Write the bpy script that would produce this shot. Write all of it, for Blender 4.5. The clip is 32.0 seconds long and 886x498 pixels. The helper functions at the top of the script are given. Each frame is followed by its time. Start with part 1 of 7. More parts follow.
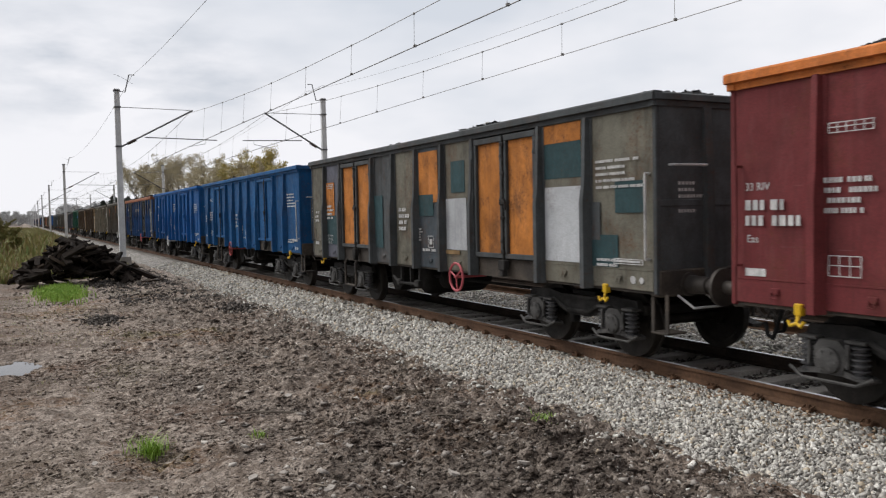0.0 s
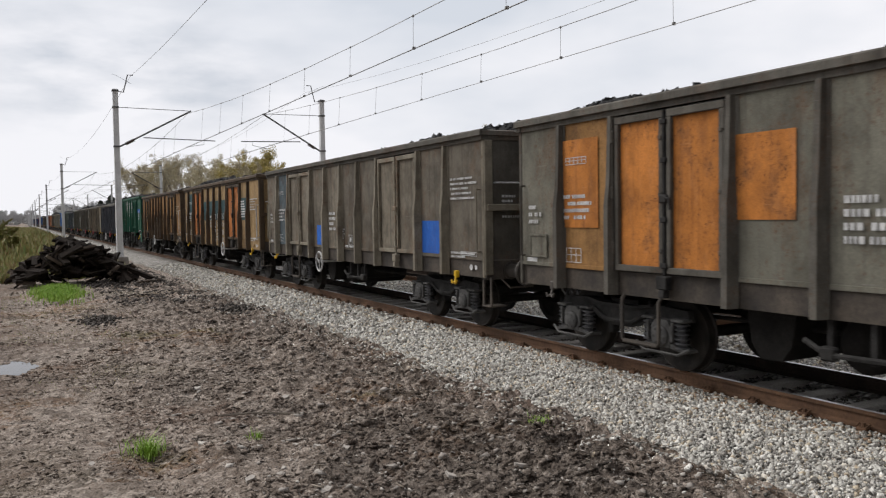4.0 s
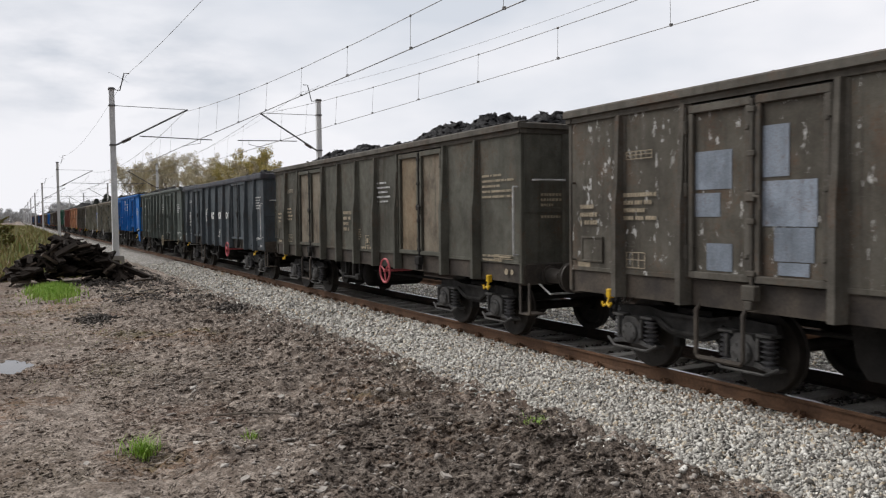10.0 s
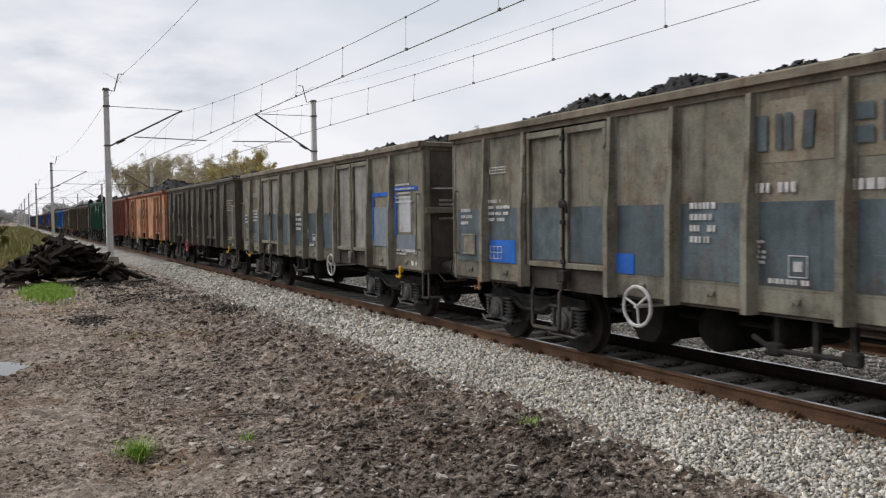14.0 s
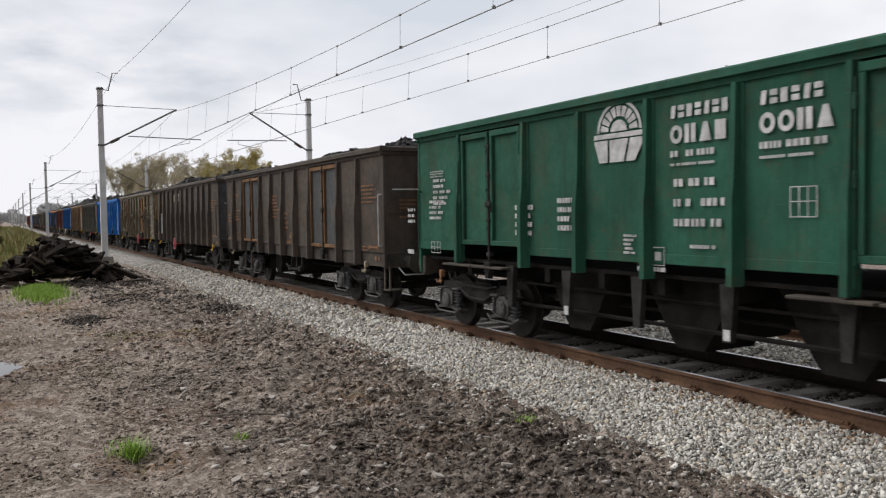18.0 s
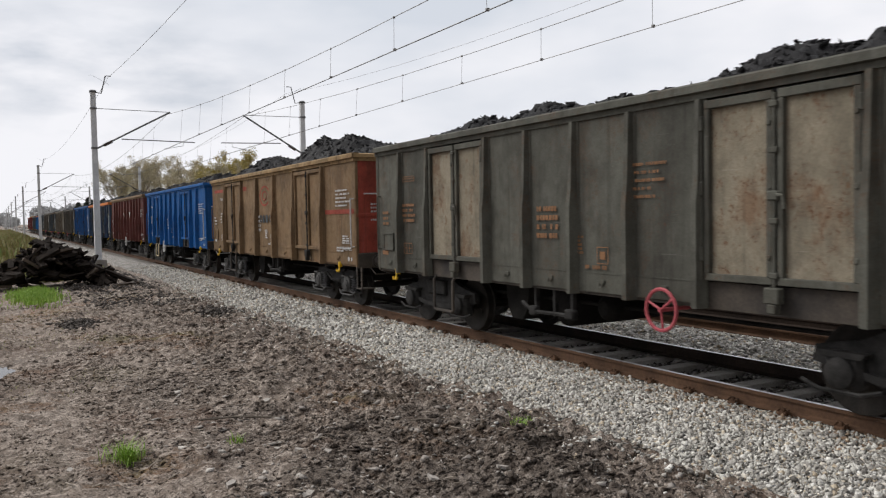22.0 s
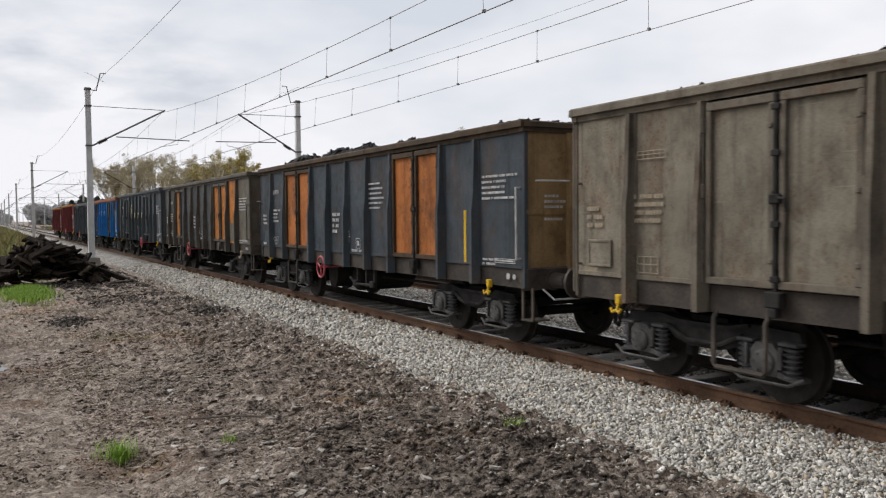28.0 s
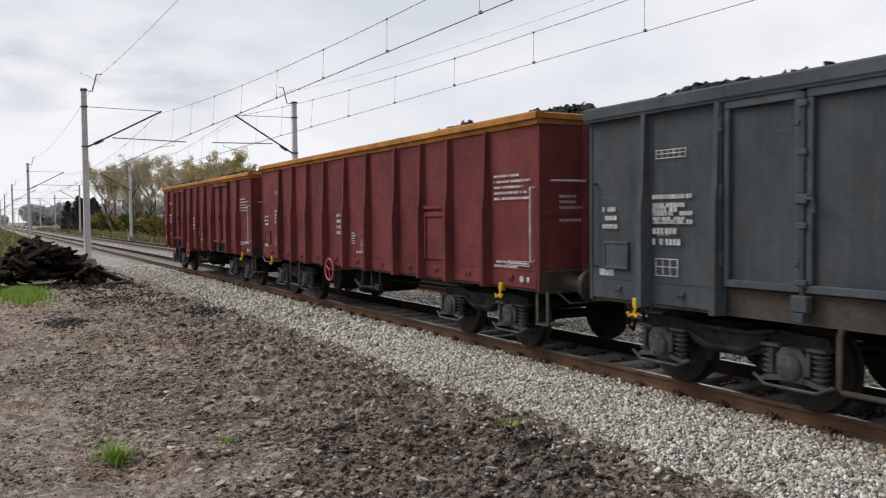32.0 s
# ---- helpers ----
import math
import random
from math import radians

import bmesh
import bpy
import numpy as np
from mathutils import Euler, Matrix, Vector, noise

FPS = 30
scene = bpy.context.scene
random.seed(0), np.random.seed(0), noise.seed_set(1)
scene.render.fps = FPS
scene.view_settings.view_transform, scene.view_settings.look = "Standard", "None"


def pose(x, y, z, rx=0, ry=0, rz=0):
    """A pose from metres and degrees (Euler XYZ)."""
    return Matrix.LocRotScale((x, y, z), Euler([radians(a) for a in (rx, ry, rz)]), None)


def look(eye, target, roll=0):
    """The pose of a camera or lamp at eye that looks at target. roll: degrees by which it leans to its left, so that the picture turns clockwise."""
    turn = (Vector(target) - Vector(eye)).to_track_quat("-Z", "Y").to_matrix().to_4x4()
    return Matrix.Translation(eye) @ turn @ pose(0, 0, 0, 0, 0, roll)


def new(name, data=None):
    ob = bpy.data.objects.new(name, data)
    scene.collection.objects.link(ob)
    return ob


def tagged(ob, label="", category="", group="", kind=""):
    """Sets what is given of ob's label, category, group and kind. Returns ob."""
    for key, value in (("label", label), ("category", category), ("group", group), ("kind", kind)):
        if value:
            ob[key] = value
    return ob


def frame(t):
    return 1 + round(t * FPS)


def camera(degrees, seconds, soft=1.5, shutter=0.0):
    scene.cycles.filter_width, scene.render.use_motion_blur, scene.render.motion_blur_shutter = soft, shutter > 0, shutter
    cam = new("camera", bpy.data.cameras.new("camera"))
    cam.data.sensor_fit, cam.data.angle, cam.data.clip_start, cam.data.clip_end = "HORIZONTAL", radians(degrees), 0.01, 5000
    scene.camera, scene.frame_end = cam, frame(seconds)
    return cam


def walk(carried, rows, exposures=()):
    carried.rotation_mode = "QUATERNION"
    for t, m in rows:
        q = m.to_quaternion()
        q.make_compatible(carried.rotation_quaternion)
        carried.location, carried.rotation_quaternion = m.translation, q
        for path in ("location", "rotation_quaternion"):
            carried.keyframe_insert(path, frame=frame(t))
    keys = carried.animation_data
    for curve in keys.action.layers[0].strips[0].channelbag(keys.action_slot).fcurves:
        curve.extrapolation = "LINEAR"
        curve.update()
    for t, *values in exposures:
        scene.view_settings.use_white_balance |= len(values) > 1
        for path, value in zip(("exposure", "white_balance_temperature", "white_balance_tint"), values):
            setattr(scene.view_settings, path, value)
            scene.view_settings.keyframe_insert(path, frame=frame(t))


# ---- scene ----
cam = camera(57.566, 32.0, soft=1.2, shutter=0.06)
EYE = Vector((0.0, 0.0, 2.0))
# seconds, turn to the right of the track's line, tilt, lean, and the small sway of the eye
SWAY = [
    (0.0, 27.501, -2.520, -1.244, 0.018, 0.013, -0.009),
    (1.0, 27.551, -2.491, -1.138, 0.015, 0.012, -0.009),
    (2.0, 27.585, -2.445, -1.026, 0.012, 0.008, -0.010),
    (3.0, 27.656, -2.444, -1.001, 0.011, -0.001, -0.000),
    (3.5, 27.674, -2.377, -0.899, 0.006, -0.001, -0.006),
    (5.5, 27.702, -2.418, -0.935, 0.004, 0.001, -0.001),
    (6.5, 27.712, -2.414, -0.917, 0.009, -0.000, -0.002),
    (7.5, 27.727, -2.425, -0.841, 0.011, 0.007, -0.006),
    (8.5, 27.805, -2.411, -0.798, 0.015, 0.017, -0.004),
    (9.5, 27.892, -2.409, -0.696, 0.008, 0.002, 0.002),
    (10.5, 27.982, -2.397, -0.645, 0.008, 0.004, -0.000),
    (11.0, 28.037, -2.440, -0.636, 0.009, 0.003, 0.000),
    (11.5, 28.078, -2.432, -0.615, 0.010, 0.004, -0.001),
    (12.0, 28.133, -2.375, -0.602, 0.008, 0.010, -0.003),
    (12.5, 28.154, -2.329, -0.625, 0.001, 0.003, -0.000),
    (13.0, 28.200, -2.320, -0.621, 0.000, 0.000, -0.000),
    (14.0, 28.293, -2.335, -0.647, -0.003, -0.000, 0.002),
    (14.5, 28.329, -2.380, -0.630, -0.002, 0.000, 0.006),
    (16.5, 28.491, -2.387, -0.788, 0.004, -0.007, 0.005),
    (17.5, 28.553, -2.433, -0.819, 0.005, 0.005, 0.003),
    (18.5, 28.650, -2.470, -0.936, 0.015, 0.009, -0.001),
    (19.5, 28.768, -2.450, -0.970, 0.015, 0.006, -0.000),
    (20.5, 28.887, -2.368, -0.966, 0.007, 0.006, 0.001),
    (21.0, 28.922, -2.315, -0.952, 0.006, 0.011, -0.001),
    (22.0, 29.004, -2.318, -1.031, 0.007, 0.006, 0.005),
    (23.0, 29.087, -2.313, -0.937, 0.006, 0.015, 0.001),
    (24.0, 29.169, -2.274, -0.934, 0.010, 0.012, 0.003),
    (25.0, 29.266, -2.230, -0.637, 0.002, 0.006, 0.002),
    (25.5, 29.291, -2.237, -0.552, 0.007, 0.010, 0.002),
    (27.5, 29.385, -2.257, -0.532, -0.001, 0.003, 0.002),
    (28.5, 29.437, -2.269, -0.543, -0.000, 0.002, 0.004),
    (29.5, 29.511, -2.192, -0.582, -0.004, -0.001, 0.004),
    (30.5, 29.558, -2.197, -0.603, -0.008, -0.006, 0.007),
    (32.0, 29.643, -2.198, -0.536, -0.002, -0.007, 0.006),
]


def aimed(yaw, tilt, lean, dx, dy, dz):
    eye = EYE + Vector((dx, dy, dz))
    a, b = radians(yaw), radians(tilt)
    return look(eye, eye + Vector((math.sin(a) * math.cos(b), math.cos(a) * math.cos(b), math.sin(b))), lean)


walk(cam, [(r[0], aimed(*r[1:])) for r in SWAY])

# ---- light: an overcast autumn day ----
world = bpy.data.worlds.new("overcast_sky")
scene.world = world
world.use_nodes = True
wn, wl = world.node_tree.nodes, world.node_tree.links
wn.clear()
w_out, w_bg = wn.new("ShaderNodeOutputWorld"), wn.new("ShaderNodeBackground")
w_sky = wn.new("ShaderNodeTexSky")
w_sky.sky_type, w_sky.sun_disc = "NISHITA", False
w_sky.sun_elevation, w_sky.sun_rotation = radians(46), radians(323)
w_co, w_map = wn.new("ShaderNodeTexCoord"), wn.new("ShaderNodeMapping")
w_map.inputs["Scale"].default_value = (1.0, 1.0, 2.6)
w_map.inputs["Location"].default_value = (0.35, 0.1, 0.25)
w_no = wn.new("ShaderNodeTexNoise")
w_no.inputs["Scale"].default_value, w_no.inputs["Detail"].default_value, w_no.inputs["Roughness"].default_value = 1.7, 5.0, 0.5
w_ramp = wn.new("ShaderNodeValToRGB")
w_ramp.color_ramp.elements[0].position, w_ramp.color_ramp.elements[0].color = 0.30, (0.66, 0.70, 0.77, 1)
w_ramp.color_ramp.elements[1].position, w_ramp.color_ramp.elements[1].color = 0.47, (0.90, 0.90, 0.94, 1)
w_dim = wn.new("ShaderNodeVectorMath")
w_dim.operation = "SCALE"
w_dim.inputs["Scale"].default_value = 0.02
w_mix = wn.new("ShaderNodeMix")
w_mix.data_type = "RGBA"
w_mix.inputs["Factor"].default_value = 0.95
wl.new(w_co.outputs["Generated"], w_map.inputs["Vector"])
wl.new(w_map.outputs["Vector"], w_no.inputs["Vector"])
wl.new(w_no.outputs["Fac"], w_ramp.inputs["Fac"])
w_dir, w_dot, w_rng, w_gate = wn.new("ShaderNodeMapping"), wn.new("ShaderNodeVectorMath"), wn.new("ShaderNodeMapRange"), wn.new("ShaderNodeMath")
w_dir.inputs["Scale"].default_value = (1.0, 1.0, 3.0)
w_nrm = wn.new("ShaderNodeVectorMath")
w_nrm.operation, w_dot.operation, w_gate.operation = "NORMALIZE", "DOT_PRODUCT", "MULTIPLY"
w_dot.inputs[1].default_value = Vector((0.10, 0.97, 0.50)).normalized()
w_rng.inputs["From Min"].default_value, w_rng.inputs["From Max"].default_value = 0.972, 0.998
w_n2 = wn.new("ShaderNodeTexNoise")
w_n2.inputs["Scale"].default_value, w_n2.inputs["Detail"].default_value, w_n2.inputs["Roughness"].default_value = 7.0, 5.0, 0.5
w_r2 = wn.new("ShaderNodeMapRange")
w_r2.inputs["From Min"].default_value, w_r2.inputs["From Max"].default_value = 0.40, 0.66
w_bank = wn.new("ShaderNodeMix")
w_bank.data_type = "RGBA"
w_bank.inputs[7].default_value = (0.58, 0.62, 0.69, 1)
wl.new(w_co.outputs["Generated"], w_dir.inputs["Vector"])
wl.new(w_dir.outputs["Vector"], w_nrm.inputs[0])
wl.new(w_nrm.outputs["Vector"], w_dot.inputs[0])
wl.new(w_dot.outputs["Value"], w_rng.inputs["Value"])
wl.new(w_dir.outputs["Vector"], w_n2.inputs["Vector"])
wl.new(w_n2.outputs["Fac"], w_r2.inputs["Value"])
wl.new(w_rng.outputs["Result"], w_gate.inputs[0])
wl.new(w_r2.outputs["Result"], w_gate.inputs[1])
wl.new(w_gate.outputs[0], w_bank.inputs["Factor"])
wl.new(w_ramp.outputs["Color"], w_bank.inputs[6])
wl.new(w_sky.outputs["Color"], w_dim.inputs[0])
wl.new(w_dim.outputs["Vector"], w_mix.inputs[6])
# the cloud cover is brighter towards the hidden sun and dims away from it
w_far, w_fall, w_scale = wn.new("ShaderNodeVectorMath"), wn.new("ShaderNodeMapRange"), wn.new("ShaderNodeVectorMath")
w_far.operation, w_scale.operation = "DOT_PRODUCT", "SCALE"
w_far.inputs[1].default_value = Vector((-0.15, 0.95, 0.25)).normalized()
w_fall.interpolation_type = "SMOOTHSTEP"
for socket, value in (("From Min", -0.80), ("From Max", 0.12), ("To Min", 0.30), ("To Max", 1.0)):
    w_fall.inputs[socket].default_value = value
wl.new(w_co.outputs["Generated"], w_far.inputs[0])
wl.new(w_far.outputs["Value"], w_fall.inputs["Value"])
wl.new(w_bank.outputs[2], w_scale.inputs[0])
wl.new(w_fall.outputs["Result"], w_scale.inputs["Scale"])
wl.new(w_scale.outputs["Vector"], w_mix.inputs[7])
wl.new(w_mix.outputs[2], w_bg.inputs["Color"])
w_bg.inputs["Strength"].default_value = 1.06
wl.new(w_bg.outputs["Background"], w_out.inputs["Surface"])
sun = new("sun", bpy.data.lights.new("sun", "SUN"))
sun.data.energy, sun.data.angle, sun.data.color = 2.55, radians(40), (1.0, 0.97, 0.93)
sun.matrix_world = look((-15, 30, 26), (0, 10, 0))

# ---- materials ----


def lin(r, g, b, k=1.0):
    """An 8-bit colour as linear values, times k."""
    return [min(0.9, k * (v / 12.92 if v <= 0.04045 else ((v + 0.055) / 1.055) ** 2.4)) for v in (r / 255, g / 255, b / 255)]


def basic(name, rough, metal=0.0):
    m = bpy.data.materials.new(name)
    m.use_nodes = True
    b = m.node_tree.nodes["Principled BSDF"]
    b.inputs["Roughness"].default_value, b.inputs["Metallic"].default_value = rough, metal
    return m, b, m.node_tree.nodes, m.node_tree.links


def noise_node(N, L, vec, scale, detail=4.0, rough=0.55):
    n = N.new("ShaderNodeTexNoise")
    n.inputs["Scale"].default_value, n.inputs["Detail"].default_value, n.inputs["Roughness"].default_value = scale, detail, rough
    L.new(vec, n.inputs["Vector"])
    return n.outputs["Fac"]


def steps(N, L, fac, *stops):
    r = N.new("ShaderNodeValToRGB")
    e = r.color_ramp.elements
    e[0].position, e[0].color = stops[0][0], (*stops[0][1], 1)
    e[1].position, e[1].color = stops[-1][0], (*stops[-1][1], 1)
    for p, c in stops[1:-1]:
        e.new(p).color = (*c, 1)
    L.new(fac, r.inputs["Fac"])
    return r.outputs["Color"]


def blend(N, L, fac, a, b, mode="MIX"):
    m = N.new("ShaderNodeMix")
    m.data_type, m.blend_type = "RGBA", mode
    for sock, v in ((m.inputs["Factor"], fac), (m.inputs[6], a), (m.inputs[7], b)):
        if isinstance(v, (int, float)):
            sock.default_value = v
        elif isinstance(v, (tuple, list)):
            sock.default_value = (*v, 1)
        else:
            L.new(v, sock)
    return m.outputs[2]


def relief(N, L, b, height, strength, dist):
    k = N.new("ShaderNodeBump")
    k.inputs["Strength"].default_value, k.inputs["Distance"].default_value = strength, dist
    L.new(height, k.inputs["Height"])
    L.new(k.outputs["Normal"], b.inputs["Normal"])


def coords(N, L, scale=(1, 1, 1), shuffle=True):
    """Object coordinates, moved at random from object to object."""
    c, m = N.new("ShaderNodeTexCoord"), N.new("ShaderNodeMapping")
    m.inputs["Scale"].default_value = scale
    v = c.outputs["Object"]
    if shuffle:
        o, add = N.new("ShaderNodeObjectInfo"), N.new("ShaderNodeVectorMath")
        add.operation = "MULTIPLY_ADD"
        L.new(o.outputs["Random"], add.inputs[0])
        add.inputs[1].default_value = (7.0, 13.0, 5.0)
        L.new(v, add.inputs[2])
        v = add.outputs[0]
    L.new(v, m.inputs["Vector"])
    return m.outputs["Vector"]


GRIME, RUST = (0.026, 0.022, 0.019), (0.11, 0.045, 0.02)


def paint(name, colour, dirt=0.5, rust=0.3, rough=0.6, flake=None):
    """Weathered wagon paint: chalky fading, sooty runs, clustered rust specks, drips below them, dents and fine grime."""
    m, b, N, L = basic(name, rough)
    v = coords(N, L)
    b.inputs["Specular IOR Level"].default_value = 0.08
    big = noise_node(N, L, v, 0.8, 5.0, 0.6)
    fine = noise_node(N, L, v, 55.0, 3.0, 0.7)
    mottle = noise_node(N, L, v, 7.0, 6.0, 0.68)
    speck = noise_node(N, L, v, 24.0, 5.0, 0.72)
    run = noise_node(N, L, coords(N, L, (9.0, 9.0, 0.32)), 1.0, 6.0, 0.62)
    blotch = noise_node(N, L, coords(N, L, (1.5, 1.5, 1.1)), 1.5, 8.0, 0.66)
    dust = noise_node(N, L, coords(N, L, (9, 9, 1.6)), 1.0, 6.0, 0.66)
    cloud = noise_node(N, L, coords(N, L, (1.2, 1.2, 0.9)), 1.4, 8.0, 0.68)
    scratch = noise_node(N, L, coords(N, L, (30.0, 1.1, 26.0)), 1.0, 3.0, 0.55)
    grey = sum(colour) / 3
    chalk = [min(0.9, 0.70 * c + 0.30 * grey + 0.03) * 1.2 for c in colour]
    col = blend(N, L, steps(N, L, big, (0.30, (0, 0, 0)), (0.70, (1, 1, 1))), [c * 0.80 for c in colour], [min(0.9, c * 1.17 + 0.004) for c in colour])
    oi = N.new("ShaderNodeObjectInfo")
    col = blend(N, L, steps(N, L, oi.outputs["Random"], (0.0, (0.80,) * 3), (0.5, (0.95,) * 3), (1.0, (1, 1, 1))), (0, 0, 0), col)
    col = blend(N, L, steps(N, L, mottle, (0.42, (0, 0, 0)), (0.72, (0.22 + 0.3 * dirt,) * 3)), col, [c * 0.62 + 0.004 for c in colour])
    col = blend(N, L, steps(N, L, dust, (0.52, (0, 0, 0)), (0.80, (0.32,) * 3)), col, chalk)
    col = blend(N, L, steps(N, L, cloud, (0.53, (0, 0, 0)), (0.66, (min(0.85, rust * 0.9),) * 3)), col, (0.16, 0.078, 0.038))
    col = blend(N, L, steps(N, L, blotch, (0.45, (0, 0, 0)), (0.66, (min(0.85, dirt),) * 3)), col, [0.5 * (c * 0.4 + g_) for c, g_ in zip(colour, GRIME)])
    col = blend(N, L, steps(N, L, run, (0.55, (0, 0, 0)), (0.74, (min(0.8, dirt * 0.85),) * 3)), col, GRIME)
    near_ = blend(N, L, steps(N, L, cloud, (0.44, (0, 0, 0)), (0.60, (1, 1, 1))), (0, 0, 0), steps(N, L, speck, (0.56, (0, 0, 0)), (0.60, (0.25 + 0.75 * rust,) * 3)))
    col = blend(N, L, near_, col, RUST)
    if flake:
        chip = noise_node(N, L, coords(N, L, (2.6, 2.6, 1.3)), 3.0, 7.0, 0.74)
        col = blend(N, L, steps(N, L, chip, (0.60, (0, 0, 0)), (0.613, (0.85, 0.85, 0.85))), col, flake)
    col = blend(N, L, steps(N, L, scratch, (0.70, (0, 0, 0)), (0.735, (0.35,) * 3)), col, chalk)
    col = blend(N, L, steps(N, L, fine, (0.35, (0.3, 0.3, 0.3)), (0.65, (0, 0, 0))), col, GRIME)
    L.new(col, b.inputs["Base Color"])
    L.new(steps(N, L, mottle, (0.3, (rough - 0.12,) * 3), (0.7, (min(0.95, rough + 0.25),) * 3)), b.inputs["Roughness"])
    relief(N, L, b, blend(N, L, 0.12, big, mottle), 0.7, 0.03)
    return m


def grained(name, a, c, scale, rough, bump=0.4, dist=0.01, metal=0.0, stretch=(1, 1, 1)):
    """A plain surface of two colours in clouds and grain."""
    m, b, N, L = basic(name, rough, metal)
    v = coords(N, L, stretch)
    big, fine = noise_node(N, L, v, scale, 5.0, 0.6), noise_node(N, L, v, scale * 14, 4.0, 0.7)
    col = blend(N, L, steps(N, L, big, (0.32, (0, 0, 0)), (0.68, (1, 1, 1))), a, c)
    col = blend(N, L, steps(N, L, fine, (0.3, (0.45,) * 3), (0.62, (0, 0, 0))), col, [x * 0.35 for x in a])
    L.new(col, b.inputs["Base Color"])
    b.inputs["Specular IOR Level"].default_value = 0.5 if metal else 0.1 if max(c) < 0.06 else 0.25
    relief(N, L, b, blend(N, L, 0.5, big, fine), bump, dist)
    return m


def islands(name, stops, rough, bump=0.3, dist=0.006):
    """Loose pieces of one mesh, each of its own colour."""
    m, b, N, L = basic(name, rough)
    g = N.new("ShaderNodeNewGeometry")
    fine = noise_node(N, L, coords(N, L, shuffle=False), 60.0, 3.0, 0.65)
    col = steps(N, L, g.outputs["Random Per Island"], *stops)
    col = blend(N, L, steps(N, L, fine, (0.3, (0.4,) * 3), (0.65, (0, 0, 0))), col, (0.06, 0.05, 0.045))
    L.new(col, b.inputs["Base Color"])
    relief(N, L, b, fine, bump, dist)
    return m


def leaves(name, *cols):
    m, b, N, L = basic(name, 0.6)
    g = N.new("ShaderNodeNewGeometry")
    L.new(steps(N, L, g.outputs["Random Per Island"], *[(i / max(1, len(cols) - 1), c) for i, c in enumerate(cols)]), b.inputs["Base Color"])
    return m


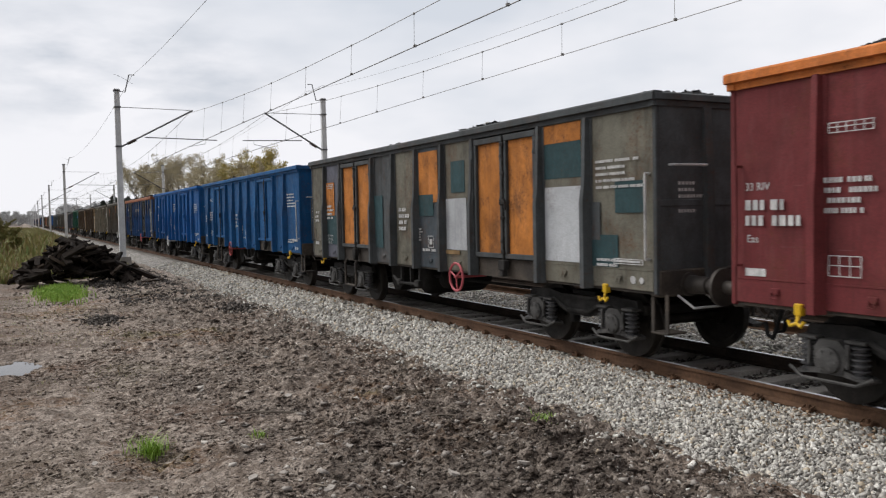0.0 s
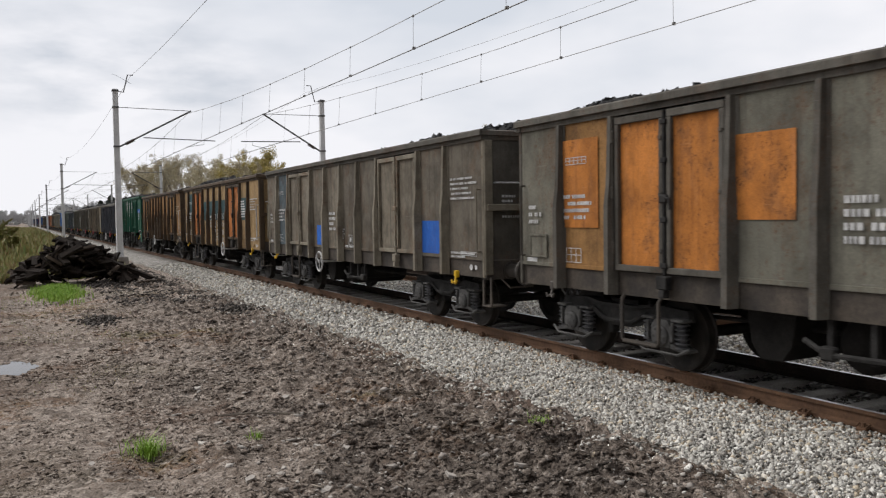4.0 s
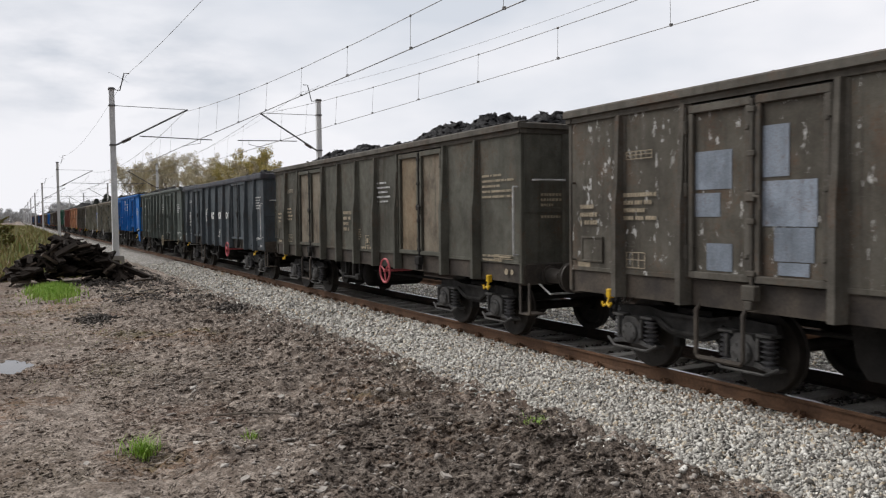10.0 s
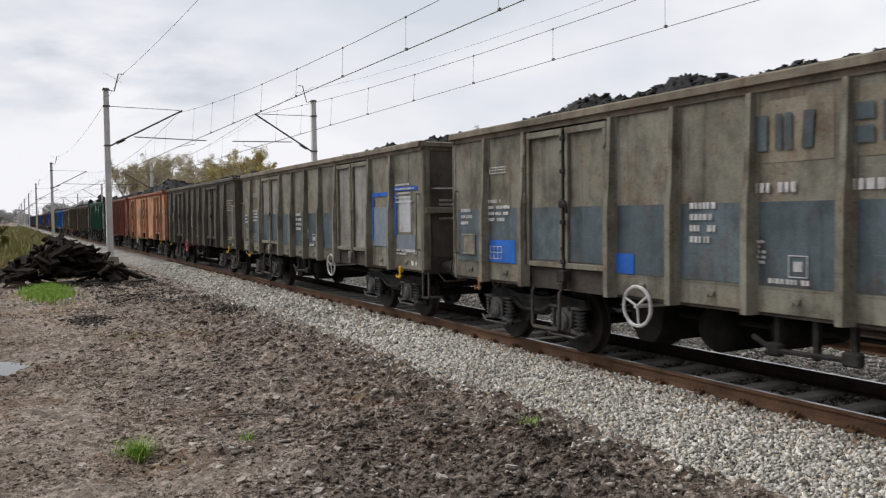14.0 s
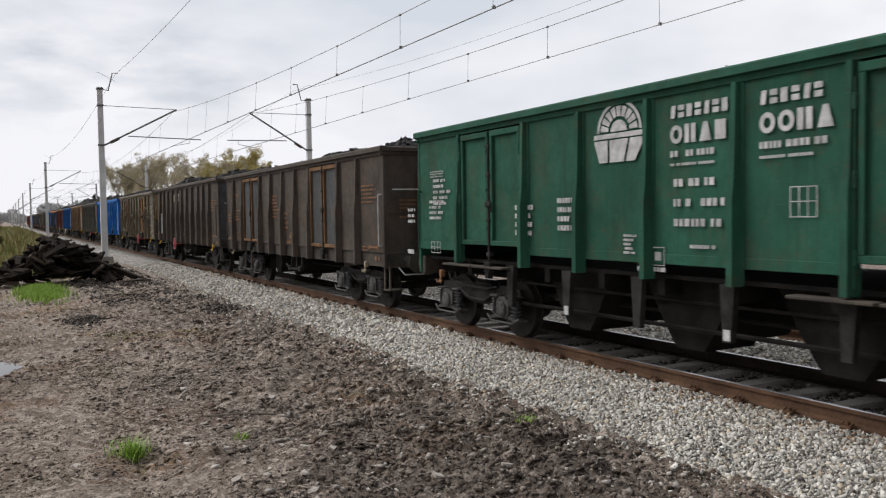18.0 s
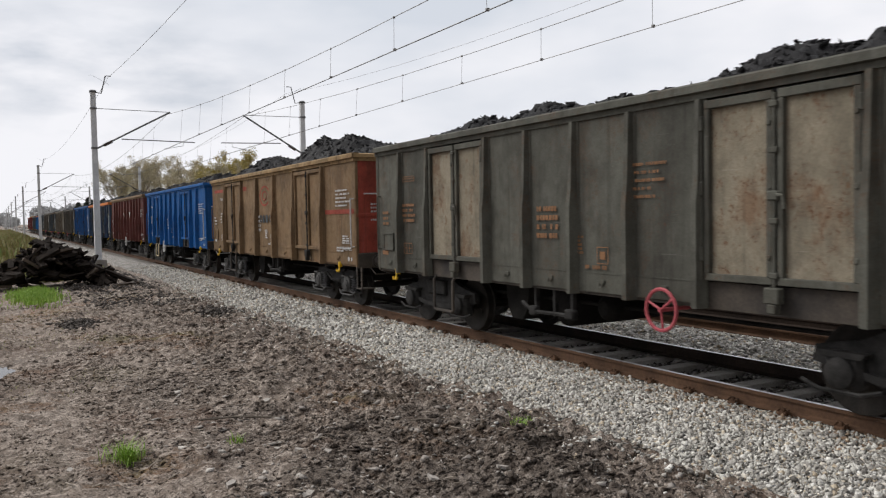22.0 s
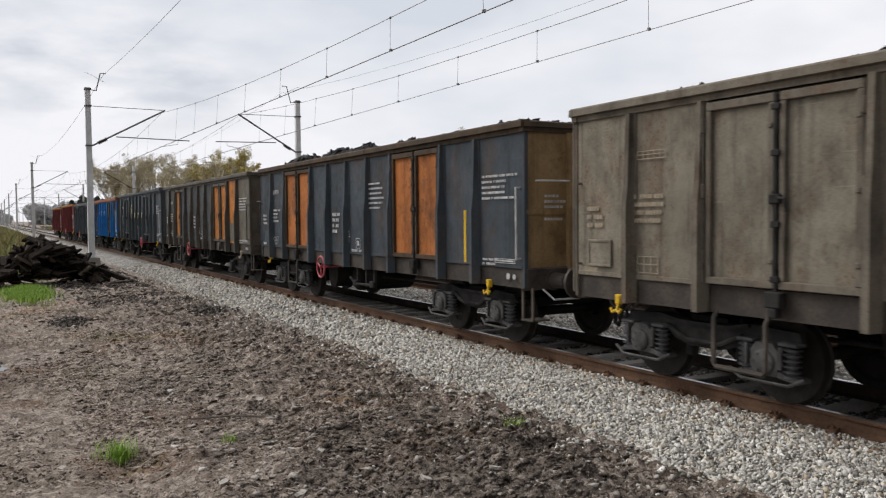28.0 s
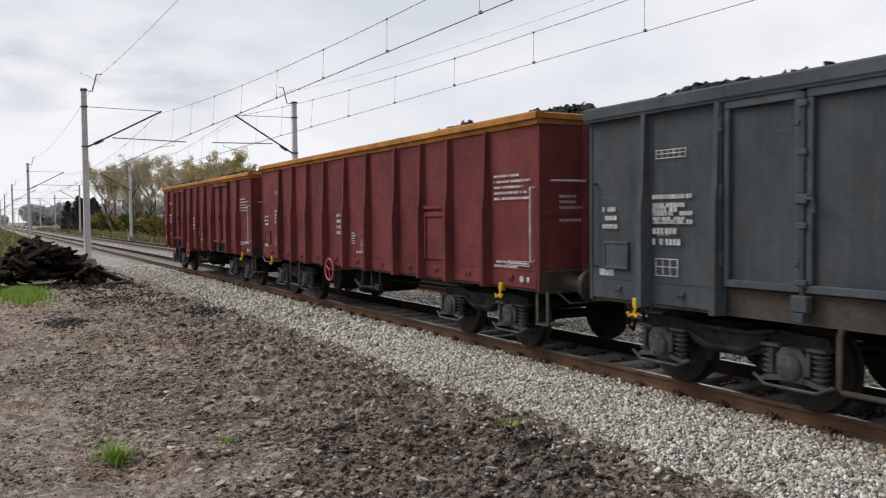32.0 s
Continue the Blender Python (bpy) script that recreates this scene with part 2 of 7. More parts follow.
M = {
    "under": grained("underframe_grime", (0.009, 0.0085, 0.008), (0.026, 0.024, 0.022), 2.5, 0.85, 0.5, 0.01),
    "frame": grained("dusty_bogie_steel", (0.014, 0.0135, 0.013), (0.050, 0.048, 0.046), 4.5, 0.75, 0.6, 0.012),
    "axle_box": grained("dusty_axle_box_casting", (0.035, 0.034, 0.033), (0.115, 0.112, 0.108), 5.5, 0.7, 0.7, 0.012),
    "spring": grained("oily_spring_steel", (0.03, 0.03, 0.032), (0.12, 0.12, 0.125), 6.0, 0.45, 0.3, 0.004, 0.2),
    "wheel": grained("wheel_steel", (0.013, 0.012, 0.011), (0.045, 0.039, 0.034), 3.5, 0.55, 0.3, 0.006),
    "sole": grained("dirty_sole_bar", (0.03, 0.027, 0.025), (0.095, 0.078, 0.062), 1.9, 0.8, 0.5, 0.01),
    "buffer": grained("greasy_buffer", (0.035, 0.03, 0.027), (0.09, 0.078, 0.066), 3.0, 0.55, 0.3, 0.005, 0.3),
    "white": grained("chalky_white", (0.62, 0.62, 0.60), (0.74, 0.74, 0.72), 3.0, 0.6, 0.1, 0.002),
    "letter": grained("worn_white_lettering", (0.34, 0.34, 0.34), (0.70, 0.70, 0.69), 6.0, 0.6, 0.1, 0.002),
    "cream": grained("worn_cream_lettering", (0.24, 0.20, 0.14), (0.46, 0.39, 0.28), 6.0, 0.6, 0.1, 0.002),
    "gold": grained("faded_gold_lettering", (0.42, 0.35, 0.22), (0.62, 0.53, 0.36), 5.0, 0.6, 0.1, 0.002),
    "orange_letter": grained("worn_orange_lettering", (0.17, 0.085, 0.04), (0.32, 0.16, 0.075), 6.0, 0.6, 0.1, 0.002),
    "yellow": grained("yellow_enamel", (0.55, 0.33, 0.015), (0.72, 0.46, 0.02), 4.0, 0.5, 0.1, 0.003),
    "red": grained("red_enamel", (0.27, 0.04, 0.04), (0.38, 0.06, 0.055), 4.0, 0.5, 0.1, 0.003),
    "pink": grained("faded_red_enamel", (0.38, 0.07, 0.09), (0.52, 0.12, 0.13), 4.0, 0.55, 0.1, 0.003),
    "black_rubber": grained("black_rubber", (0.012, 0.012, 0.012), (0.03, 0.03, 0.03), 6.0, 0.6, 0.2, 0.003),
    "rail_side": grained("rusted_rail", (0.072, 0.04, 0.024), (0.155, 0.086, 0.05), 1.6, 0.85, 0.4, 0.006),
    # darker copy of the rail steel, with the far rail's shade put into its colour
    "rail_shaded": grained("shaded_rail", (0.018, 0.014, 0.012), (0.045, 0.032, 0.025), 1.6, 0.85, 0.4, 0.006),
    "rail_top": grained("bright_rail_head", (0.42, 0.42, 0.44), (0.6, 0.6, 0.62), 2.0, 0.28, 0.05, 0.001, 0.95),
    "sleeper": grained("weathered_concrete", (0.26, 0.24, 0.215), (0.42, 0.395, 0.36), 2.2, 0.9, 0.4, 0.006),
    "old_wood": grained("tarred_old_wood", (0.008, 0.0065, 0.0055), (0.042, 0.032, 0.026), 3.4, 0.9, 0.7, 0.02, 0.0, (1, 5, 5)),
    "pale_wood": grained("broken_old_wood", (0.04, 0.03, 0.022), (0.12, 0.09, 0.07), 2.4, 0.9, 0.7, 0.02, 0.0, (1, 5, 5)),
    "galv": grained("galvanised_steel", (0.66, 0.67, 0.68), (0.80, 0.81, 0.82), 1.4, 0.6, 0.1, 0.003, 0.0),
    "arm": grained("grey_tube_steel", (0.10, 0.10, 0.105), (0.18, 0.18, 0.185), 2.0, 0.6, 0.1, 0.003, 0.3),
    "wire": grained("tarnished_copper_wire", (0.20, 0.195, 0.19), (0.28, 0.27, 0.265), 2.0, 0.55, 0.1, 0.001, 0.4),
    "insulator": grained("brown_porcelain", (0.06, 0.045, 0.04), (0.10, 0.075, 0.065), 4.0, 0.25, 0.05, 0.001),
    "bark": grained("grey_bark", (0.13, 0.11, 0.09), (0.28, 0.24, 0.20), 2.5, 0.95, 0.7, 0.03, 0.0, (1, 1, 0.3)),
    "coal": grained("coal_lumps", (0.013, 0.013, 0.014), (0.034, 0.033, 0.034), 7.0, 0.62, 0.8, 0.03),
    "ballast_stone": islands("crushed_granite", ((0.0, (0.12, 0.112, 0.10)), (0.15, (0.33, 0.312, 0.28)), (0.5, (0.58, 0.56, 0.51)), (0.84, (0.82, 0.80, 0.745)), (0.94, (0.62, 0.53, 0.40)), (1.0, (0.42, 0.34, 0.24))), 0.9, 0.8, 0.012),
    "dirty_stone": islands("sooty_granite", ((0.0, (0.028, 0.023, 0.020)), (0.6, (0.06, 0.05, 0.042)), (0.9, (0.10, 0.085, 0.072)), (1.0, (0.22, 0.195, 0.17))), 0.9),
    "rubble": islands("dirt_clods_and_stones", ((0.0, (0.05, 0.038, 0.029)), (0.3, (0.13, 0.10, 0.08)), (0.65, (0.27, 0.225, 0.185)), (0.92, (0.40, 0.345, 0.29)), (1.0, (0.52, 0.475, 0.42))), 0.92),
    "rusty_stone": islands("rust_stained_stones", ((0.0, (0.14, 0.085, 0.05)), (0.5, (0.32, 0.215, 0.135)), (0.85, (0.44, 0.34, 0.24)), (1.0, (0.56, 0.50, 0.42))), 0.92),
    "flake": islands("pale_flat_stones", ((0.0, (0.22, 0.19, 0.165)), (1.0, (0.50, 0.465, 0.42))), 0.9),
    "chips": islands("pale_wood_chips", ((0.0, (0.12, 0.095, 0.07)), (1.0, (0.36, 0.31, 0.25))), 0.9),
    "grass": leaves("fresh_grass", (0.17, 0.30, 0.03), (0.24, 0.40, 0.05), (0.34, 0.44, 0.09)),
    "dry_grass": leaves("autumn_grass", (0.20, 0.17, 0.06), (0.31, 0.25, 0.09), (0.20, 0.23, 0.06), (0.24, 0.14, 0.07), (0.14, 0.21, 0.05), (0.24, 0.22, 0.07)),
    "autumn": leaves("autumn_leaves", (0.26, 0.26, 0.09), (0.40, 0.34, 0.10), (0.50, 0.38, 0.10), (0.36, 0.27, 0.12), (0.28, 0.28, 0.10)),
    "thin_leaf": leaves("sparse_leaves", (0.40, 0.37, 0.26), (0.47, 0.41, 0.26), (0.42, 0.34, 0.22), (0.34, 0.33, 0.22)),
    "green_leaf": leaves("green_leaves", (0.06, 0.12, 0.03), (0.11, 0.18, 0.04), (0.18, 0.20, 0.05), (0.24, 0.20, 0.05)),
    "needle": leaves("dark_needles", (0.024, 0.034, 0.028), (0.036, 0.048, 0.036), (0.05, 0.06, 0.042)),
    # distance haze is painted into these pale grey-blue leaf colours
    "far_wood": leaves("far_wood_haze_tint", (0.38, 0.39, 0.41), (0.41, 0.41, 0.42), (0.42, 0.415, 0.40), (0.39, 0.40, 0.40)),
}

# ground: grey-brown trodden dirt, russet and dry by the ruts, damp towards the track, with one black coal-dust stain
m, b, N, L = basic("trodden_dirt", 0.92)
c0 = N.new("ShaderNodeTexCoord")
gv = c0.outputs["Object"]
b.inputs["Specular IOR Level"].default_value = 0.2
g1, g2, g3, g4 = (noise_node(N, L, gv, s, 6.0, 0.64) for s in (0.33, 1.3, 8.0, 40.0))
flat = N.new("ShaderNodeMapping")
flat.inputs["Scale"].default_value = (0.55, 1.5, 1.0)
L.new(gv, flat.inputs["Vector"])
g5 = noise_node(N, L, flat.outputs["Vector"], 4.0, 7.0, 0.68)
col = steps(N, L, g1, (0.30, (0.145, 0.112, 0.089)), (0.43, (0.225, 0.179, 0.145)), (0.53, (0.295, 0.242, 0.20)), (0.58, (0.245, 0.152, 0.096)), (0.65, (0.19, 0.16, 0.072)))
sx = N.new("ShaderNodeSeparateXYZ")
L.new(gv, sx.inputs[0])
mr = N.new("ShaderNodeMapRange")
mr.inputs["From Min"].default_value, mr.inputs["From Max"].default_value = 0.6, 4.6
mr.inputs["To Min"].default_value, mr.inputs["To Max"].default_value = -0.045, 0.09
L.new(sx.outputs["X"], mr.inputs["Value"])
damp = N.new("ShaderNodeMath")
damp.operation = "ADD"
L.new(g2, damp.inputs[0])
L.new(mr.outputs["Result"], damp.inputs[1])
col = blend(N, L, steps(N, L, damp.outputs[0], (0.46, (0, 0, 0)), (0.64, (0.85,) * 3)), col, (0.135, 0.108, 0.089))
col = blend(N, L, steps(N, L, g5, (0.36, (0.6,) * 3), (0.50, (0, 0, 0))), col, (0.095, 0.072, 0.056))
d1, d2 = noise_node(N, L, gv, 0.55, 5.0, 0.6), noise_node(N, L, gv, 0.21, 4.0, 0.6)
col = blend(N, L, steps(N, L, d1, (0.54, (0, 0, 0)), (0.66, (0.55,) * 3)), col, (0.155, 0.092, 0.064))
col = blend(N, L, steps(N, L, d2, (0.55, (0, 0, 0)), (0.66, (0.45,) * 3)), col, (0.12, 0.105, 0.055))
col = blend(N, L, steps(N, L, g3, (0.48, (0, 0, 0)), (0.60, (0.85,) * 3)), col, (0.47, 0.40, 0.34))
mud = N.new("ShaderNodeMapRange")
mud.inputs["From Min"].default_value, mud.inputs["From Max"].default_value = 1.9, -0.7
mud.inputs["To Min"].default_value, mud.inputs["To Max"].default_value = -0.28, 0.14
L.new(sx.outputs["X"], mud.inputs["Value"])
wet = N.new("ShaderNodeMath")
L.new(d1, wet.inputs[0])
L.new(mud.outputs["Result"], wet.inputs[1])
col = blend(N, L, steps(N, L, wet.outputs[0], (0.46, (0, 0, 0)), (0.66, (0.62,) * 3)), col, (0.135, 0.094, 0.070))
spot_, far_, rim_ = N.new("ShaderNodeMapping"), N.new("ShaderNodeVectorMath"), N.new("ShaderNodeMath")
spot_.inputs["Location"].default_value, spot_.inputs["Scale"].default_value = (-3.15, -4.05, 0.0), (0.85, 0.6, 0.0)
L.new(gv, spot_.inputs["Vector"])
far_.operation, rim_.operation = "LENGTH", "MULTIPLY_ADD"
L.new(spot_.outputs["Vector"], far_.inputs[0])
L.new(g2, rim_.inputs[0])
rim_.inputs[1].default_value = -2.0
L.new(far_.outputs["Value"], rim_.inputs[2])
col = blend(N, L, steps(N, L, rim_.outputs[0], (0.0, (0.36,) * 3), (0.40, (0, 0, 0))), col, (0.040, 0.033, 0.027))
col = blend(N, L, steps(N, L, g4, (0.36, (0.75,) * 3), (0.55, (0, 0, 0))), col, (0.034, 0.027, 0.022))
L.new(col, b.inputs["Base Color"])
L.new(steps(N, L, damp.outputs[0], (0.3, (0.95,) * 3), (0.65, (0.8,) * 3)), b.inputs["Roughness"])
relief(N, L, b, blend(N, L, 0.5, g3, g4), 1.0, 0.07)
M["dirt"] = m
# ballast bed below and beyond the loose stones
m, b, N, L = basic("ballast_bed", 0.92)
c0 = N.new("ShaderNodeTexCoord")
gv = c0.outputs["Object"]
vor = N.new("ShaderNodeTexVoronoi")
vor.inputs["Scale"].default_value = 17.0
L.new(gv, vor.inputs["Vector"])
sep = N.new("ShaderNodeSeparateColor")
L.new(vor.outputs["Color"], sep.inputs[0])
col = steps(N, L, sep.outputs[0], (0.0, (0.14, 0.13, 0.12)), (0.4, (0.36, 0.345, 0.32)), (0.75, (0.62, 0.605, 0.575)), (1.0, (0.42, 0.35, 0.27)))
# shade in the gaps between stones is painted in, where the bump lies low
col = blend(N, L, steps(N, L, vor.outputs["Distance"], (0.35, (0, 0, 0)), (0.75, (0.9,) * 3)), col, (0.045, 0.04, 0.035))
col = blend(N, L, steps(N, L, noise_node(N, L, gv, 0.5), (0.35, (0.45,) * 3), (0.6, (0, 0, 0))), col, (0.10, 0.085, 0.07))
L.new(col, b.inputs["Base Color"])
inv = N.new("ShaderNodeMath")
inv.operation = "SUBTRACT"
inv.inputs[0].default_value = 1.0
L.new(vor.outputs["Distance"], inv.inputs[1])
relief(N, L, b, inv.outputs[0], 0.9, 0.04)
M["bed"] = m
# still water
m, b, N, L = basic("puddle_water", 0.03)
b.inputs["Base Color"].default_value = (0.03, 0.026, 0.022, 1)
b.inputs["IOR"].default_value = 1.33
b.inputs["Specular IOR Level"].default_value = 0.8
relief(N, L, b, noise_node(N, L, coords(N, L), 9.0), 0.04, 0.01)
M["water"] = m

# ---- building helpers ----


class Geo:
    """Collects vertices and faces of one piece."""

    def __init__(self):
        self.v, self.f = [], []

    def add(self, verts, faces):
        n = len(self.v)
        self.v += [tuple(p) for p in verts]
        self.f += [tuple(i + n for i in f) for f in faces]
        return self

    def box(self, x0, x1, y0, y1, z0, z1, b=0.0):
        """A box with chamfered edges."""
        if b <= 0:
            p = [(x, y, z) for z in (z0, z1) for y in (y0, y1) for x in (x0, x1)]
            return self.add(p, [(0, 2, 3, 1), (4, 5, 7, 6), (0, 1, 5, 4), (2, 6, 7, 3), (0, 4, 6, 2), (1, 3, 7, 5)])
        b = min(b, 0.45 * min(x1 - x0, y1 - y0, z1 - z0))
        p = []
        for z, zi in ((z0, z0 + b), (z1, z1 - b)):
            for y, yi in ((y0, y0 + b), (y1, y1 - b)):
                for x, xi in ((x0, x0 + b), (x1, x1 - b)):
                    p += [(x, yi, zi), (xi, y, zi), (xi, yi, z)]
        q = lambda i, a: 3 * i + a
        f = [(q(0, 0), q(4, 0), q(6, 0), q(2, 0)), (q(1, 0), q(3, 0), q(7, 0), q(5, 0)), (q(0, 1), q(1, 1), q(5, 1), q(4, 1)),
             (q(2, 1), q(6, 1), q(7, 1), q(3, 1)), (q(0, 2), q(2, 2), q(3, 2), q(1, 2)), (q(4, 2), q(5, 2), q(7, 2), q(6, 2))]
        for i, j, a in ((0, 1, 0), (2, 3, 0), (4, 5, 0), (6, 7, 0), (0, 2, 1), (1, 3, 1), (4, 6, 1), (5, 7, 1), (0, 4, 2), (1, 5, 2), (2, 6, 2), (3, 7, 2)):
            u, w = (a + 1) % 3, (a + 2) % 3
            f.append((q(i, u), q(j, u), q(j, w), q(i, w)))
        f += [(q(i, 0), q(i, 1), q(i, 2)) for i in range(8)]
        return self.add(p, f)

    def prism(self, pts, axis, a, b):
        """A polygon drawn in the plane across axis (0 x, 1 y, 2 z), pushed from a to b."""
        n = len(pts)
        put = lambda p, h: (h, p[0], p[1]) if axis == 0 else (p[0], h, p[1]) if axis == 1 else (p[0], p[1], h)
        return self.add([put(p, a) for p in pts] + [put(p, b) for p in pts],
                        [tuple(range(n))[::-1], tuple(range(n, 2 * n))] + [(i, (i + 1) % n, n + (i + 1) % n, n + i) for i in range(n)])

    def lathe(self, prof, o, d, n=16):
        """A profile of (distance along d from o, radius), turned about d."""
        d = Vector(d).normalized()
        u = d.orthogonal().normalized()
        w = d.cross(u)
        o = Vector(o)
        v = [o + d * h + (u * math.cos(2 * math.pi * i / n) + w * math.sin(2 * math.pi * i / n)) * r for h, r in prof for i in range(n)]
        f = [(k * n + i, k * n + (i + 1) % n, (k + 1) * n + (i + 1) % n, (k + 1) * n + i) for k in range(len(prof) - 1) for i in range(n)]
        f += [tuple(range(n))[::-1], tuple(range((len(prof) - 1) * n, len(prof) * n))]
        return self.add(v, f)

    def rod(self, a, b, r, n=8):
        a, b = Vector(a), Vector(b)
        return self.lathe([(0, r), ((b - a).length, r)], a, b - a, n)

    def tube(self, path, r, n=6, closed=False):
        """A bent rod along the points of path."""
        path = [Vector(p) for p in path]
        k = len(path)
        ring = []
        side = None
        for i, p in enumerate(path):
            d = (path[(i + 1) % k] - path[i - 1]) if closed or 0 < i < k - 1 else (path[1] - path[0] if i == 0 else path[-1] - path[-2])
            d.normalize()
            if side is None:
                side = d.orthogonal().normalized()
            side = (side - d * side.dot(d)).normalized()
            w = d.cross(side)
            ring += [p + (side * math.cos(2 * math.pi * j / n) + w * math.sin(2 * math.pi * j / n)) * r for j in range(n)]
        f = [(i * n + j, i * n + (j + 1) % n, ((i + 1) % k) * n + (j + 1) % n, ((i + 1) % k) * n + j) for i in range(k if closed else k - 1) for j in range(n)]
        if not closed:
            f += [tuple(range(n))[::-1], tuple(range((k - 1) * n, k * n))]
        return self.add(ring, f)

    def mesh(self, name, smooth=True):
        me = bpy.data.meshes.new(name)
        me.from_pydata(self.v, [], self.f)
        if smooth:
            me.polygons.foreach_set("use_smooth", [True] * len(me.polygons))
            me.set_sharp_from_angle(angle=radians(38))
        me.materials.append(None)
        return me


def array_mesh(name, verts, faces, smooth=False):
    """A mesh from numpy arrays: verts (n, 3), faces (m, k)."""
    me = bpy.data.meshes.new(name)
    faces = np.asarray(faces, dtype=np.int32)
    m_, k = faces.shape
    me.vertices.add(len(verts))
    me.vertices.foreach_set("co", np.asarray(verts, dtype=np.float32).ravel())
    me.loops.add(m_ * k)
    me.loops.foreach_set("vertex_index", faces.ravel())
    me.polygons.add(m_)
    me.polygons.foreach_set("loop_start", np.arange(m_, dtype=np.int32) * k)
    if smooth:
        me.polygons.foreach_set("use_smooth", np.ones(m_, dtype=bool))
    me.update(calc_edges=True)
    me.materials.append(None)
    return me


CACHE = {}
# half a wagon body's length, and how far its rim stands above the usual height; wagon() sets both
HALF, UP = 6.44, 0.0


def cached(key, make):
    full = (key, HALF, UP)
    if full not in CACHE:
        CACHE[full] = make().mesh(key if isinstance(key, str) else key[0])
    return CACHE[full]


def part(name, bm, material, parent, label="", at=None):
    """Links a mesh (or a Geo) as one object, under a thing or a part."""
    me = bm.mesh(name) if isinstance(bm, Geo) else bm
    ob = new(name, me)
    if parent is not None:
        ob.parent = parent
    if at is not None:
        ob.matrix_basis = at
    ob.material_slots[0].link = "OBJECT"
    ob.material_slots[0].material = material
    if label:
        tagged(ob, label)
    return ob


def thing(name, m, label, category, group="", kind=""):
    ob = new(name)
    ob.matrix_basis = m
    ob.empty_display_size = 0.2
    return tagged(ob, label, category, group, kind)


rng = np.random.default_rng(7)


def turns(n):
    """n random rotations."""
    q = rng.normal(size=(n, 4))
    q /= np.linalg.norm(q, axis=1)[:, None]
    w, x, y, z = q.T
    return np.stack([1 - 2 * (y * y + z * z), 2 * (x * y - z * w), 2 * (x * z + y * w), 2 * (x * y + z * w), 1 - 2 * (x * x + z * z),
                     2 * (y * z - x * w), 2 * (x * z - y * w), 2 * (y * z + x * w), 1 - 2 * (x * x + y * y)], 1).reshape(n, 3, 3)


def rocks(name, places, sizes, flat=0.75):
    """Angular broken stones at places (n, 3), of sizes (n,), as one mesh: skewed blocks with knocked-off corners."""
    box = np.array([(-1, -1, -1), (1, -1, -1), (1, 1, -1), (-1, 1, -1), (-1, -1, 1), (1, -1, 1), (1, 1, 1), (-1, 1, 1)]) * 0.72
    tri = np.array([(0, 2, 1), (0, 3, 2), (4, 5, 6), (4, 6, 7), (0, 1, 5), (0, 5, 4), (1, 2, 6), (1, 6, 5), (2, 3, 7), (2, 7, 6), (3, 0, 4), (3, 4, 7)])
    n = len(places)
    v = box[None] * rng.uniform(0.40, 1.30, (n, 8, 1)) + rng.normal(0, 0.20, (n, 8, 3))
    v = v * rng.uniform(0.34, 1.45, (n, 1, 3))
    v = np.einsum("nij,nkj->nki", turns(n), v) * sizes[:, None, None]
    v[:, :, 2] *= flat
    v += places[:, None]
    f = tri[None] + 8 * np.arange(n)[:, None, None]
    return array_mesh(name, v.reshape(-1, 3), f.reshape(-1, 3))


def sheet(name, xs, ys, height):
    """A ground sheet over a net of xs and ys."""
    X, Y = np.meshgrid(xs, ys)
    Z = height(X, Y)
    nx, ny = len(xs), len(ys)
    i = (np.arange(ny - 1)[:, None] * nx + np.arange(nx - 1)[None]).ravel()
    return array_mesh(name, np.stack([X, Y, Z], 2).reshape(-1, 3), np.stack([i, i + 1, i + nx + 1, i + nx], 1), True)


def waves(X, Y, seed, scale):
    """Smooth rolling unevenness from a few crossing waves."""
    r = np.random.default_rng(seed)
    out = np.zeros_like(X)
    for k in range(9):
        a, p, s = r.uniform(0, 2 * np.pi), r.uniform(0, 6.28), scale * r.uniform(0.6, 1.8)
        out += np.sin((X * np.cos(a) + Y * np.sin(a)) * 6.28 / s + p)
    return out / 9


# ---- the ground and the two tracks ----
TRACK, TRACK2 = 8.128, 12.25


LATTICE = np.random.default_rng(17).random((256, 256))


def grit(X, Y, scale):
    """Value noise between 0 and 1 with cells of that size."""
    u, v_ = np.asarray(X) / scale + 1000.0, np.asarray(Y) / scale + 1000.0
    i, j = np.floor(u).astype(int), np.floor(v_).astype(int)
    a, b_ = u - i, v_ - j
    a, b_ = a * a * (3 - 2 * a), b_ * b_ * (3 - 2 * b_)
    g = lambda p, q: LATTICE[(i + p) % 256, (j + q) % 256]
    return (g(0, 0) * (1 - a) + g(1, 0) * a) * (1 - b_) + (g(0, 1) * (1 - a) + g(1, 1) * a) * b_


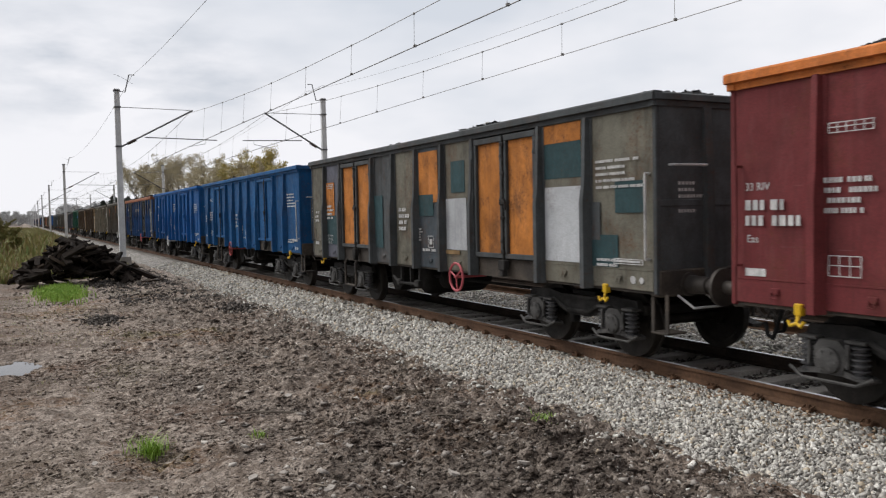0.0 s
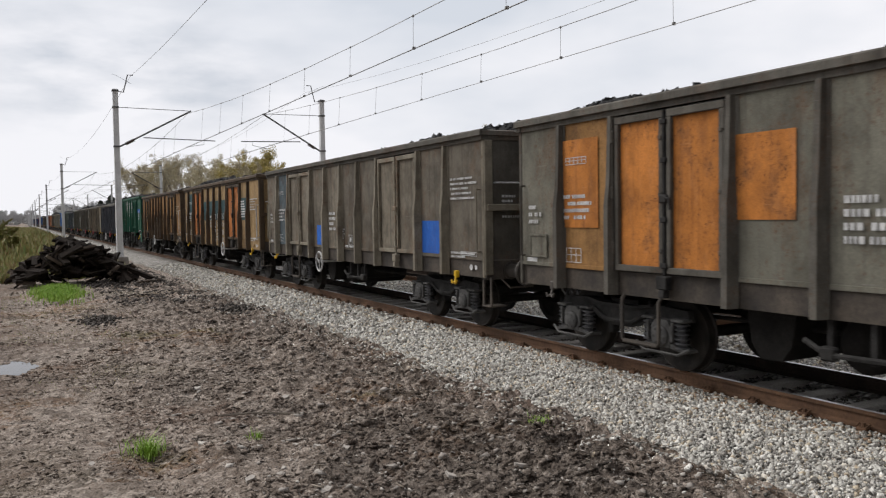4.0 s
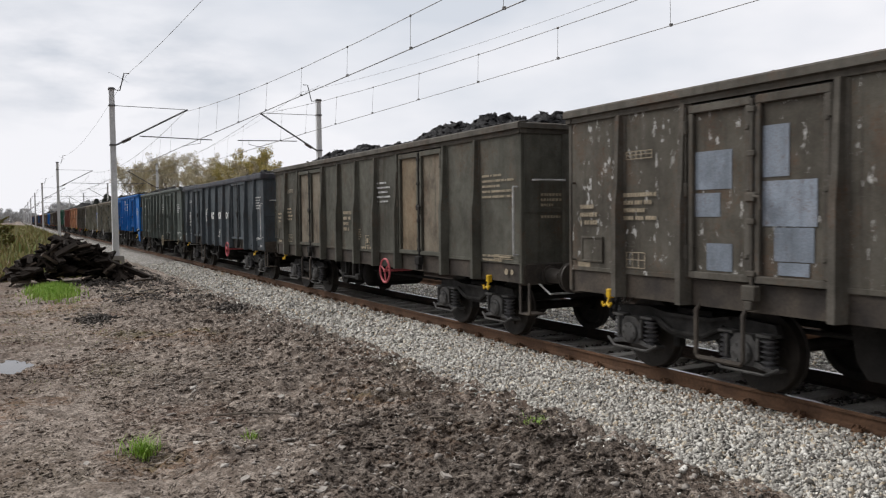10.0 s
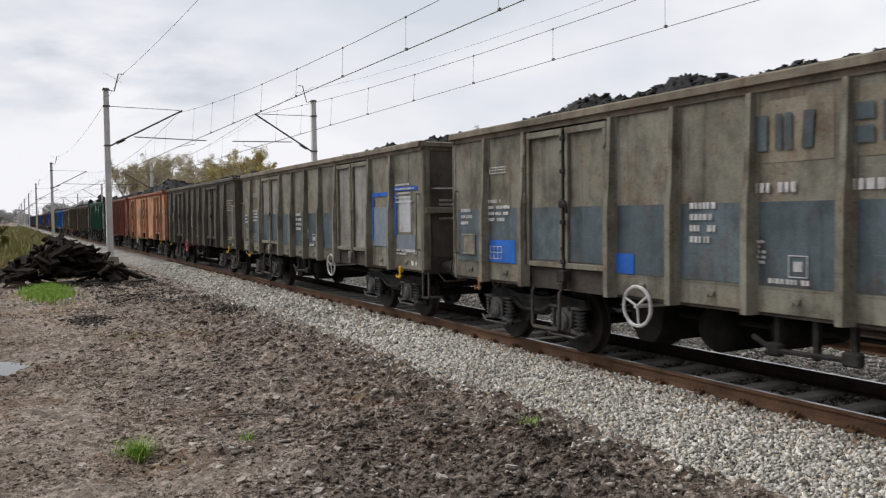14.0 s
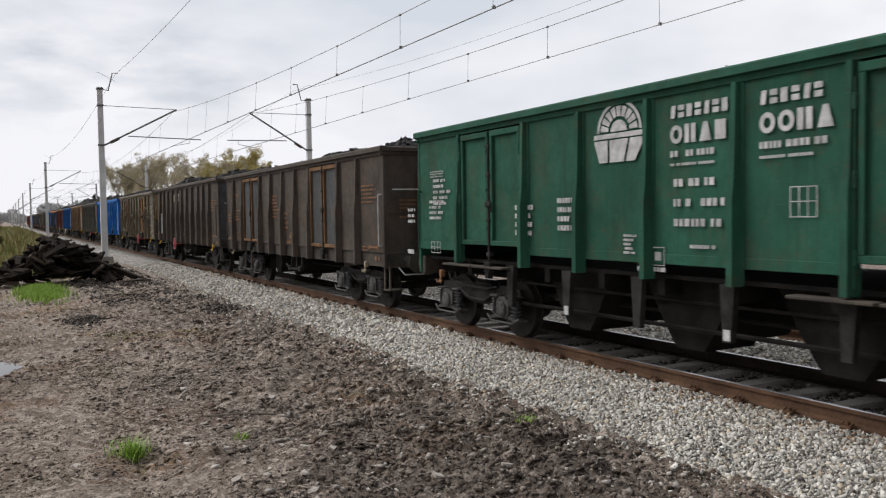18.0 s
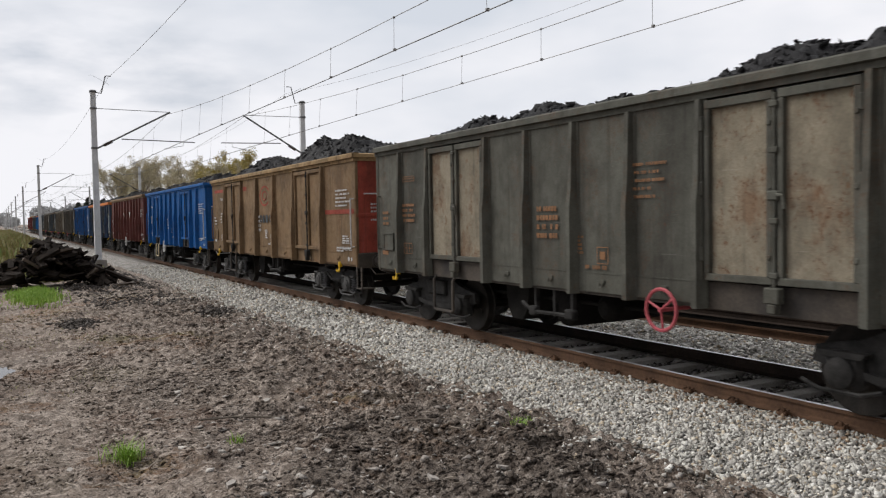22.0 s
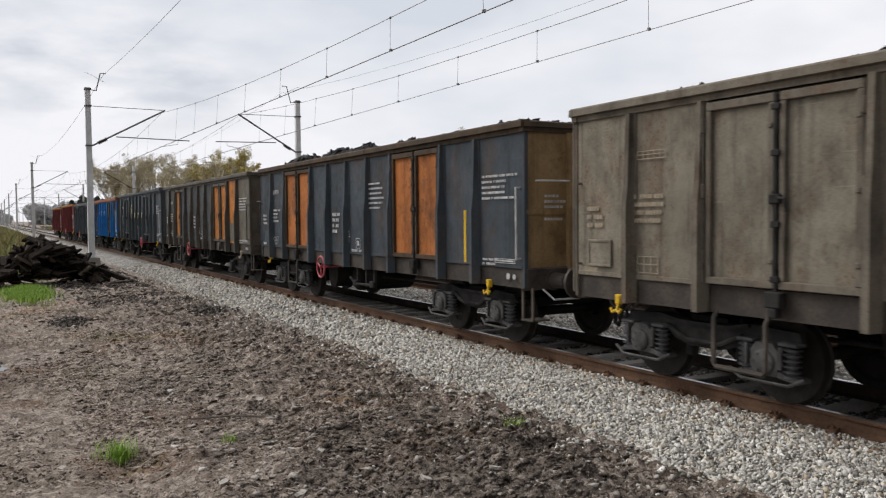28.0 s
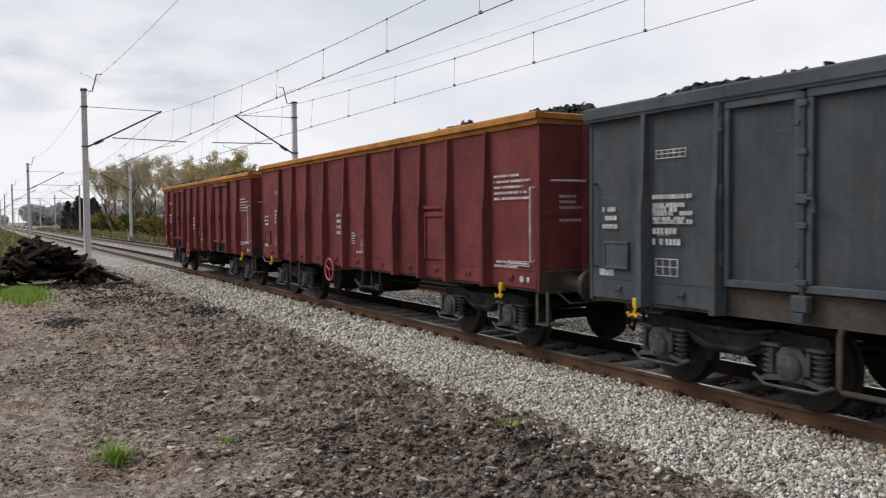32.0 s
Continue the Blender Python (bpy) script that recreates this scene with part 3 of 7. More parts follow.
def ground_height(X, Y):
    z = -0.36 + 0.05 * waves(X, Y, 1, 3.5) + 0.04 * waves(X, Y, 2, 0.9)
    ruts = np.exp(-((X - 1.1 + 0.06 * (Y - 9)) / 0.35) ** 2) + np.exp(-((X + 0.55 + 0.06 * (Y - 9)) / 0.35) ** 2)
    z -= 0.05 * ruts * (Y < 40)
    churned = np.clip(0.85 + 0.36 * (X - 1.2) + 0.9 * waves(X, Y, 6, 2.5), 0.7, 2.0)
    z += churned * (0.06 * (grit(X, Y, 0.30) - 0.5) + 0.075 * np.abs(grit(X, Y, 0.13) - 0.5) + 0.045 * np.abs(grit(X + 3, Y, 0.06) - 0.5))
    z += churned * (0.06 * np.abs(grit(X * 0.45, Y, 0.11) - 0.5) * (grit(X, Y + 7, 0.5)) + 0.03 * np.abs(grit(X * 0.7 + 9, Y, 0.055) - 0.5))
    z += 0.10 * np.exp(-((X - 4.1) / 0.9) ** 2 - ((Y - 6.3) / 1.6) ** 2) * (0.6 + 0.4 * waves(X, Y, 5, 0.4))
    z -= 0.13 * np.exp(-(((X + 0.18) / 0.42) ** 2 + ((Y - 15.05) / 1.05) ** 2) ** 2)
    far = np.clip((np.hypot(X, Y) - 40) / 60, 0, 1)
    z += far * np.where(X < 2, 0.5, 0.0) * np.clip((2 - X) / 6, 0, 1)
    return np.where(X > 5.5, np.minimum(z, -0.46), z)


xs = np.concatenate([[-3000, -900, -300, -120, -60, -35, -22, -15, -11], np.arange(-9, -3, 0.5), np.arange(-3, -0.6, 0.08), np.arange(-0.6, 5.6, 0.032), np.arange(5.6, 6, 0.1), np.arange(6, 18, 0.75), [20, 25, 32, 45, 70, 120, 300, 900, 3000]])
ys = np.concatenate([[-900, -300, -100, -40, -20, -10, -5], np.arange(-2, 3, 0.4), np.arange(3, 5, 0.1), np.arange(5, 13, 0.034), np.arange(13, 24, 0.07), np.arange(24, 60, 0.5), np.arange(60, 120, 4), [130, 150, 180, 230, 300, 420, 600, 1000, 1800, 3000]])
ground = part("ground", sheet("ground", xs, ys, ground_height), M["dirt"], None)
tagged(ground, "trodden grey-brown dirt with stones beside the railway", "ground", kind="structure")


def bed_height(X, Y):
    """Ballast: level between the shoulders, sloping down outside, low between the sleepers."""
    edge = 4.78 + 0.10 * np.sin(Y * 0.9) + 0.07 * np.sin(Y * 2.7 + 1) + 0.25 * (grit(Y * 0 + 5, Y, 0.8) - 0.5)
    near = np.clip((X - edge) / 1.6, 0, 1)
    away = np.clip((15.2 - X) / 1.3, 0, 1)
    z = -0.56 + 0.365 * np.minimum(near, away) ** 0.8
    z -= 0.05 * (np.abs(X - TRACK) < 0.7) + 0.05 * (np.abs(X - TRACK2) < 0.7)
    z -= 0.10 * np.exp(-((X - 10.2) / 0.5) ** 2)
    return z + 0.015 * waves(X, Y, 11, 0.5)


xs = np.concatenate([np.arange(4.5, 7.0, 0.08), np.arange(7.0, 15.6, 0.12)])
ys = np.concatenate([np.arange(-30, 0, 1.0), np.arange(0, 40, 0.25), np.arange(40, 160, 2.0), np.arange(160, 1500, 40.0)])
bed = part("ballast_bed", sheet("ballast_bed", xs, ys, bed_height), M["bed"], None)
tagged(bed, "grey crushed-stone ballast under two tracks", "ballast", kind="structure")


def strew(name, material, label, x0, x1, y0, y1, count, small, big, height, thick=1.0, lift=0.3, flat=0.75, cat="stones", clump=0.0):
    """Loose pieces strewn over a stretch, denser towards the camera, in drifts where clump is given."""
    y = y0 + (y1 - y0) * rng.random(count) ** thick
    x = rng.uniform(x0, x1, count)
    if clump:
        keep_ = waves(x, y, 91, 2.2) + 0.6 * waves(x, y, 92, 0.8) + 0.10 * (x - 2.0) + rng.normal(0, 0.22, count) > clump - 0.25
        x, y = x[keep_], y[keep_]
        count = len(x)
    s = small + (big - small) * rng.random(count) ** 1.8
    z = height(x, y) + s * lift
    ob = part(name, rocks(name, np.stack([x, y, z], 1), s, flat), material, None)
    return tagged(ob, label, cat, kind="stuff")


strew("ballast_stones", M["ballast_stone"], "loose grey crushed stones on the ballast shoulder", 4.95, 7.3, 2.5, 13, 46000, 0.010, 0.029, bed_height, 1.12, 0.42, 0.95)
strew("ballast_stones", M["ballast_stone"], "loose grey crushed stones on the ballast shoulder", 4.95, 7.3, 13, 42, 24000, 0.016, 0.042, bed_height, 1.5, 0.42, 0.95)
strew("ballast_stones", M["ballast_stone"], "loose grey crushed stones between the two tracks", 8.95, 11.4, 2.5, 30, 14000, 0.024, 0.045, bed_height, 1.5)
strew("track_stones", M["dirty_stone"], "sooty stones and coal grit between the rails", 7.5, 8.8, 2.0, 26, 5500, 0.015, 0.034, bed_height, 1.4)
strew("rail_stones", M["rusty_stone"], "rust-stained stones along the rail foot", 6.92, 7.32, 2.5, 34, 2600, 0.014, 0.034, bed_height, 1.4, 0.55)
strew("rail_grit", M["rusty_stone"], "fine tan grit and dust along the rail", 6.45, 7.30, 2.5, 24, 7000, 0.006, 0.016, bed_height, 1.3, 0.9)
strew("edge_stones", M["ballast_stone"], "stones rolled off the ballast onto the dirt", 5.0, 5.55, 2.5, 30, 2600, 0.014, 0.036, ground_height, 1.3, 0.15)
strew("edge_stones", M["ballast_stone"], "stones rolled off the ballast onto the dirt", 4.3, 5.2, 2.5, 26, 800, 0.012, 0.034, ground_height, 1.3, 0.1)
strew("pale_stones", M["flake"], "pale flat stones and mortar crumbs on the dirt", 1.5, 5.2, 4.6, 14, 420, 0.014, 0.06, ground_height, 1.3, 0.15, 0.4, "rubble")
strew("rubble", M["dirt"], "dirt clods and crumbs trodden into the ground", -2.5, 5.4, 3.8, 13, 26000, 0.006, 0.036, ground_height, 1.2, -0.1, 0.6, "rubble", 0.05)
strew("rubble", M["dirt"], "dirt clods and crumbs trodden into the ground", -2.5, 5.4, 13, 31, 18000, 0.010, 0.05, ground_height, 1.4, -0.1, 0.6, "rubble", 0.12)
# churned clods: pale crusts lie flat over dark crumbs, thinning out towards the wheel ruts
strew("clods", M["dirt"], "flat dry crusts of churned earth beside the ballast", 0.9, 5.0, 4.6, 12, 5200, 0.016, 0.055, ground_height, 1.15, 0.02, 0.42, "rubble", 0.12)
strew("clods", M["dirt"], "flat dry crusts of churned earth beside the ballast", 0.9, 5.2, 12, 24, 4200, 0.02, 0.065, ground_height, 1.3, 0.02, 0.42, "rubble", 0.12)
for x_, y_, rx_, ry_ in ((1.6, 20.3, 0.42, 0.9), (4.75, 20.4, 0.5, 1.0), (2.6, 31.2, 0.9, 0.9)):
    n = 420
    p_ = np.stack([x_ + rx_ * rng.normal(0, 0.5, n), y_ + ry_ * rng.normal(0, 0.5, n), np.zeros(n)], 1)
    p_[:, 2] = ground_height(p_[:, 0], p_[:, 1]) + 0.09 * np.exp(-((p_[:, 0] - x_) / rx_) ** 2 - ((p_[:, 1] - y_) / ry_) ** 2) * rng.random(n)
    tagged(part("dark_clods", rocks("dark_clods", p_, 0.015 + 0.05 * rng.random(n) ** 1.6, 0.7), M["dirty_stone"], None), "small mound of dark spilt coal and earth", "rubble", kind="stuff")
for x_, y_, s_, a_ in ((2.93, 10.03, 0.085, 20), (0.54, 8.32, 0.05, 70), (2.81, 7.47, 0.075, 50), (2.42, 7.98, 0.06, 10), (2.6, 7.7, 0.07, 120), (1.7, 6.9, 0.06, 30), (3.3, 6.2, 0.075, 80), (3.9, 6.0, 0.06, 140), (2.2, 6.4, 0.08, 15), (0.9, 7.0, 0.055, 60), (4.5, 5.9, 0.07, 100)):
    g = Geo().prism([(-s_, -s_ * 0.4), (s_ * 0.3, -s_ * 0.55), (s_, -s_ * 0.1), (s_ * 0.7, s_ * 0.5), (-s_ * 0.5, s_ * 0.45)], 2, -0.012, 0.016)
    z_ = float(ground_height(np.array([x_]), np.array([y_]))[0])
    tagged(part("stone_slab", g, M["flake"], None, "", pose(x_, y_, z_ + 0.012, 8, -6, a_)), "pale flat broken stone lying on the dirt", "stone", "flat stones on the dirt")
tagged(part("stick", Geo().tube([(-0.19, 0.0, 0.02), (-0.05, 0.02, 0.03), (0.2, 0.0, 0.02)], 0.008, 5), M["chips"], None, "", pose(4.03, 7.75, float(ground_height(np.array([4.03]), np.array([7.75]))[0]), 0, 0, -25)), "pale dry stick lying on dark earth", "stick")
tagged(part("stick", Geo().tube([(-0.5, 0.0, 0.02), (-0.1, 0.05, 0.03), (0.45, -0.03, 0.02)], 0.014, 5), M["bark"], None, "", pose(2.45, 9.3, float(ground_height(np.array([2.45]), np.array([9.3]))[0]), 0, 0, -24)), "long grey dry stick trodden into the dirt", "stick")
strew("dark_clods", M["dirty_stone"], "dark coal grit and clods round the wood heap", 2.2, 5.1, 23, 42, 6500, 0.02, 0.06, ground_height, 1.3, 0.0, 0.6, "rubble", 0.1)
strew("dark_clods", M["dirt"], "dark damp clods heaped beside the ballast", 2.5, 4.9, 4.7, 8.9, 3000, 0.010, 0.05, ground_height, 1.0, 0.05, 0.7, "rubble", 0.28)
strew("pale_stones", M["flake"], "pale stones and mortar crumbs lying on black earth", 1.8, 5.0, 4.3, 8.5, 700, 0.006, 0.034, ground_height, 1.2, 0.25, 0.7, "rubble", 0.1)
strew("small_stones", M["rubble"], "small grey and brown stones scattered on the dirt", -1.8, 5.3, 4.0, 24, 26000, 0.004, 0.019, ground_height, 1.5, 0.2, 0.65, "stones", -0.1)

# flat splinters of wood and straw lie about in the dirt
n = 700
cx, cy, la, wi, an = rng.uniform(-2, 5, n), 4.2 + 24 * rng.random(n) ** 1.5, rng.uniform(0.015, 0.09, n), rng.uniform(0.003, 0.009, n), rng.uniform(0, 3.14, n)
q = np.array([(-1, -1, 0), (1, -1, 0), (1, 1, 0), (-1, 1, 0), (-1, -1, 1), (1, -1, 1), (1, 1, 1), (-1, 1, 1)], float)
v = np.empty((n, 8, 3))
v[:, :, 0] = cx[:, None] + q[:, 0] * la[:, None] * np.cos(an)[:, None] - q[:, 1] * wi[:, None] * np.sin(an)[:, None]
v[:, :, 1] = cy[:, None] + q[:, 0] * la[:, None] * np.sin(an)[:, None] + q[:, 1] * wi[:, None] * np.cos(an)[:, None]
v[:, :, 2] = ground_height(cx, cy)[:, None] + 0.006 + q[:, 2] * 0.008 + q[:, 0] * rng.normal(0, 0.005, n)[:, None]
f = np.array([(0, 3, 2, 1), (4, 5, 6, 7), (0, 1, 5, 4), (1, 2, 6, 5), (2, 3, 7, 6), (3, 0, 4, 7)])
tagged(part("wood_chips", array_mesh("wood_chips", v.reshape(-1, 3), (f[None] + 8 * np.arange(n)[:, None, None]).reshape(-1, 4)), M["chips"], None),
       "pale splinters and straw lying on the dirt", "debris", kind="stuff")

RAIL = [(-0.075, -0.172), (0.075, -0.172), (0.075, -0.160), (0.02, -0.145), (0.009, -0.135), (0.009, -0.045), (0.036, -0.036), (0.036, -0.006), (0.030, 0.0),
        (-0.030, 0.0), (-0.036, -0.006), (-0.036, -0.036), (-0.009, -0.045), (-0.009, -0.135), (-0.02, -0.145), (-0.075, -0.160)]
SLEEPER_STEP = 0.668


def sleeper_geo():
    g = Geo()
    g.prism([(-0.15, -0.40), (0.15, -0.40), (0.12, -0.195), (0.105, -0.18), (-0.105, -0.18), (-0.12, -0.195)], 0, -1.3, 1.3)
    return g


def clip_geo():
    g = Geo()
    g.box(-0.16, -0.055, -0.055, 0.055, -0.178, -0.138, 0.012)
    g.rod((-0.115, 0, -0.14), (-0.115, 0, -0.098), 0.022, 6)
    g.tube([(-0.15, -0.05, -0.135), (-0.09, -0.055, -0.115), (-0.06, 0, -0.125), (-0.09, 0.055, -0.115), (-0.15, 0.05, -0.135)], 0.011, 5)
    return g


for name_, cx_, lab, count in (("railway_track", TRACK, "straight railway track with rusty rails on concrete sleepers", 150),
                               ("railway_track", TRACK2, "second railway track beyond the train, concrete sleepers", 60)):
    tr = thing(name_, pose(cx_, 0, 0), lab, "track", "tracks")
    for sx in (-0.7535, 0.7535):
        g = Geo().prism(RAIL, 1, -30, 1500)
        # the rail further from the camera takes the colour with painted-in shade
        r = part("rail", g, M["rail_side"] if sx < 0 else M["rail_shaded"], tr, "rust-brown steel rail", pose(sx, 0, 0))
        part("running_surface", Geo().box(-0.024, 0.024, -30, 1500, -0.003, 0.003), M["rail_top"], r, "polished rail head")
    first = 3.02 if count > 100 else 30.0
    for i in range(-10 if count > 100 else 0, count):
        s = part("sleeper", cached("sleeper", sleeper_geo), M["sleeper"], tr, "", pose(0, first + i * SLEEPER_STEP, rng.uniform(-0.006, 0.006)))
        if count > 100 and i < 62:
            part("rail_clip", cached("rail_clip", clip_geo), M["rail_side"], s, "", pose(-0.7535, 0, 0))
    g = Geo()
    for i in range(count, count + 450, 1):
        y = first + i * SLEEPER_STEP
        g.box(-1.3, 1.3, y - 0.12, y + 0.12, -0.4, -0.18)
    tagged(part("far_sleepers", g, M["sleeper"], tr), "weathered concrete sleepers running into the distance", kind="stuff")

# ---- the overhead line ----
STEP, MAST_Y = 59.2, 44.4


def mast(x, y, side, number_plate):
    """A galvanised mast; side +1: its arm reaches to the right over the near track."""
    t = thing("catenary_mast", pose(x, y, 0.0), "galvanised steel catenary mast with a tubular arm over the track", "mast", "catenary masts")
    base = -0.35 if side > 0 else -0.45
    g = Geo()
    w0, w1 = 0.135, 0.105
    for s in (-1, 1):
        g.add([(s * w0 - 0.022, -w0, base), (s * w0 + 0.022, -w0, base), (s * w0 + 0.022, w0, base), (s * w0 - 0.022, w0, base),
               (s * w1 - 0.022, -w1, 8.7), (s * w1 + 0.022, -w1, 8.7), (s * w1 + 0.022, w1, 8.7), (s * w1 - 0.022, w1, 8.7)],
              [(3, 2, 1, 0), (4, 5, 6, 7), (0, 1, 5, 4), (1, 2, 6, 5), (2, 3, 7, 6), (3, 0, 4, 7)])
    g.add([(-w0, -w0 + 0.02, base), (w0, -w0 + 0.02, base), (w0, -w0 + 0.06, base), (-w0, -w0 + 0.06, base),
           (-w1, -w1 + 0.02, 8.7), (w1, -w1 + 0.02, 8.7), (w1, -w1 + 0.06, 8.7), (-w1, -w1 + 0.06, 8.7)],
          [(3, 2, 1, 0), (4, 5, 6, 7), (0, 1, 5, 4), (1, 2, 6, 5), (2, 3, 7, 6), (3, 0, 4, 7)])
    part("post", g, M["galv"], t)
    part("footing", Geo().prism([(-0.42, base - 0.3), (0.42, base - 0.3), (0.34, 0.12), (-0.34, 0.12)], 1, -0.4, 0.4), M["sleeper"], t, "concrete footing")
    tip = (3.62 if side > 0 else 3.28) * side
    low, high, top = 5.78, 7.78, 7.70
    arm = part("arm", Geo().rod((0.15 * side, 0, low), (tip + 0.12 * side, 0, top + 0.05), 0.045, 8), M["arm"], t, "grey steel tube arm")
    part("insulator", Geo().lathe([(i * 0.055, 0.06 if i % 2 else 0.1) for i in range(9)], (0.45 * side, 0, low + 0.15), (tip, 0, top - low), 10), M["insulator"], arm, "ribbed brown insulator")
    part("tie_rod", Geo().rod((0.1 * side, 0, high), (tip, 0, top + 0.05), 0.016, 6), M["arm"], t)
    part("register_arm", Geo().rod((1.3 * side, 0, 6.27), (tip + 1.35 * side, 0, 6.2), 0.026, 6), M["arm"], t)
    part("steady_arm", Geo().tube([(tip + 0.75 * side, 0, 6.22), (tip + 0.75 * side, 0, 6.0), (tip - 0.2 * side, 0, 5.82)], 0.013, 5), M["arm"], t)
    for z, k in ((low, 1), (high, 1), (8.62, 1)):
        part("clamp", Geo().box(-0.16, 0.16, -0.15, 0.15, z - 0.04, z + 0.04, 0.01), M["arm"], t)
    part("hook_arm", Geo().tube([(0.1 * side, 0, 8.6), (0.4 * side, 0, 8.55), (0.62 * side, 0, 9.45), (0.88 * side, 0, 9.45)], 0.03, 6), M["arm"], t, "bent bracket at the mast head")
    part("earth_lead", Geo().tube([(0.8 * side - 0.93 * side * math.sin(a), 0, 8.7 + 0.72 * math.sin(a * 1.0) + (0.3 - 0.3 * a / 1.57)) for a in np.linspace(0, 1.57, 8)], 0.008, 4), M["arm"], t)
    if number_plate:
        part("plate", Geo().box(-0.09, 0.09, -0.165, -0.15, 1.45, 1.75, 0.004), M["white"], t, "small white plate")
    return t


for k in range(-1, 9):
    mast(4.55, MAST_Y + k * STEP, 1, k > 0)
    mast(15.5, MAST_Y - 0.2 + k * STEP, -1, k > 0)


def span(name, x, z_mast, z_mid, label, r, k0, k1, dx=0.0):
    """A wire sagging from mast to mast."""
    g = Geo()
    pts = []
    for k in range(k0, k1):
        for i in range(12):
            s = i / 12
            pts.append((x + dx * (1 if k % 2 else -1) * (1 - 2 * s), MAST_Y + (k + s) * STEP, z_mid + (z_mast - z_mid) * (2 * s - 1) ** 2))
    g.tube(pts, r, 5)
    return tagged(part(name, g, M["wire"], None), label, "wire", "overhead wires")


for x, zc, zm, z0, lab in ((TRACK, 5.81, 7.62, 6.55, "near"), (TRACK2, 5.91, 7.72, 6.68, "far")):
    span("contact_wire", x, zc, zc + 0.0, "dark contact wire stretched over the track", 0.009, -2, 8, 0.15)
    span("contact_wire", x + 0.06, zc, zc + 0.02, "second contact wire running beside the first", 0.009, -2, 8, 0.15)
    span("messenger_wire", x, zm, z0, "sagging messenger wire that carries the contact wires", 0.010, -2, 8)
    for k in range(-1, 3):
        for i in range(1, 15):
            s = i / 15
            if 0.06 < s < 0.94:
                y = MAST_Y + (k + s) * STEP
                zt = z0 + (zm - z0) * (2 * s - 1) ** 2
                off = 0.15 * (1 if k % 2 else -1) * (1 - 2 * s)
                g = Geo().rod((x + off, y, zc), (x, y, zt), 0.005, 4)
                g.box(x + off - 0.02, x + off + 0.05, y - 0.03, y + 0.03, zc - 0.01, zc + 0.05, 0.008).box(x - 0.02, x + 0.02, y - 0.03, y + 0.03, zt - 0.02, zt + 0.03, 0.008)
                tagged(part("dropper", g, M["wire"], None), "thin dropper wire between messenger and contact wire", "wire", "droppers")
span("earth_wire", 5.30, 9.38, 8.58, "thin earth wire along the mast heads", 0.008, -2, 8)
span("earth_wire", 14.65, 9.1, 7.9, "thin earth wire along the mast heads", 0.006, -2, 8)

# ---- heap of old sleepers ----
heap = thing("sleeper_heap", pose(2.0, 33.0, -0.32), "heap of discarded tarred wooden sleepers, black and broken", "wood heap")
hr = random.Random(5)
for i in range(300):
    L_ = hr.choice((0.3, 0.4, 0.5, 0.6, 0.75, 0.95))
    x = hr.uniform(-2.15, 1.6)
    y = hr.uniform(-1.3, 1.3)
    top = max(0.0, 1.62 - 0.50 * abs(x + 0.3) ** 1.35 - 0.30 * abs(y) ** 1.6)
    z = 0.1 + top * hr.random() ** 0.55
    if x + L_ * 0.5 > 2.3 and i % 3:
        x = 2.3 - L_ * 0.5
    key = ("old_sleeper", L_, i % 3)

    def beam(L_=L_, i=i):
        g = Geo()
        h = L_ / 2
        a, b_ = 0.10 + 0.018 * (i % 3), 0.032 + 0.012 * (i % 3)
        k = hr.uniform(-0.05, 0.05)
        return g.prism([(-a, -b_), (a, -b_ + 0.01), (a - 0.02, b_), (a * 0.2, b_ - 0.012 + k * 0.2), (-a + 0.015, b_ - 0.01)], 0, -h, h + k)

    part("old_sleeper", cached(key, beam), M["pale_wood"] if i % 7 == 0 else M["old_wood"], heap, "",
         pose(x, y, z, hr.uniform(-38, 38), hr.uniform(-40, 40) * (1 if z > 0.25 else 0.3), hr.choice((0, 15, -25, 40, 70, 95, 110, 135, 160)) + hr.uniform(-15, 15)))
part("old_sleeper", cached(("old_sleeper_long", 2.6), lambda: Geo().box(-1.3, 1.3, -0.12, 0.12, -0.08, 0.08, 0.02)), M["old_wood"], heap, "", pose(1.75, -0.9, 0.42, 5, 24, -20))
part("plank", Geo().box(-0.45, 0.45, -0.07, 0.07, -0.03, 0.03, 0.008), M["pale_wood"], heap, "pale broken plank", pose(2.1, -1.8, 0.08, 0, -4, 10))
part("old_sleeper", cached(("old_sleeper_post", 1), lambda: Geo().box(-0.11, 0.11, -0.09, 0.09, -0.5, 0.5, 0.02)), M["pale_wood"], heap, "", pose(-0.85, -0.9, 0.95, 6, 14, 20))

# ---- puddle, tufts and grass ----
pts = [(-0.18 + 0.75 * math.cos(t_), 15.05 + 1.6 * math.sin(t_)) for t_ in np.linspace(0, 2 * math.pi, 40, endpoint=False)]
tagged(part("puddle", Geo().prism(pts, 2, -0.50, -0.416), M["water"], None), "shallow muddy puddle mirroring the pale sky", "puddle", kind="structure")


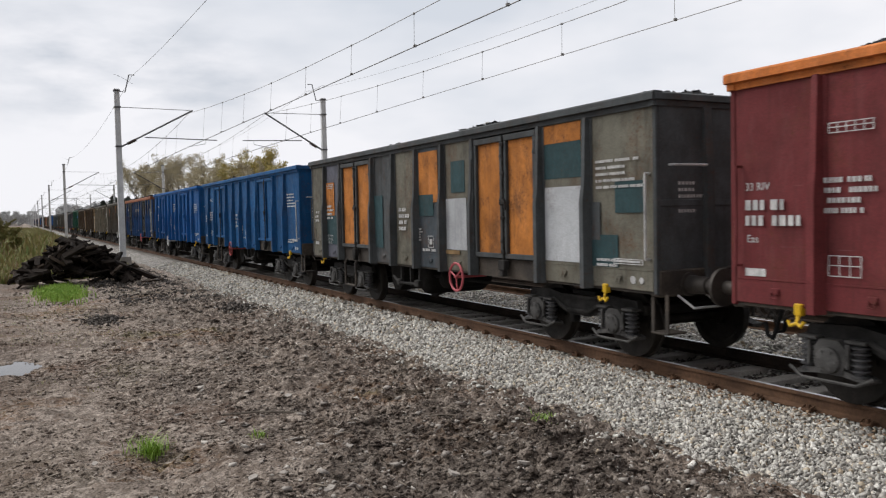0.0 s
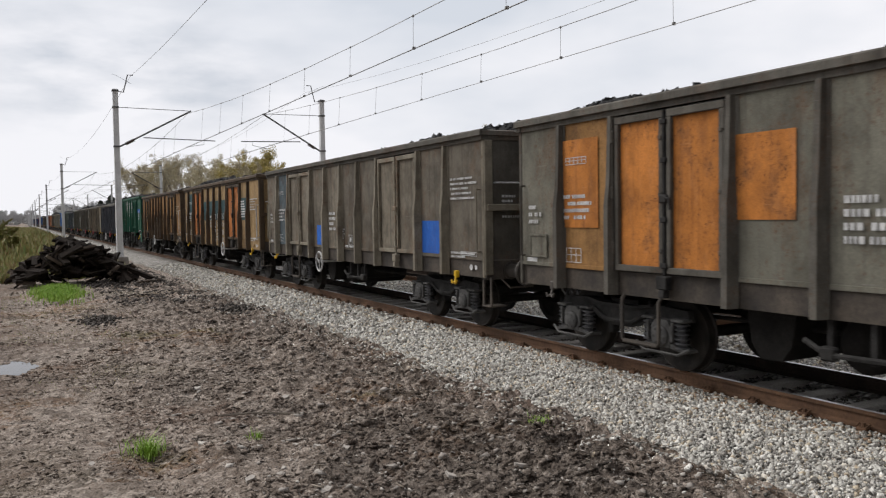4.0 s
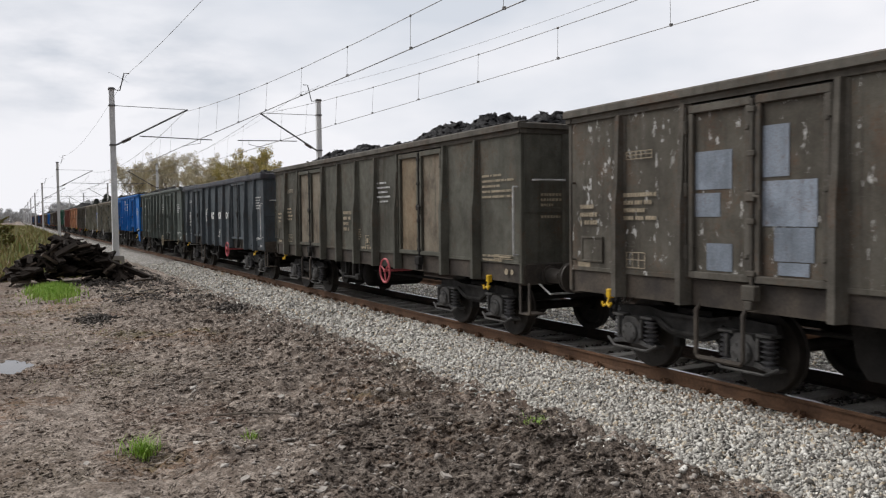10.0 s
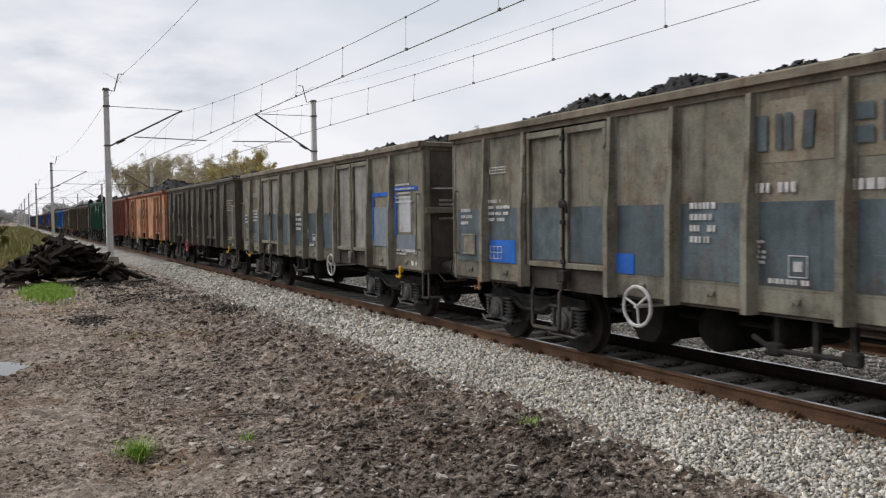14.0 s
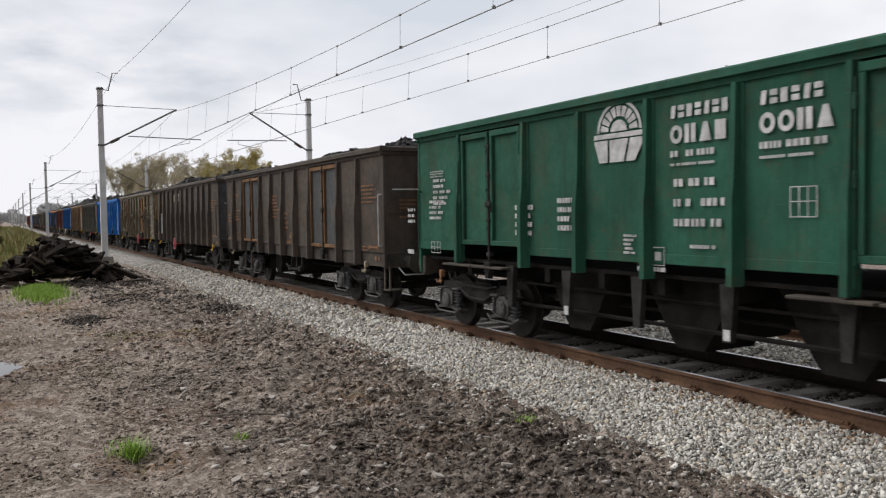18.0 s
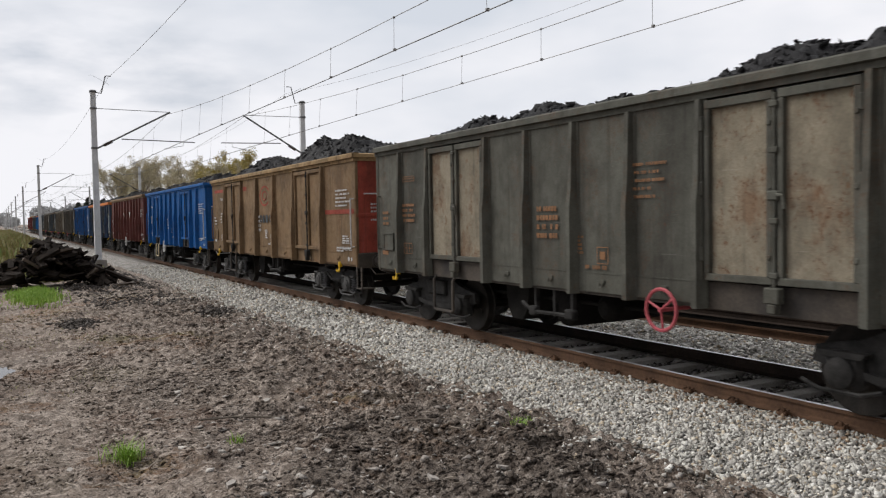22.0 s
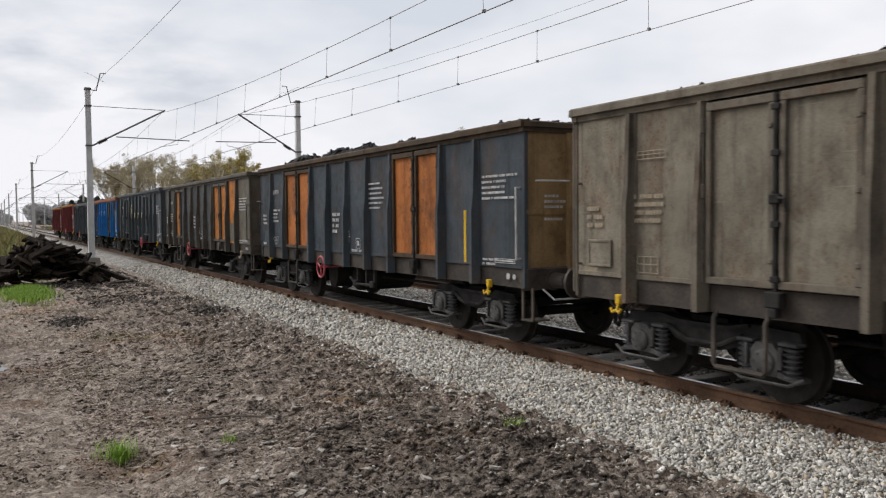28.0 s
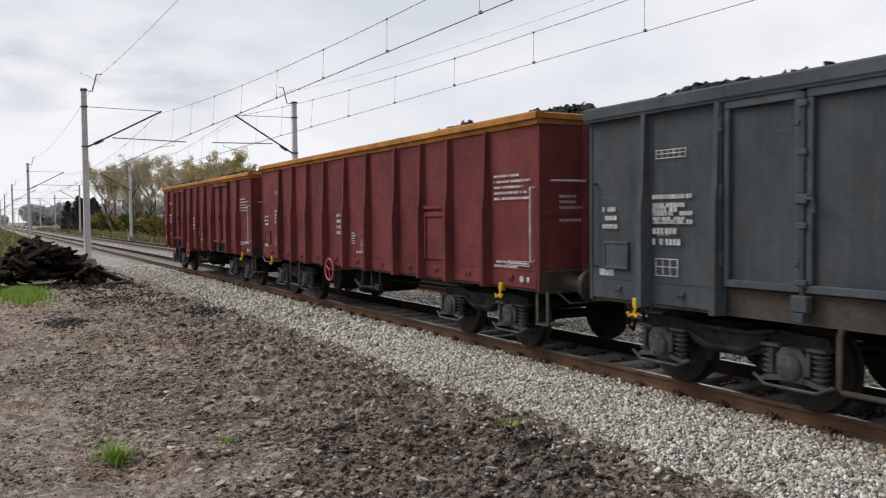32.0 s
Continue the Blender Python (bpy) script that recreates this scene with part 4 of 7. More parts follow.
def blades(name, places, high, wide, material, label, cat="grass", lean=0.5, per=1):
    """Grass: narrow bent blades of two quads each."""
    n = len(places)
    an, h = rng.uniform(0, 6.28, n), high * rng.uniform(0.5, 1.2, n)
    dx, dy = np.cos(an), np.sin(an)
    le = rng.uniform(0.1, lean, n) * h
    w = wide * rng.uniform(0.6, 1.3, n)
    v = np.zeros((n, 5, 3))
    for k, (s, ws) in enumerate(((0, -1), (0, 1), (0.55, 0.75), (0.55, -0.75))):
        v[:, k, 0] = places[:, 0] + dx * le * s * s - dy * w * ws
        v[:, k, 1] = places[:, 1] + dy * le * s * s + dx * w * ws
        v[:, k, 2] = places[:, 2] + h * s
    v[:, 4, 0], v[:, 4, 1], v[:, 4, 2] = places[:, 0] + dx * le, places[:, 1] + dy * le, places[:, 2] + h * 0.95
    f = np.array([(0, 1, 2), (0, 2, 3), (3, 2, 4)])
    ob = part(name, array_mesh(name, v.reshape(-1, 3), (f[None] + 5 * np.arange(n)[:, None, None]).reshape(-1, 3)), material, None)
    return tagged(ob, label, cat, kind="stuff")


def tuft(x, y, n, r, high, label):
    p = np.stack([x + rng.normal(0, r, n), y + rng.normal(0, r, n), np.zeros(n)], 1)
    p[:, 2] = ground_height(p[:, 0], p[:, 1]) - 0.01
    blades("grass_tuft", p, high, 0.004, M["grass"], label, lean=1.3)


tuft(1.09, 8.55, 260, 0.075, 0.19, "fresh green grass tuft alone on the dirt")
tuft(4.9, 7.2, 150, 0.085, 0.07, "low green weeds beside the ballast")
tuft(2.16, 8.4, 60, 0.05, 0.09, "sparse yellow-green grass sprig on the dirt")
p = np.stack([1.02 + rng.normal(0, 0.29, 6500), 28.9 + rng.normal(0, 1.3, 6500), np.zeros(6500)], 1)
p[:, 2] = ground_height(p[:, 0], p[:, 1]) - 0.01
blades("grass_patch", p, 0.16, 0.014, M["grass"], "bright green grass patch before the wood heap")
p = np.stack([rng.uniform(-1.2, 2.4, 2600), 12 + 16 * rng.random(2600), np.zeros(2600)], 1)
keep = waves(p[:, 0], p[:, 1], 31, 4.0) > 0.12
p = p[keep]
p[:, 2] = ground_height(p[:, 0], p[:, 1]) - 0.01
blades("withered_grass", p, 0.05, 0.006, M["dry_grass"], "thin withered grass flat on the dirt", lean=1.5)
n = 60000
p = np.stack([3.9 - 26 * rng.random(n) ** 1.7, 35.5 + 110 * rng.random(n) ** 1.7, np.zeros(n)], 1)
p[:, 2] = ground_height(p[:, 0], p[:, 1]) - 0.02
q_ = np.stack([4.1 - 46 * rng.random(34000) ** 1.3, 58 + 230 * rng.random(34000) ** 1.3, np.zeros(34000)], 1)
q_[:, 2] = ground_height(q_[:, 0], q_[:, 1]) - 0.02
blades("tall_weeds", q_, 0.85, 0.07, M["dry_grass"], "tall yellow-green weeds along the railway")
blades("dry_meadow", p, 0.42, 0.035, M["dry_grass"], "yellow-green autumn meadow with russet weeds beyond the heap")
n = 22000
p = np.stack([16.3 + 10 * rng.random(n) ** 1.4, 60 + 260 * rng.random(n) ** 1.5, np.zeros(n) - 0.5], 1)
blades("dry_verge", p, 0.75, 0.08, M["dry_grass"], "yellowed weeds and brambles behind the second track")

# ---- trees and woods ----


def leaf_cloud(centres, radii, per, size):
    """Small leaf quads spread through uneven clumps: vertices and faces."""
    c = np.repeat(centres, per, 0)
    r = np.repeat(radii, per)
    d = rng.normal(size=(len(c), 3))
    d /= np.linalg.norm(d, axis=1)[:, None]
    p = c + d * (r * rng.random(len(c)) ** 0.45)[:, None] * np.array([1, 1, 0.8])
    R = turns(len(c))
    q = np.array([(-0.5, -1, 0), (0.5, -1, 0), (0.5, 1, 0.15), (-0.5, 1, 0.15)])
    v = np.einsum("nij,kj->nki", R, q) * (size * rng.uniform(0.6, 1.3, len(c)))[:, None, None] + p[:, None]
    f = np.arange(4)[None] + 4 * np.arange(len(c))[:, None]
    return v.reshape(-1, 3), f


def tree(x, y, h, spread, material, label, per=34, size=0.10, z=-0.5, density=1.0, seed=0, kind_="tree"):
    """A tapered trunk with forking limbs and a broken crown of leaf clumps."""
    r = random.Random(seed)
    t = thing(kind_, pose(x, y, z), label, kind_, kind_ + "s by the line")
    g = Geo()
    ends = []

    def limb(p, d, length, rad, depth):
        path = [p]
        for k in range(4):
            d = (d + Vector((r.uniform(-1, 1), r.uniform(-1, 1), r.uniform(-0.3, 0.7))) * 0.16).normalized()
            p = p + d * length / 4
            path.append(p)
        k = len(path)
        n = 6 if depth < 2 else 4
        for i in range(k - 1):
            a, b = rad * (1 - 0.55 * i / (k - 1)), rad * (1 - 0.55 * (i + 1) / (k - 1))
            dd = path[i + 1] - path[i]
            g.lathe([(0, a), (dd.length, b)], path[i], dd, n)
        if depth >= 2:
            ends.extend(path[1:])
        if depth < 3:
            for j in range(5 if depth == 0 else 4):
                s = path[r.randint(1 if depth else 2, 4)]
                o = Vector((r.uniform(-1, 1), r.uniform(-1, 1), r.uniform(0.25, 0.95) if depth else r.uniform(0.5, 1.3))).normalized()
                limb(s, (d * 0.55 + o).normalized(), length * r.uniform(0.48, 0.7), rad * 0.42, depth + 1)

    stems = 1 if kind_ == "tree" else 4
    for s in range(stems):
        limb(Vector((r.uniform(-1, 1) * (stems > 1), r.uniform(-1, 1) * (stems > 1), 0)), Vector((r.uniform(-0.2, 0.2), r.uniform(-0.2, 0.2), 1)), h * 0.48, 0.022 * h / stems ** 0.5, 0 if stems == 1 else 1)
    part("trunk", g, M["bark"], t, "grey trunk and bare limbs")
    e = np.array([tuple(p) for p in ends])
    e = e[rng.random(len(e)) < density]
    zmax = max(0.1, e[:, 2].max())
    e[:, 2] *= h / zmax
    e[:, 0:2] *= spread / max(0.1, np.abs(e[:, 0:2]).max())
    v, f = leaf_cloud(e, rng.uniform(0.25, 0.6, len(e)) * h / 9, per, size)
    part("crown", array_mesh("crown", v, f), material, t, "thin autumn crown of small leaves")
    return t


tr_ = random.Random(3)
for i, (x, y, h, sp, mt, dn) in enumerate(((20.5, 74, 7.6, 3.2, "thin_leaf", 0.5), (21.5, 80, 8.4, 3.6, "autumn", 0.9), (22.5, 88, 9.6, 4.0, "autumn", 0.9), (21.0, 96, 9.8, 4.0, "thin_leaf", 0.6),
                                         (23.0, 104, 10.5, 4.4, "thin_leaf", 0.65), (22.0, 113, 11.0, 4.6, "thin_leaf", 0.6), (24.0, 122, 11.8, 4.8, "thin_leaf", 0.55), (22.5, 133, 12.6, 4.5, "thin_leaf", 0.6),
                                         (25.0, 92, 10.2, 4.0, "autumn", 0.9), (26.0, 110, 11.4, 4.4, "autumn", 0.8), (24.0, 150, 12.5, 4.5, "thin_leaf", 0.6), (19.5, 68, 6.0, 2.8, "thin_leaf", 0.5), (19.6, 150, 13.0, 4.6, "thin_leaf", 0.8), (20.4, 137, 12.4, 4.4, "thin_leaf", 0.8), (22.0, 160, 12.8, 4.6, "autumn", 0.9), (38.0, 66, 10.4, 2.6, "thin_leaf", 0.7))):
    tree(x, y, h, sp, M[mt], "bushy tree with thin yellow-brown autumn leaves beyond the tracks", 52, 0.06, -0.5, dn, 10 + i)
for i, (x, y, h, sp, mt) in enumerate(((18.6, 78, 3.4, 2.2, "green_leaf"), (19.0, 86, 3.0, 2.4, "autumn"), (19.4, 94, 3.6, 2.6, "green_leaf"), (19.0, 103, 3.4, 2.6, "autumn"), (19.5, 112, 3.2, 2.8, "green_leaf"),
                                     (20.0, 124, 3.8, 3.0, "green_leaf"), (20.0, 138, 4.2, 3.2, "autumn"), (20.5, 155, 4.0, 3.4, "green_leaf"), (21.0, 175, 4.2, 3.6, "autumn"), (22.0, 200, 4.5, 4.0, "green_leaf"), (22.0, 230, 4.6, 4.5, "autumn"))):
    tree(x, y, h, sp, M[mt], "dense autumn bush behind the second track", 70, 0.10, -0.5, 1.0, 40 + i, "bush")
for i, (x, y, h, sp) in enumerate(((-2.6, 50, 0.9, 1.3), (-4.6, 56, 1.3, 1.6), (-1.6, 62, 1.0, 1.5), (-6.4, 64, 1.7, 2.0), (-3.4, 70, 1.5, 1.9), (-0.4, 74, 1.0, 1.4), (-8.0, 80, 2.3, 2.4), (-4.6, 84, 2.0, 2.2), (-1.4, 92, 1.4, 1.8), (-7.0, 98, 2.8, 2.6), (-10, 115, 3.6, 3.2), (-5.0, 118, 2.4, 2.8), (-6.0, 140, 3.2, 3.2), (-13, 150, 4.4, 3.8), (-8, 178, 4.2, 4.2), (-4.0, 165, 2.6, 3.0))):
    tree(x, y, h, sp, M["dry_grass"], "yellow-green weeds and brambles in the meadow", 60, 0.085, 0.0, 1.0, 60 + i, "bush")


def conifer(x, y, h, seed):
    r = random.Random(seed)
    t = thing("conifer", pose(x, y, -0.5), "dark green spruce beyond the tracks", "tree", "spruces")
    part("trunk", Geo().lathe([(0, 0.2), (h * 0.9, 0.03)], (0, 0, 0), (0, 0, 1), 7), M["bark"], t)
    c, rr = [], []
    for k in range(60):
        s = r.random() ** 0.8
        w = (1 - s ** 1.7) * h * 0.33
        a = r.uniform(0, 6.28)
        c.append((w * math.cos(a) * r.uniform(0.3, 1), w * math.sin(a) * r.uniform(0.3, 1), h * (0.08 + 0.9 * s)))
        rr.append(0.35 + 0.75 * (1 - s))
    v, f = leaf_cloud(np.array(c), np.array(rr), 60, 0.17)
    part("crown", array_mesh("crown", v, f), M["needle"], t)


for i, (x, y, h) in enumerate(((18.4, 196, 8.4), (20.6, 203, 8.9), (22.8, 210, 8.0), (18.0, 216, 7.4), (24.5, 222, 8.6))):
    conifer(x, y, h, 80 + i)


def woods(name, xs_, y, h, label, count, per):
    """A far belt of trees as a broken mass of foliage."""
    c = np.stack([rng.uniform(xs_[0], xs_[1], count), y + rng.uniform(-30, 30, count), np.zeros(count)], 1)
    top = h * (0.72 + 0.28 * waves(c[:, 0], c[:, 1], 71, 60.0) + 0.12 * rng.normal(size=count))
    c[:, 2] = top * rng.random(count) ** 0.6
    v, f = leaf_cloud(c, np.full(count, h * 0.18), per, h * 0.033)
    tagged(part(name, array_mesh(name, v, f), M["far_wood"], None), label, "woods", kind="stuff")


# the belts look hazy only through their pale leaf colour
woods("far_woods", (-420, 14), 620, 9, "wooded rise on the horizon, leaves tinted pale for haze", 3000, 70)
woods("far_woods", (22, 300), 560, 15, "wood far behind the tracks, leaves tinted pale for haze", 2400, 70)
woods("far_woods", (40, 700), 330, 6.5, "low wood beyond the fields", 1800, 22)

# ---- the coal train ----
PITCH, SIDE = 14.04, 1.36
# rib places, door bays and low side doors by kind of wagon, in metres from the front end
KINDS = {
    "two_doors": ((1.46, 2.565, 4.53, 5.645, 6.73, 7.82, 8.91, 10.86, 11.97), ((2.565, 4.53), (8.91, 10.86)), ()),
    "even_doors": ((1.06, 2.16, 4.22, 5.34, 6.55, 7.77, 8.88, 10.93, 12.02), ((2.16, 4.22), (8.88, 10.93)), ()),
    "end_doors": ((1.36, 3.3, 4.5, 5.67, 6.6, 7.6, 8.65, 9.8, 11.75), ((1.36, 3.3), (9.8, 11.75)), ()),
    "rear_door": ((1.39, 2.47, 3.56, 4.72, 5.74, 6.83, 7.91, 8.88, 10.9, 12.01), ((8.88, 10.9),), ()),
    "low_door": ((1.23, 2.21, 3.21, 4.26, 5.51, 6.7, 7.94, 9.13, 10.32, 11.36), (), ((2.21, 3.21),)),
    "tail_low": ((1.48, 2.63, 3.59, 4.61, 5.9, 7.04, 8.23, 9.34, 10.37, 11.4), (), ((2.63, 3.59),)),
    "rear_low": ((1.43, 2.45, 3.38, 4.48, 5.57, 6.59, 7.55, 8.73, 9.8, 10.86, 11.86), (), ((10.86, 11.86),)),
    "wide": ((2.08, 4.14, 5.82, 7.48, 9.16, 11.22), ((2.08, 4.14), (9.16, 11.22)), ()),
    "smooth": ((0.95, 2.95, 5.6, 7.57, 10.13, 12.03), ((0.95, 2.95), (5.6, 7.57), (10.13, 12.03)), ()),
    "hopper": ((1.63, 3.55, 4.85, 6.16, 7.45, 8.74, 10.63), ((1.63, 3.55), (8.74, 10.63)), ()),
}
# where the brake hand wheel sits, where it is not the usual place
WHEEL_AT = {1: 5.0, 4: 4.6, 5: 5.0, 7: 5.0, 8: 7.9, 10: 4.6, 12: 5.05, 13: 5.0, 14: 4.6, 15: 5.05, 17: 8.3, 18: 4.7, 20: 9.0, 25: 5.1, 27: 5.0, 30: 6.2, 37: 5.0, 40: 7.8}
# how far each wagon stands back from an even spacing
BACK = {0: 0.0, 2: -0.04, 4: 0.15, 5: 0.07, 7: -0.08, 9: 0.11, 10: 0.27, 13: 0.04, 14: 0.26, 15: -0.04, 16: 0.30, 17: -0.03, 18: 0.04, 22: 0.32, 23: -0.11, 26: 0.13, 30: 0.04, 31: 0.21, 38: 0.17, 39: 0.14, 40: 0.07}


def sized(kind_):
    """The rib places, bays and low doors, counted from the body's own front corner."""
    d = 0.0 if kind_ == "hopper" else 0.16
    ribs, *rest = KINDS[kind_]
    return tuple(round(o - d, 3) for o in ribs), *(tuple((round(a - d, 3), round(b - d, 3)) for a, b in r) for r in rest)


def spans_of(kind_):
    ribs, bays, low = sized(kind_)
    cuts = (0.06, *ribs, 2 * HALF - 0.06)
    return [(a, b) for a, b in zip(cuts, cuts[1:]) if (a, b) not in bays]


PANELS = spans_of("two_doors")


def rib_geo(foot=0.93):
    """A hat-shaped stiffener, shallow at the top and deep from half height down."""
    g = Geo()
    lev = ((foot, 0.14, 0.075, 0.04), (2.10, 0.14, 0.075, 0.04), (2.36, 0.105, 0.052, 0.034), (3.225 + UP, 0.075, 0.042, 0.032))
    v = []
    for z, d, wb, wf in lev:
        v += [(-SIDE + 0.002, -wb, z), (-SIDE - d, -wf, z), (-SIDE - d, wf, z), (-SIDE + 0.002, wb, z)]
    f = [(3, 2, 1, 0), (12, 13, 14, 15)]
    for k in range(3):
        f += [(4 * k + i, 4 * k + (i + 1) % 4, 4 * k + 4 + (i + 1) % 4, 4 * k + 4 + i) for i in range(4)]
    g.add(v, f)
    return g.box(-SIDE - 0.012, -SIDE - 0.001, -0.085, 0.085, foot + 0.05, 3.22 + UP)


def panel_geo(w, high_floor=False, bare=False):
    if bare:
        return Geo().box(-SIDE, -SIDE + 0.045, -w / 2, w / 2, 1.24, 3.24 + UP).box(-SIDE - 0.01, -SIDE + 0.02, -w / 2, w / 2, 1.235, 1.29, 0.004)
    if high_floor:
        return Geo().box(-SIDE, -SIDE + 0.045, -w / 2, w / 2, 1.50, 3.24 + UP).box(-SIDE - 0.008, -SIDE + 0.045, -w / 2, w / 2, 1.38, 1.50, 0.006)
    g = Geo().box(-SIDE, -SIDE + 0.045, -w / 2, w / 2, 1.24, 3.24 + UP)
    g.box(-SIDE - 0.008, -SIDE + 0.045, -w / 2, w / 2, 0.985, 1.24, 0.006).box(-SIDE - 0.028, -SIDE - 0.004, -0.05, 0.05, 1.09, 1.16, 0.008).tube([(-SIDE - 0.03, -0.03, 1.12), (-SIDE - 0.05, -0.03, 1.06), (-SIDE - 0.05, 0.03, 1.06), (-SIDE - 0.03, 0.03, 1.12)], 0.008, 5)
    g.box(-SIDE - 0.014, -SIDE - 0.006, -w / 2, w / 2, 1.235, 1.25)
    return g


def door_panel_geo(w):
    """The sunk sheet of a door leaf; high-floored wagons have shorter leaves."""
    low_ = 1.575 if UP > 0.095 else 1.335
    return Geo().box(-SIDE - 0.008, -SIDE + 0.03, -w / 2 + 0.065, w / 2 - 0.065, low_, 3.105 + max(0, UP), 0.004)


def low_door_geo(w):
    g = Geo().box(-SIDE - 0.03, -SIDE - 0.004, -w / 2 + 0.12, w / 2 - 0.12, 1.3, 2.12, 0.006)
    for a, b, c, d in ((-w / 2 + 0.08, w / 2 - 0.08, 2.16, 2.22), (-w / 2 + 0.12, -w / 2 + 0.17, 1.3, 2.1), (w / 2 - 0.17, w / 2 - 0.12, 1.3, 2.1), (-w / 2 + 0.17, w / 2 - 0.17, 2.03, 2.1)):
        g.box(-SIDE - 0.06, -SIDE - 0.02, a, b, c, d, 0.006)
    return g.rod((-SIDE - 0.07, -w / 2 + 0.14, 1.2), (-SIDE - 0.07, -w / 2 + 0.14, 2.2), 0.018, 6)


def leaf_geo(w):
    g = Geo()
    a0, z1 = (1.50 if UP > 0.095 else 1.262), 3.10 + max(0, UP)
    for a, b, c, d in ((-w / 2, w / 2, a0, a0 + 0.078), (-w / 2, w / 2, z1, z1 + 0.09), (-w / 2, -w / 2 + 0.07, a0 + 0.078, z1), (w / 2 - 0.07, w / 2, a0 + 0.078, z1)):
        g.box(-SIDE - 0.06, -SIDE - 0.006, a, b, c, d, 0.008)
    for z in (a0 + 0.25, (a0 + z1) / 2, z1 - 0.25):
        g.box(-SIDE - 0.075, -SIDE - 0.055, -w / 2 + 0.01, -w / 2 + 0.06, z, z + 0.05, 0.006)
    return g


def lock_geo():
    g = Geo().rod((-SIDE - 0.06, 0, 1.1), (-SIDE - 0.06, 0, 3.16), 0.022, 8)
    g.box(-SIDE - 0.1, -SIDE - 0.03, -0.07, 0.07, 2.1, 2.2, 0.015).tube([(-SIDE - 0.11, -0.06, 2.16), (-SIDE - 0.13, -0.15, 2.15), (-SIDE - 0.13, -0.17, 2.02)], 0.018, 6)
    for z in (1.36, 1.9, 2.6, 3.05):
        g.box(-SIDE - 0.09, -SIDE - 0.01, -0.05, 0.05, z - 0.03, z + 0.03, 0.008)
    g.box(-SIDE - 0.12, -SIDE - 0.02, -0.09, 0.09, 1.08, 1.24, 0.012).box(-SIDE - 0.12, -SIDE - 0.02, -0.05, 0.05, 0.98, 1.08, 0.012)
    return g


def hinge_geo():
    g = Geo().lathe([(0, 0.010), (0.2, 0.010), (0.21, 0.024), (0.35, 0.024), (0.36, 0.010), (0.9, 0.010), (0.91, 0.024), (1.05, 0.024), (1.06, 0.010), (1.6, 0.010), (1.61, 0.024), (1.75, 0.024), (1.76, 0.010), (1.9, 0.010)], (-SIDE - 0.07, 0, 1.27), (0, 0, 1), 7)
    return g


def end_geo():
    """The front end wall: plate, two posts and a cross beam."""
    g = Geo().box(-SIDE + 0.045, SIDE - 0.045, -HALF, -HALF + 0.045, 1.25, 3.24 + UP)
    g.box(-SIDE, SIDE, -HALF - 0.012, -HALF + 0.012, 2.02, 2.10, 0.006)
    return g


def post_geo():
    return Geo().prism([(-HALF - 0.085, 1.0), (-HALF + 0.002, 1.0), (-HALF + 0.002, 3.235 + UP), (-HALF - 0.03, 3.235 + UP), (-HALF - 0.085, 2.4)], 0, -0.06, 0.06)


def end_frame_geo():
    """Deep posts and a cross beam welded onto the end wall."""
    g = Geo().box(-SIDE + 0.02, SIDE - 0.02, -HALF - 0.10, -HALF - 0.011, 2.06, 2.17, 0.01)
    for x in (-0.52, 0.52):
        g.box(x - 0.055, x + 0.055, -HALF - 0.13, -HALF - 0.02, 1.0, 3.22 + UP, 0.01)
    for s in (-1, 1):
        g.box(*sorted((s * (SIDE - 0.14), s * (SIDE + 0.01))), -HALF - 0.06, -HALF - 0.014, 1.0, 3.22 + UP, 0.01)
    return g


def corner_geo():
    return Geo().box(-SIDE - 0.012, -SIDE + 0.06, -HALF - 0.012, -HALF + 0.06, 0.95, 3.235 + UP, 0.012)


def head_geo():
    g = Geo().box(-SIDE + 0.02, SIDE - 0.02, -HALF - 0.03, -HALF + 0.16, 0.92, 1.25, 0.02)
    g.box(-0.22, 0.22, -HALF - 0.06, -HALF - 0.028, 0.93, 1.2, 0.01)
    return g


def rim_geo(side):
    """The folded top rail: a lip over a set-back web; a broad flat slab on the even-doored wagons."""
    slab = UP < 0
    a, b = (0.075, 3.25) if slab else (0.030, 3.285)
    if side:
        return Geo().prism([(-SIDE - a, 3.222 + UP), (-SIDE - a - 0.004, b + UP), (-SIDE - 0.09, b + 0.012 + UP), (-SIDE - 0.085, 3.378 + UP), (-SIDE - 0.06, 3.40 + UP), (-SIDE + 0.07, 3.40 + UP), (-SIDE + 0.08, 3.222 + UP)], 1, -HALF - 0.035, HALF + 0.035)
    a = 0.05 if slab else 0.02
    return Geo().prism([(-HALF - a, 3.226 + UP), (-HALF - a - 0.004, b + 0.003 + UP), (-HALF - 0.06, b + 0.015 + UP), (-HALF - 0.05, 3.372 + UP), (-HALF - 0.01, 3.392 + UP), (-HALF + 0.07, 3.392 + UP), (-HALF + 0.08, 3.226 + UP)], 0, -SIDE - 0.05, SIDE + 0.05)


def sole_geo():
    return Geo().prism([(-SIDE + 0.02, 0.95), (-SIDE + 0.02, 1.245), (-SIDE + 0.12, 1.245), (-SIDE + 0.12, 1.22), (-SIDE + 0.045, 1.21), (-SIDE + 0.045, 0.985), (-SIDE + 0.12, 0.975), (-SIDE + 0.12, 0.95)], 1, -HALF, HALF)


def buffer_geo():
    return Geo().lathe([(0, 0.15), (0.03, 0.15), (0.035, 0.115), (0.33, 0.105), (0.335, 0.08), (0.54, 0.08)], (0, -HALF - 0.03, 1.06), (0, -1, 0), 16)


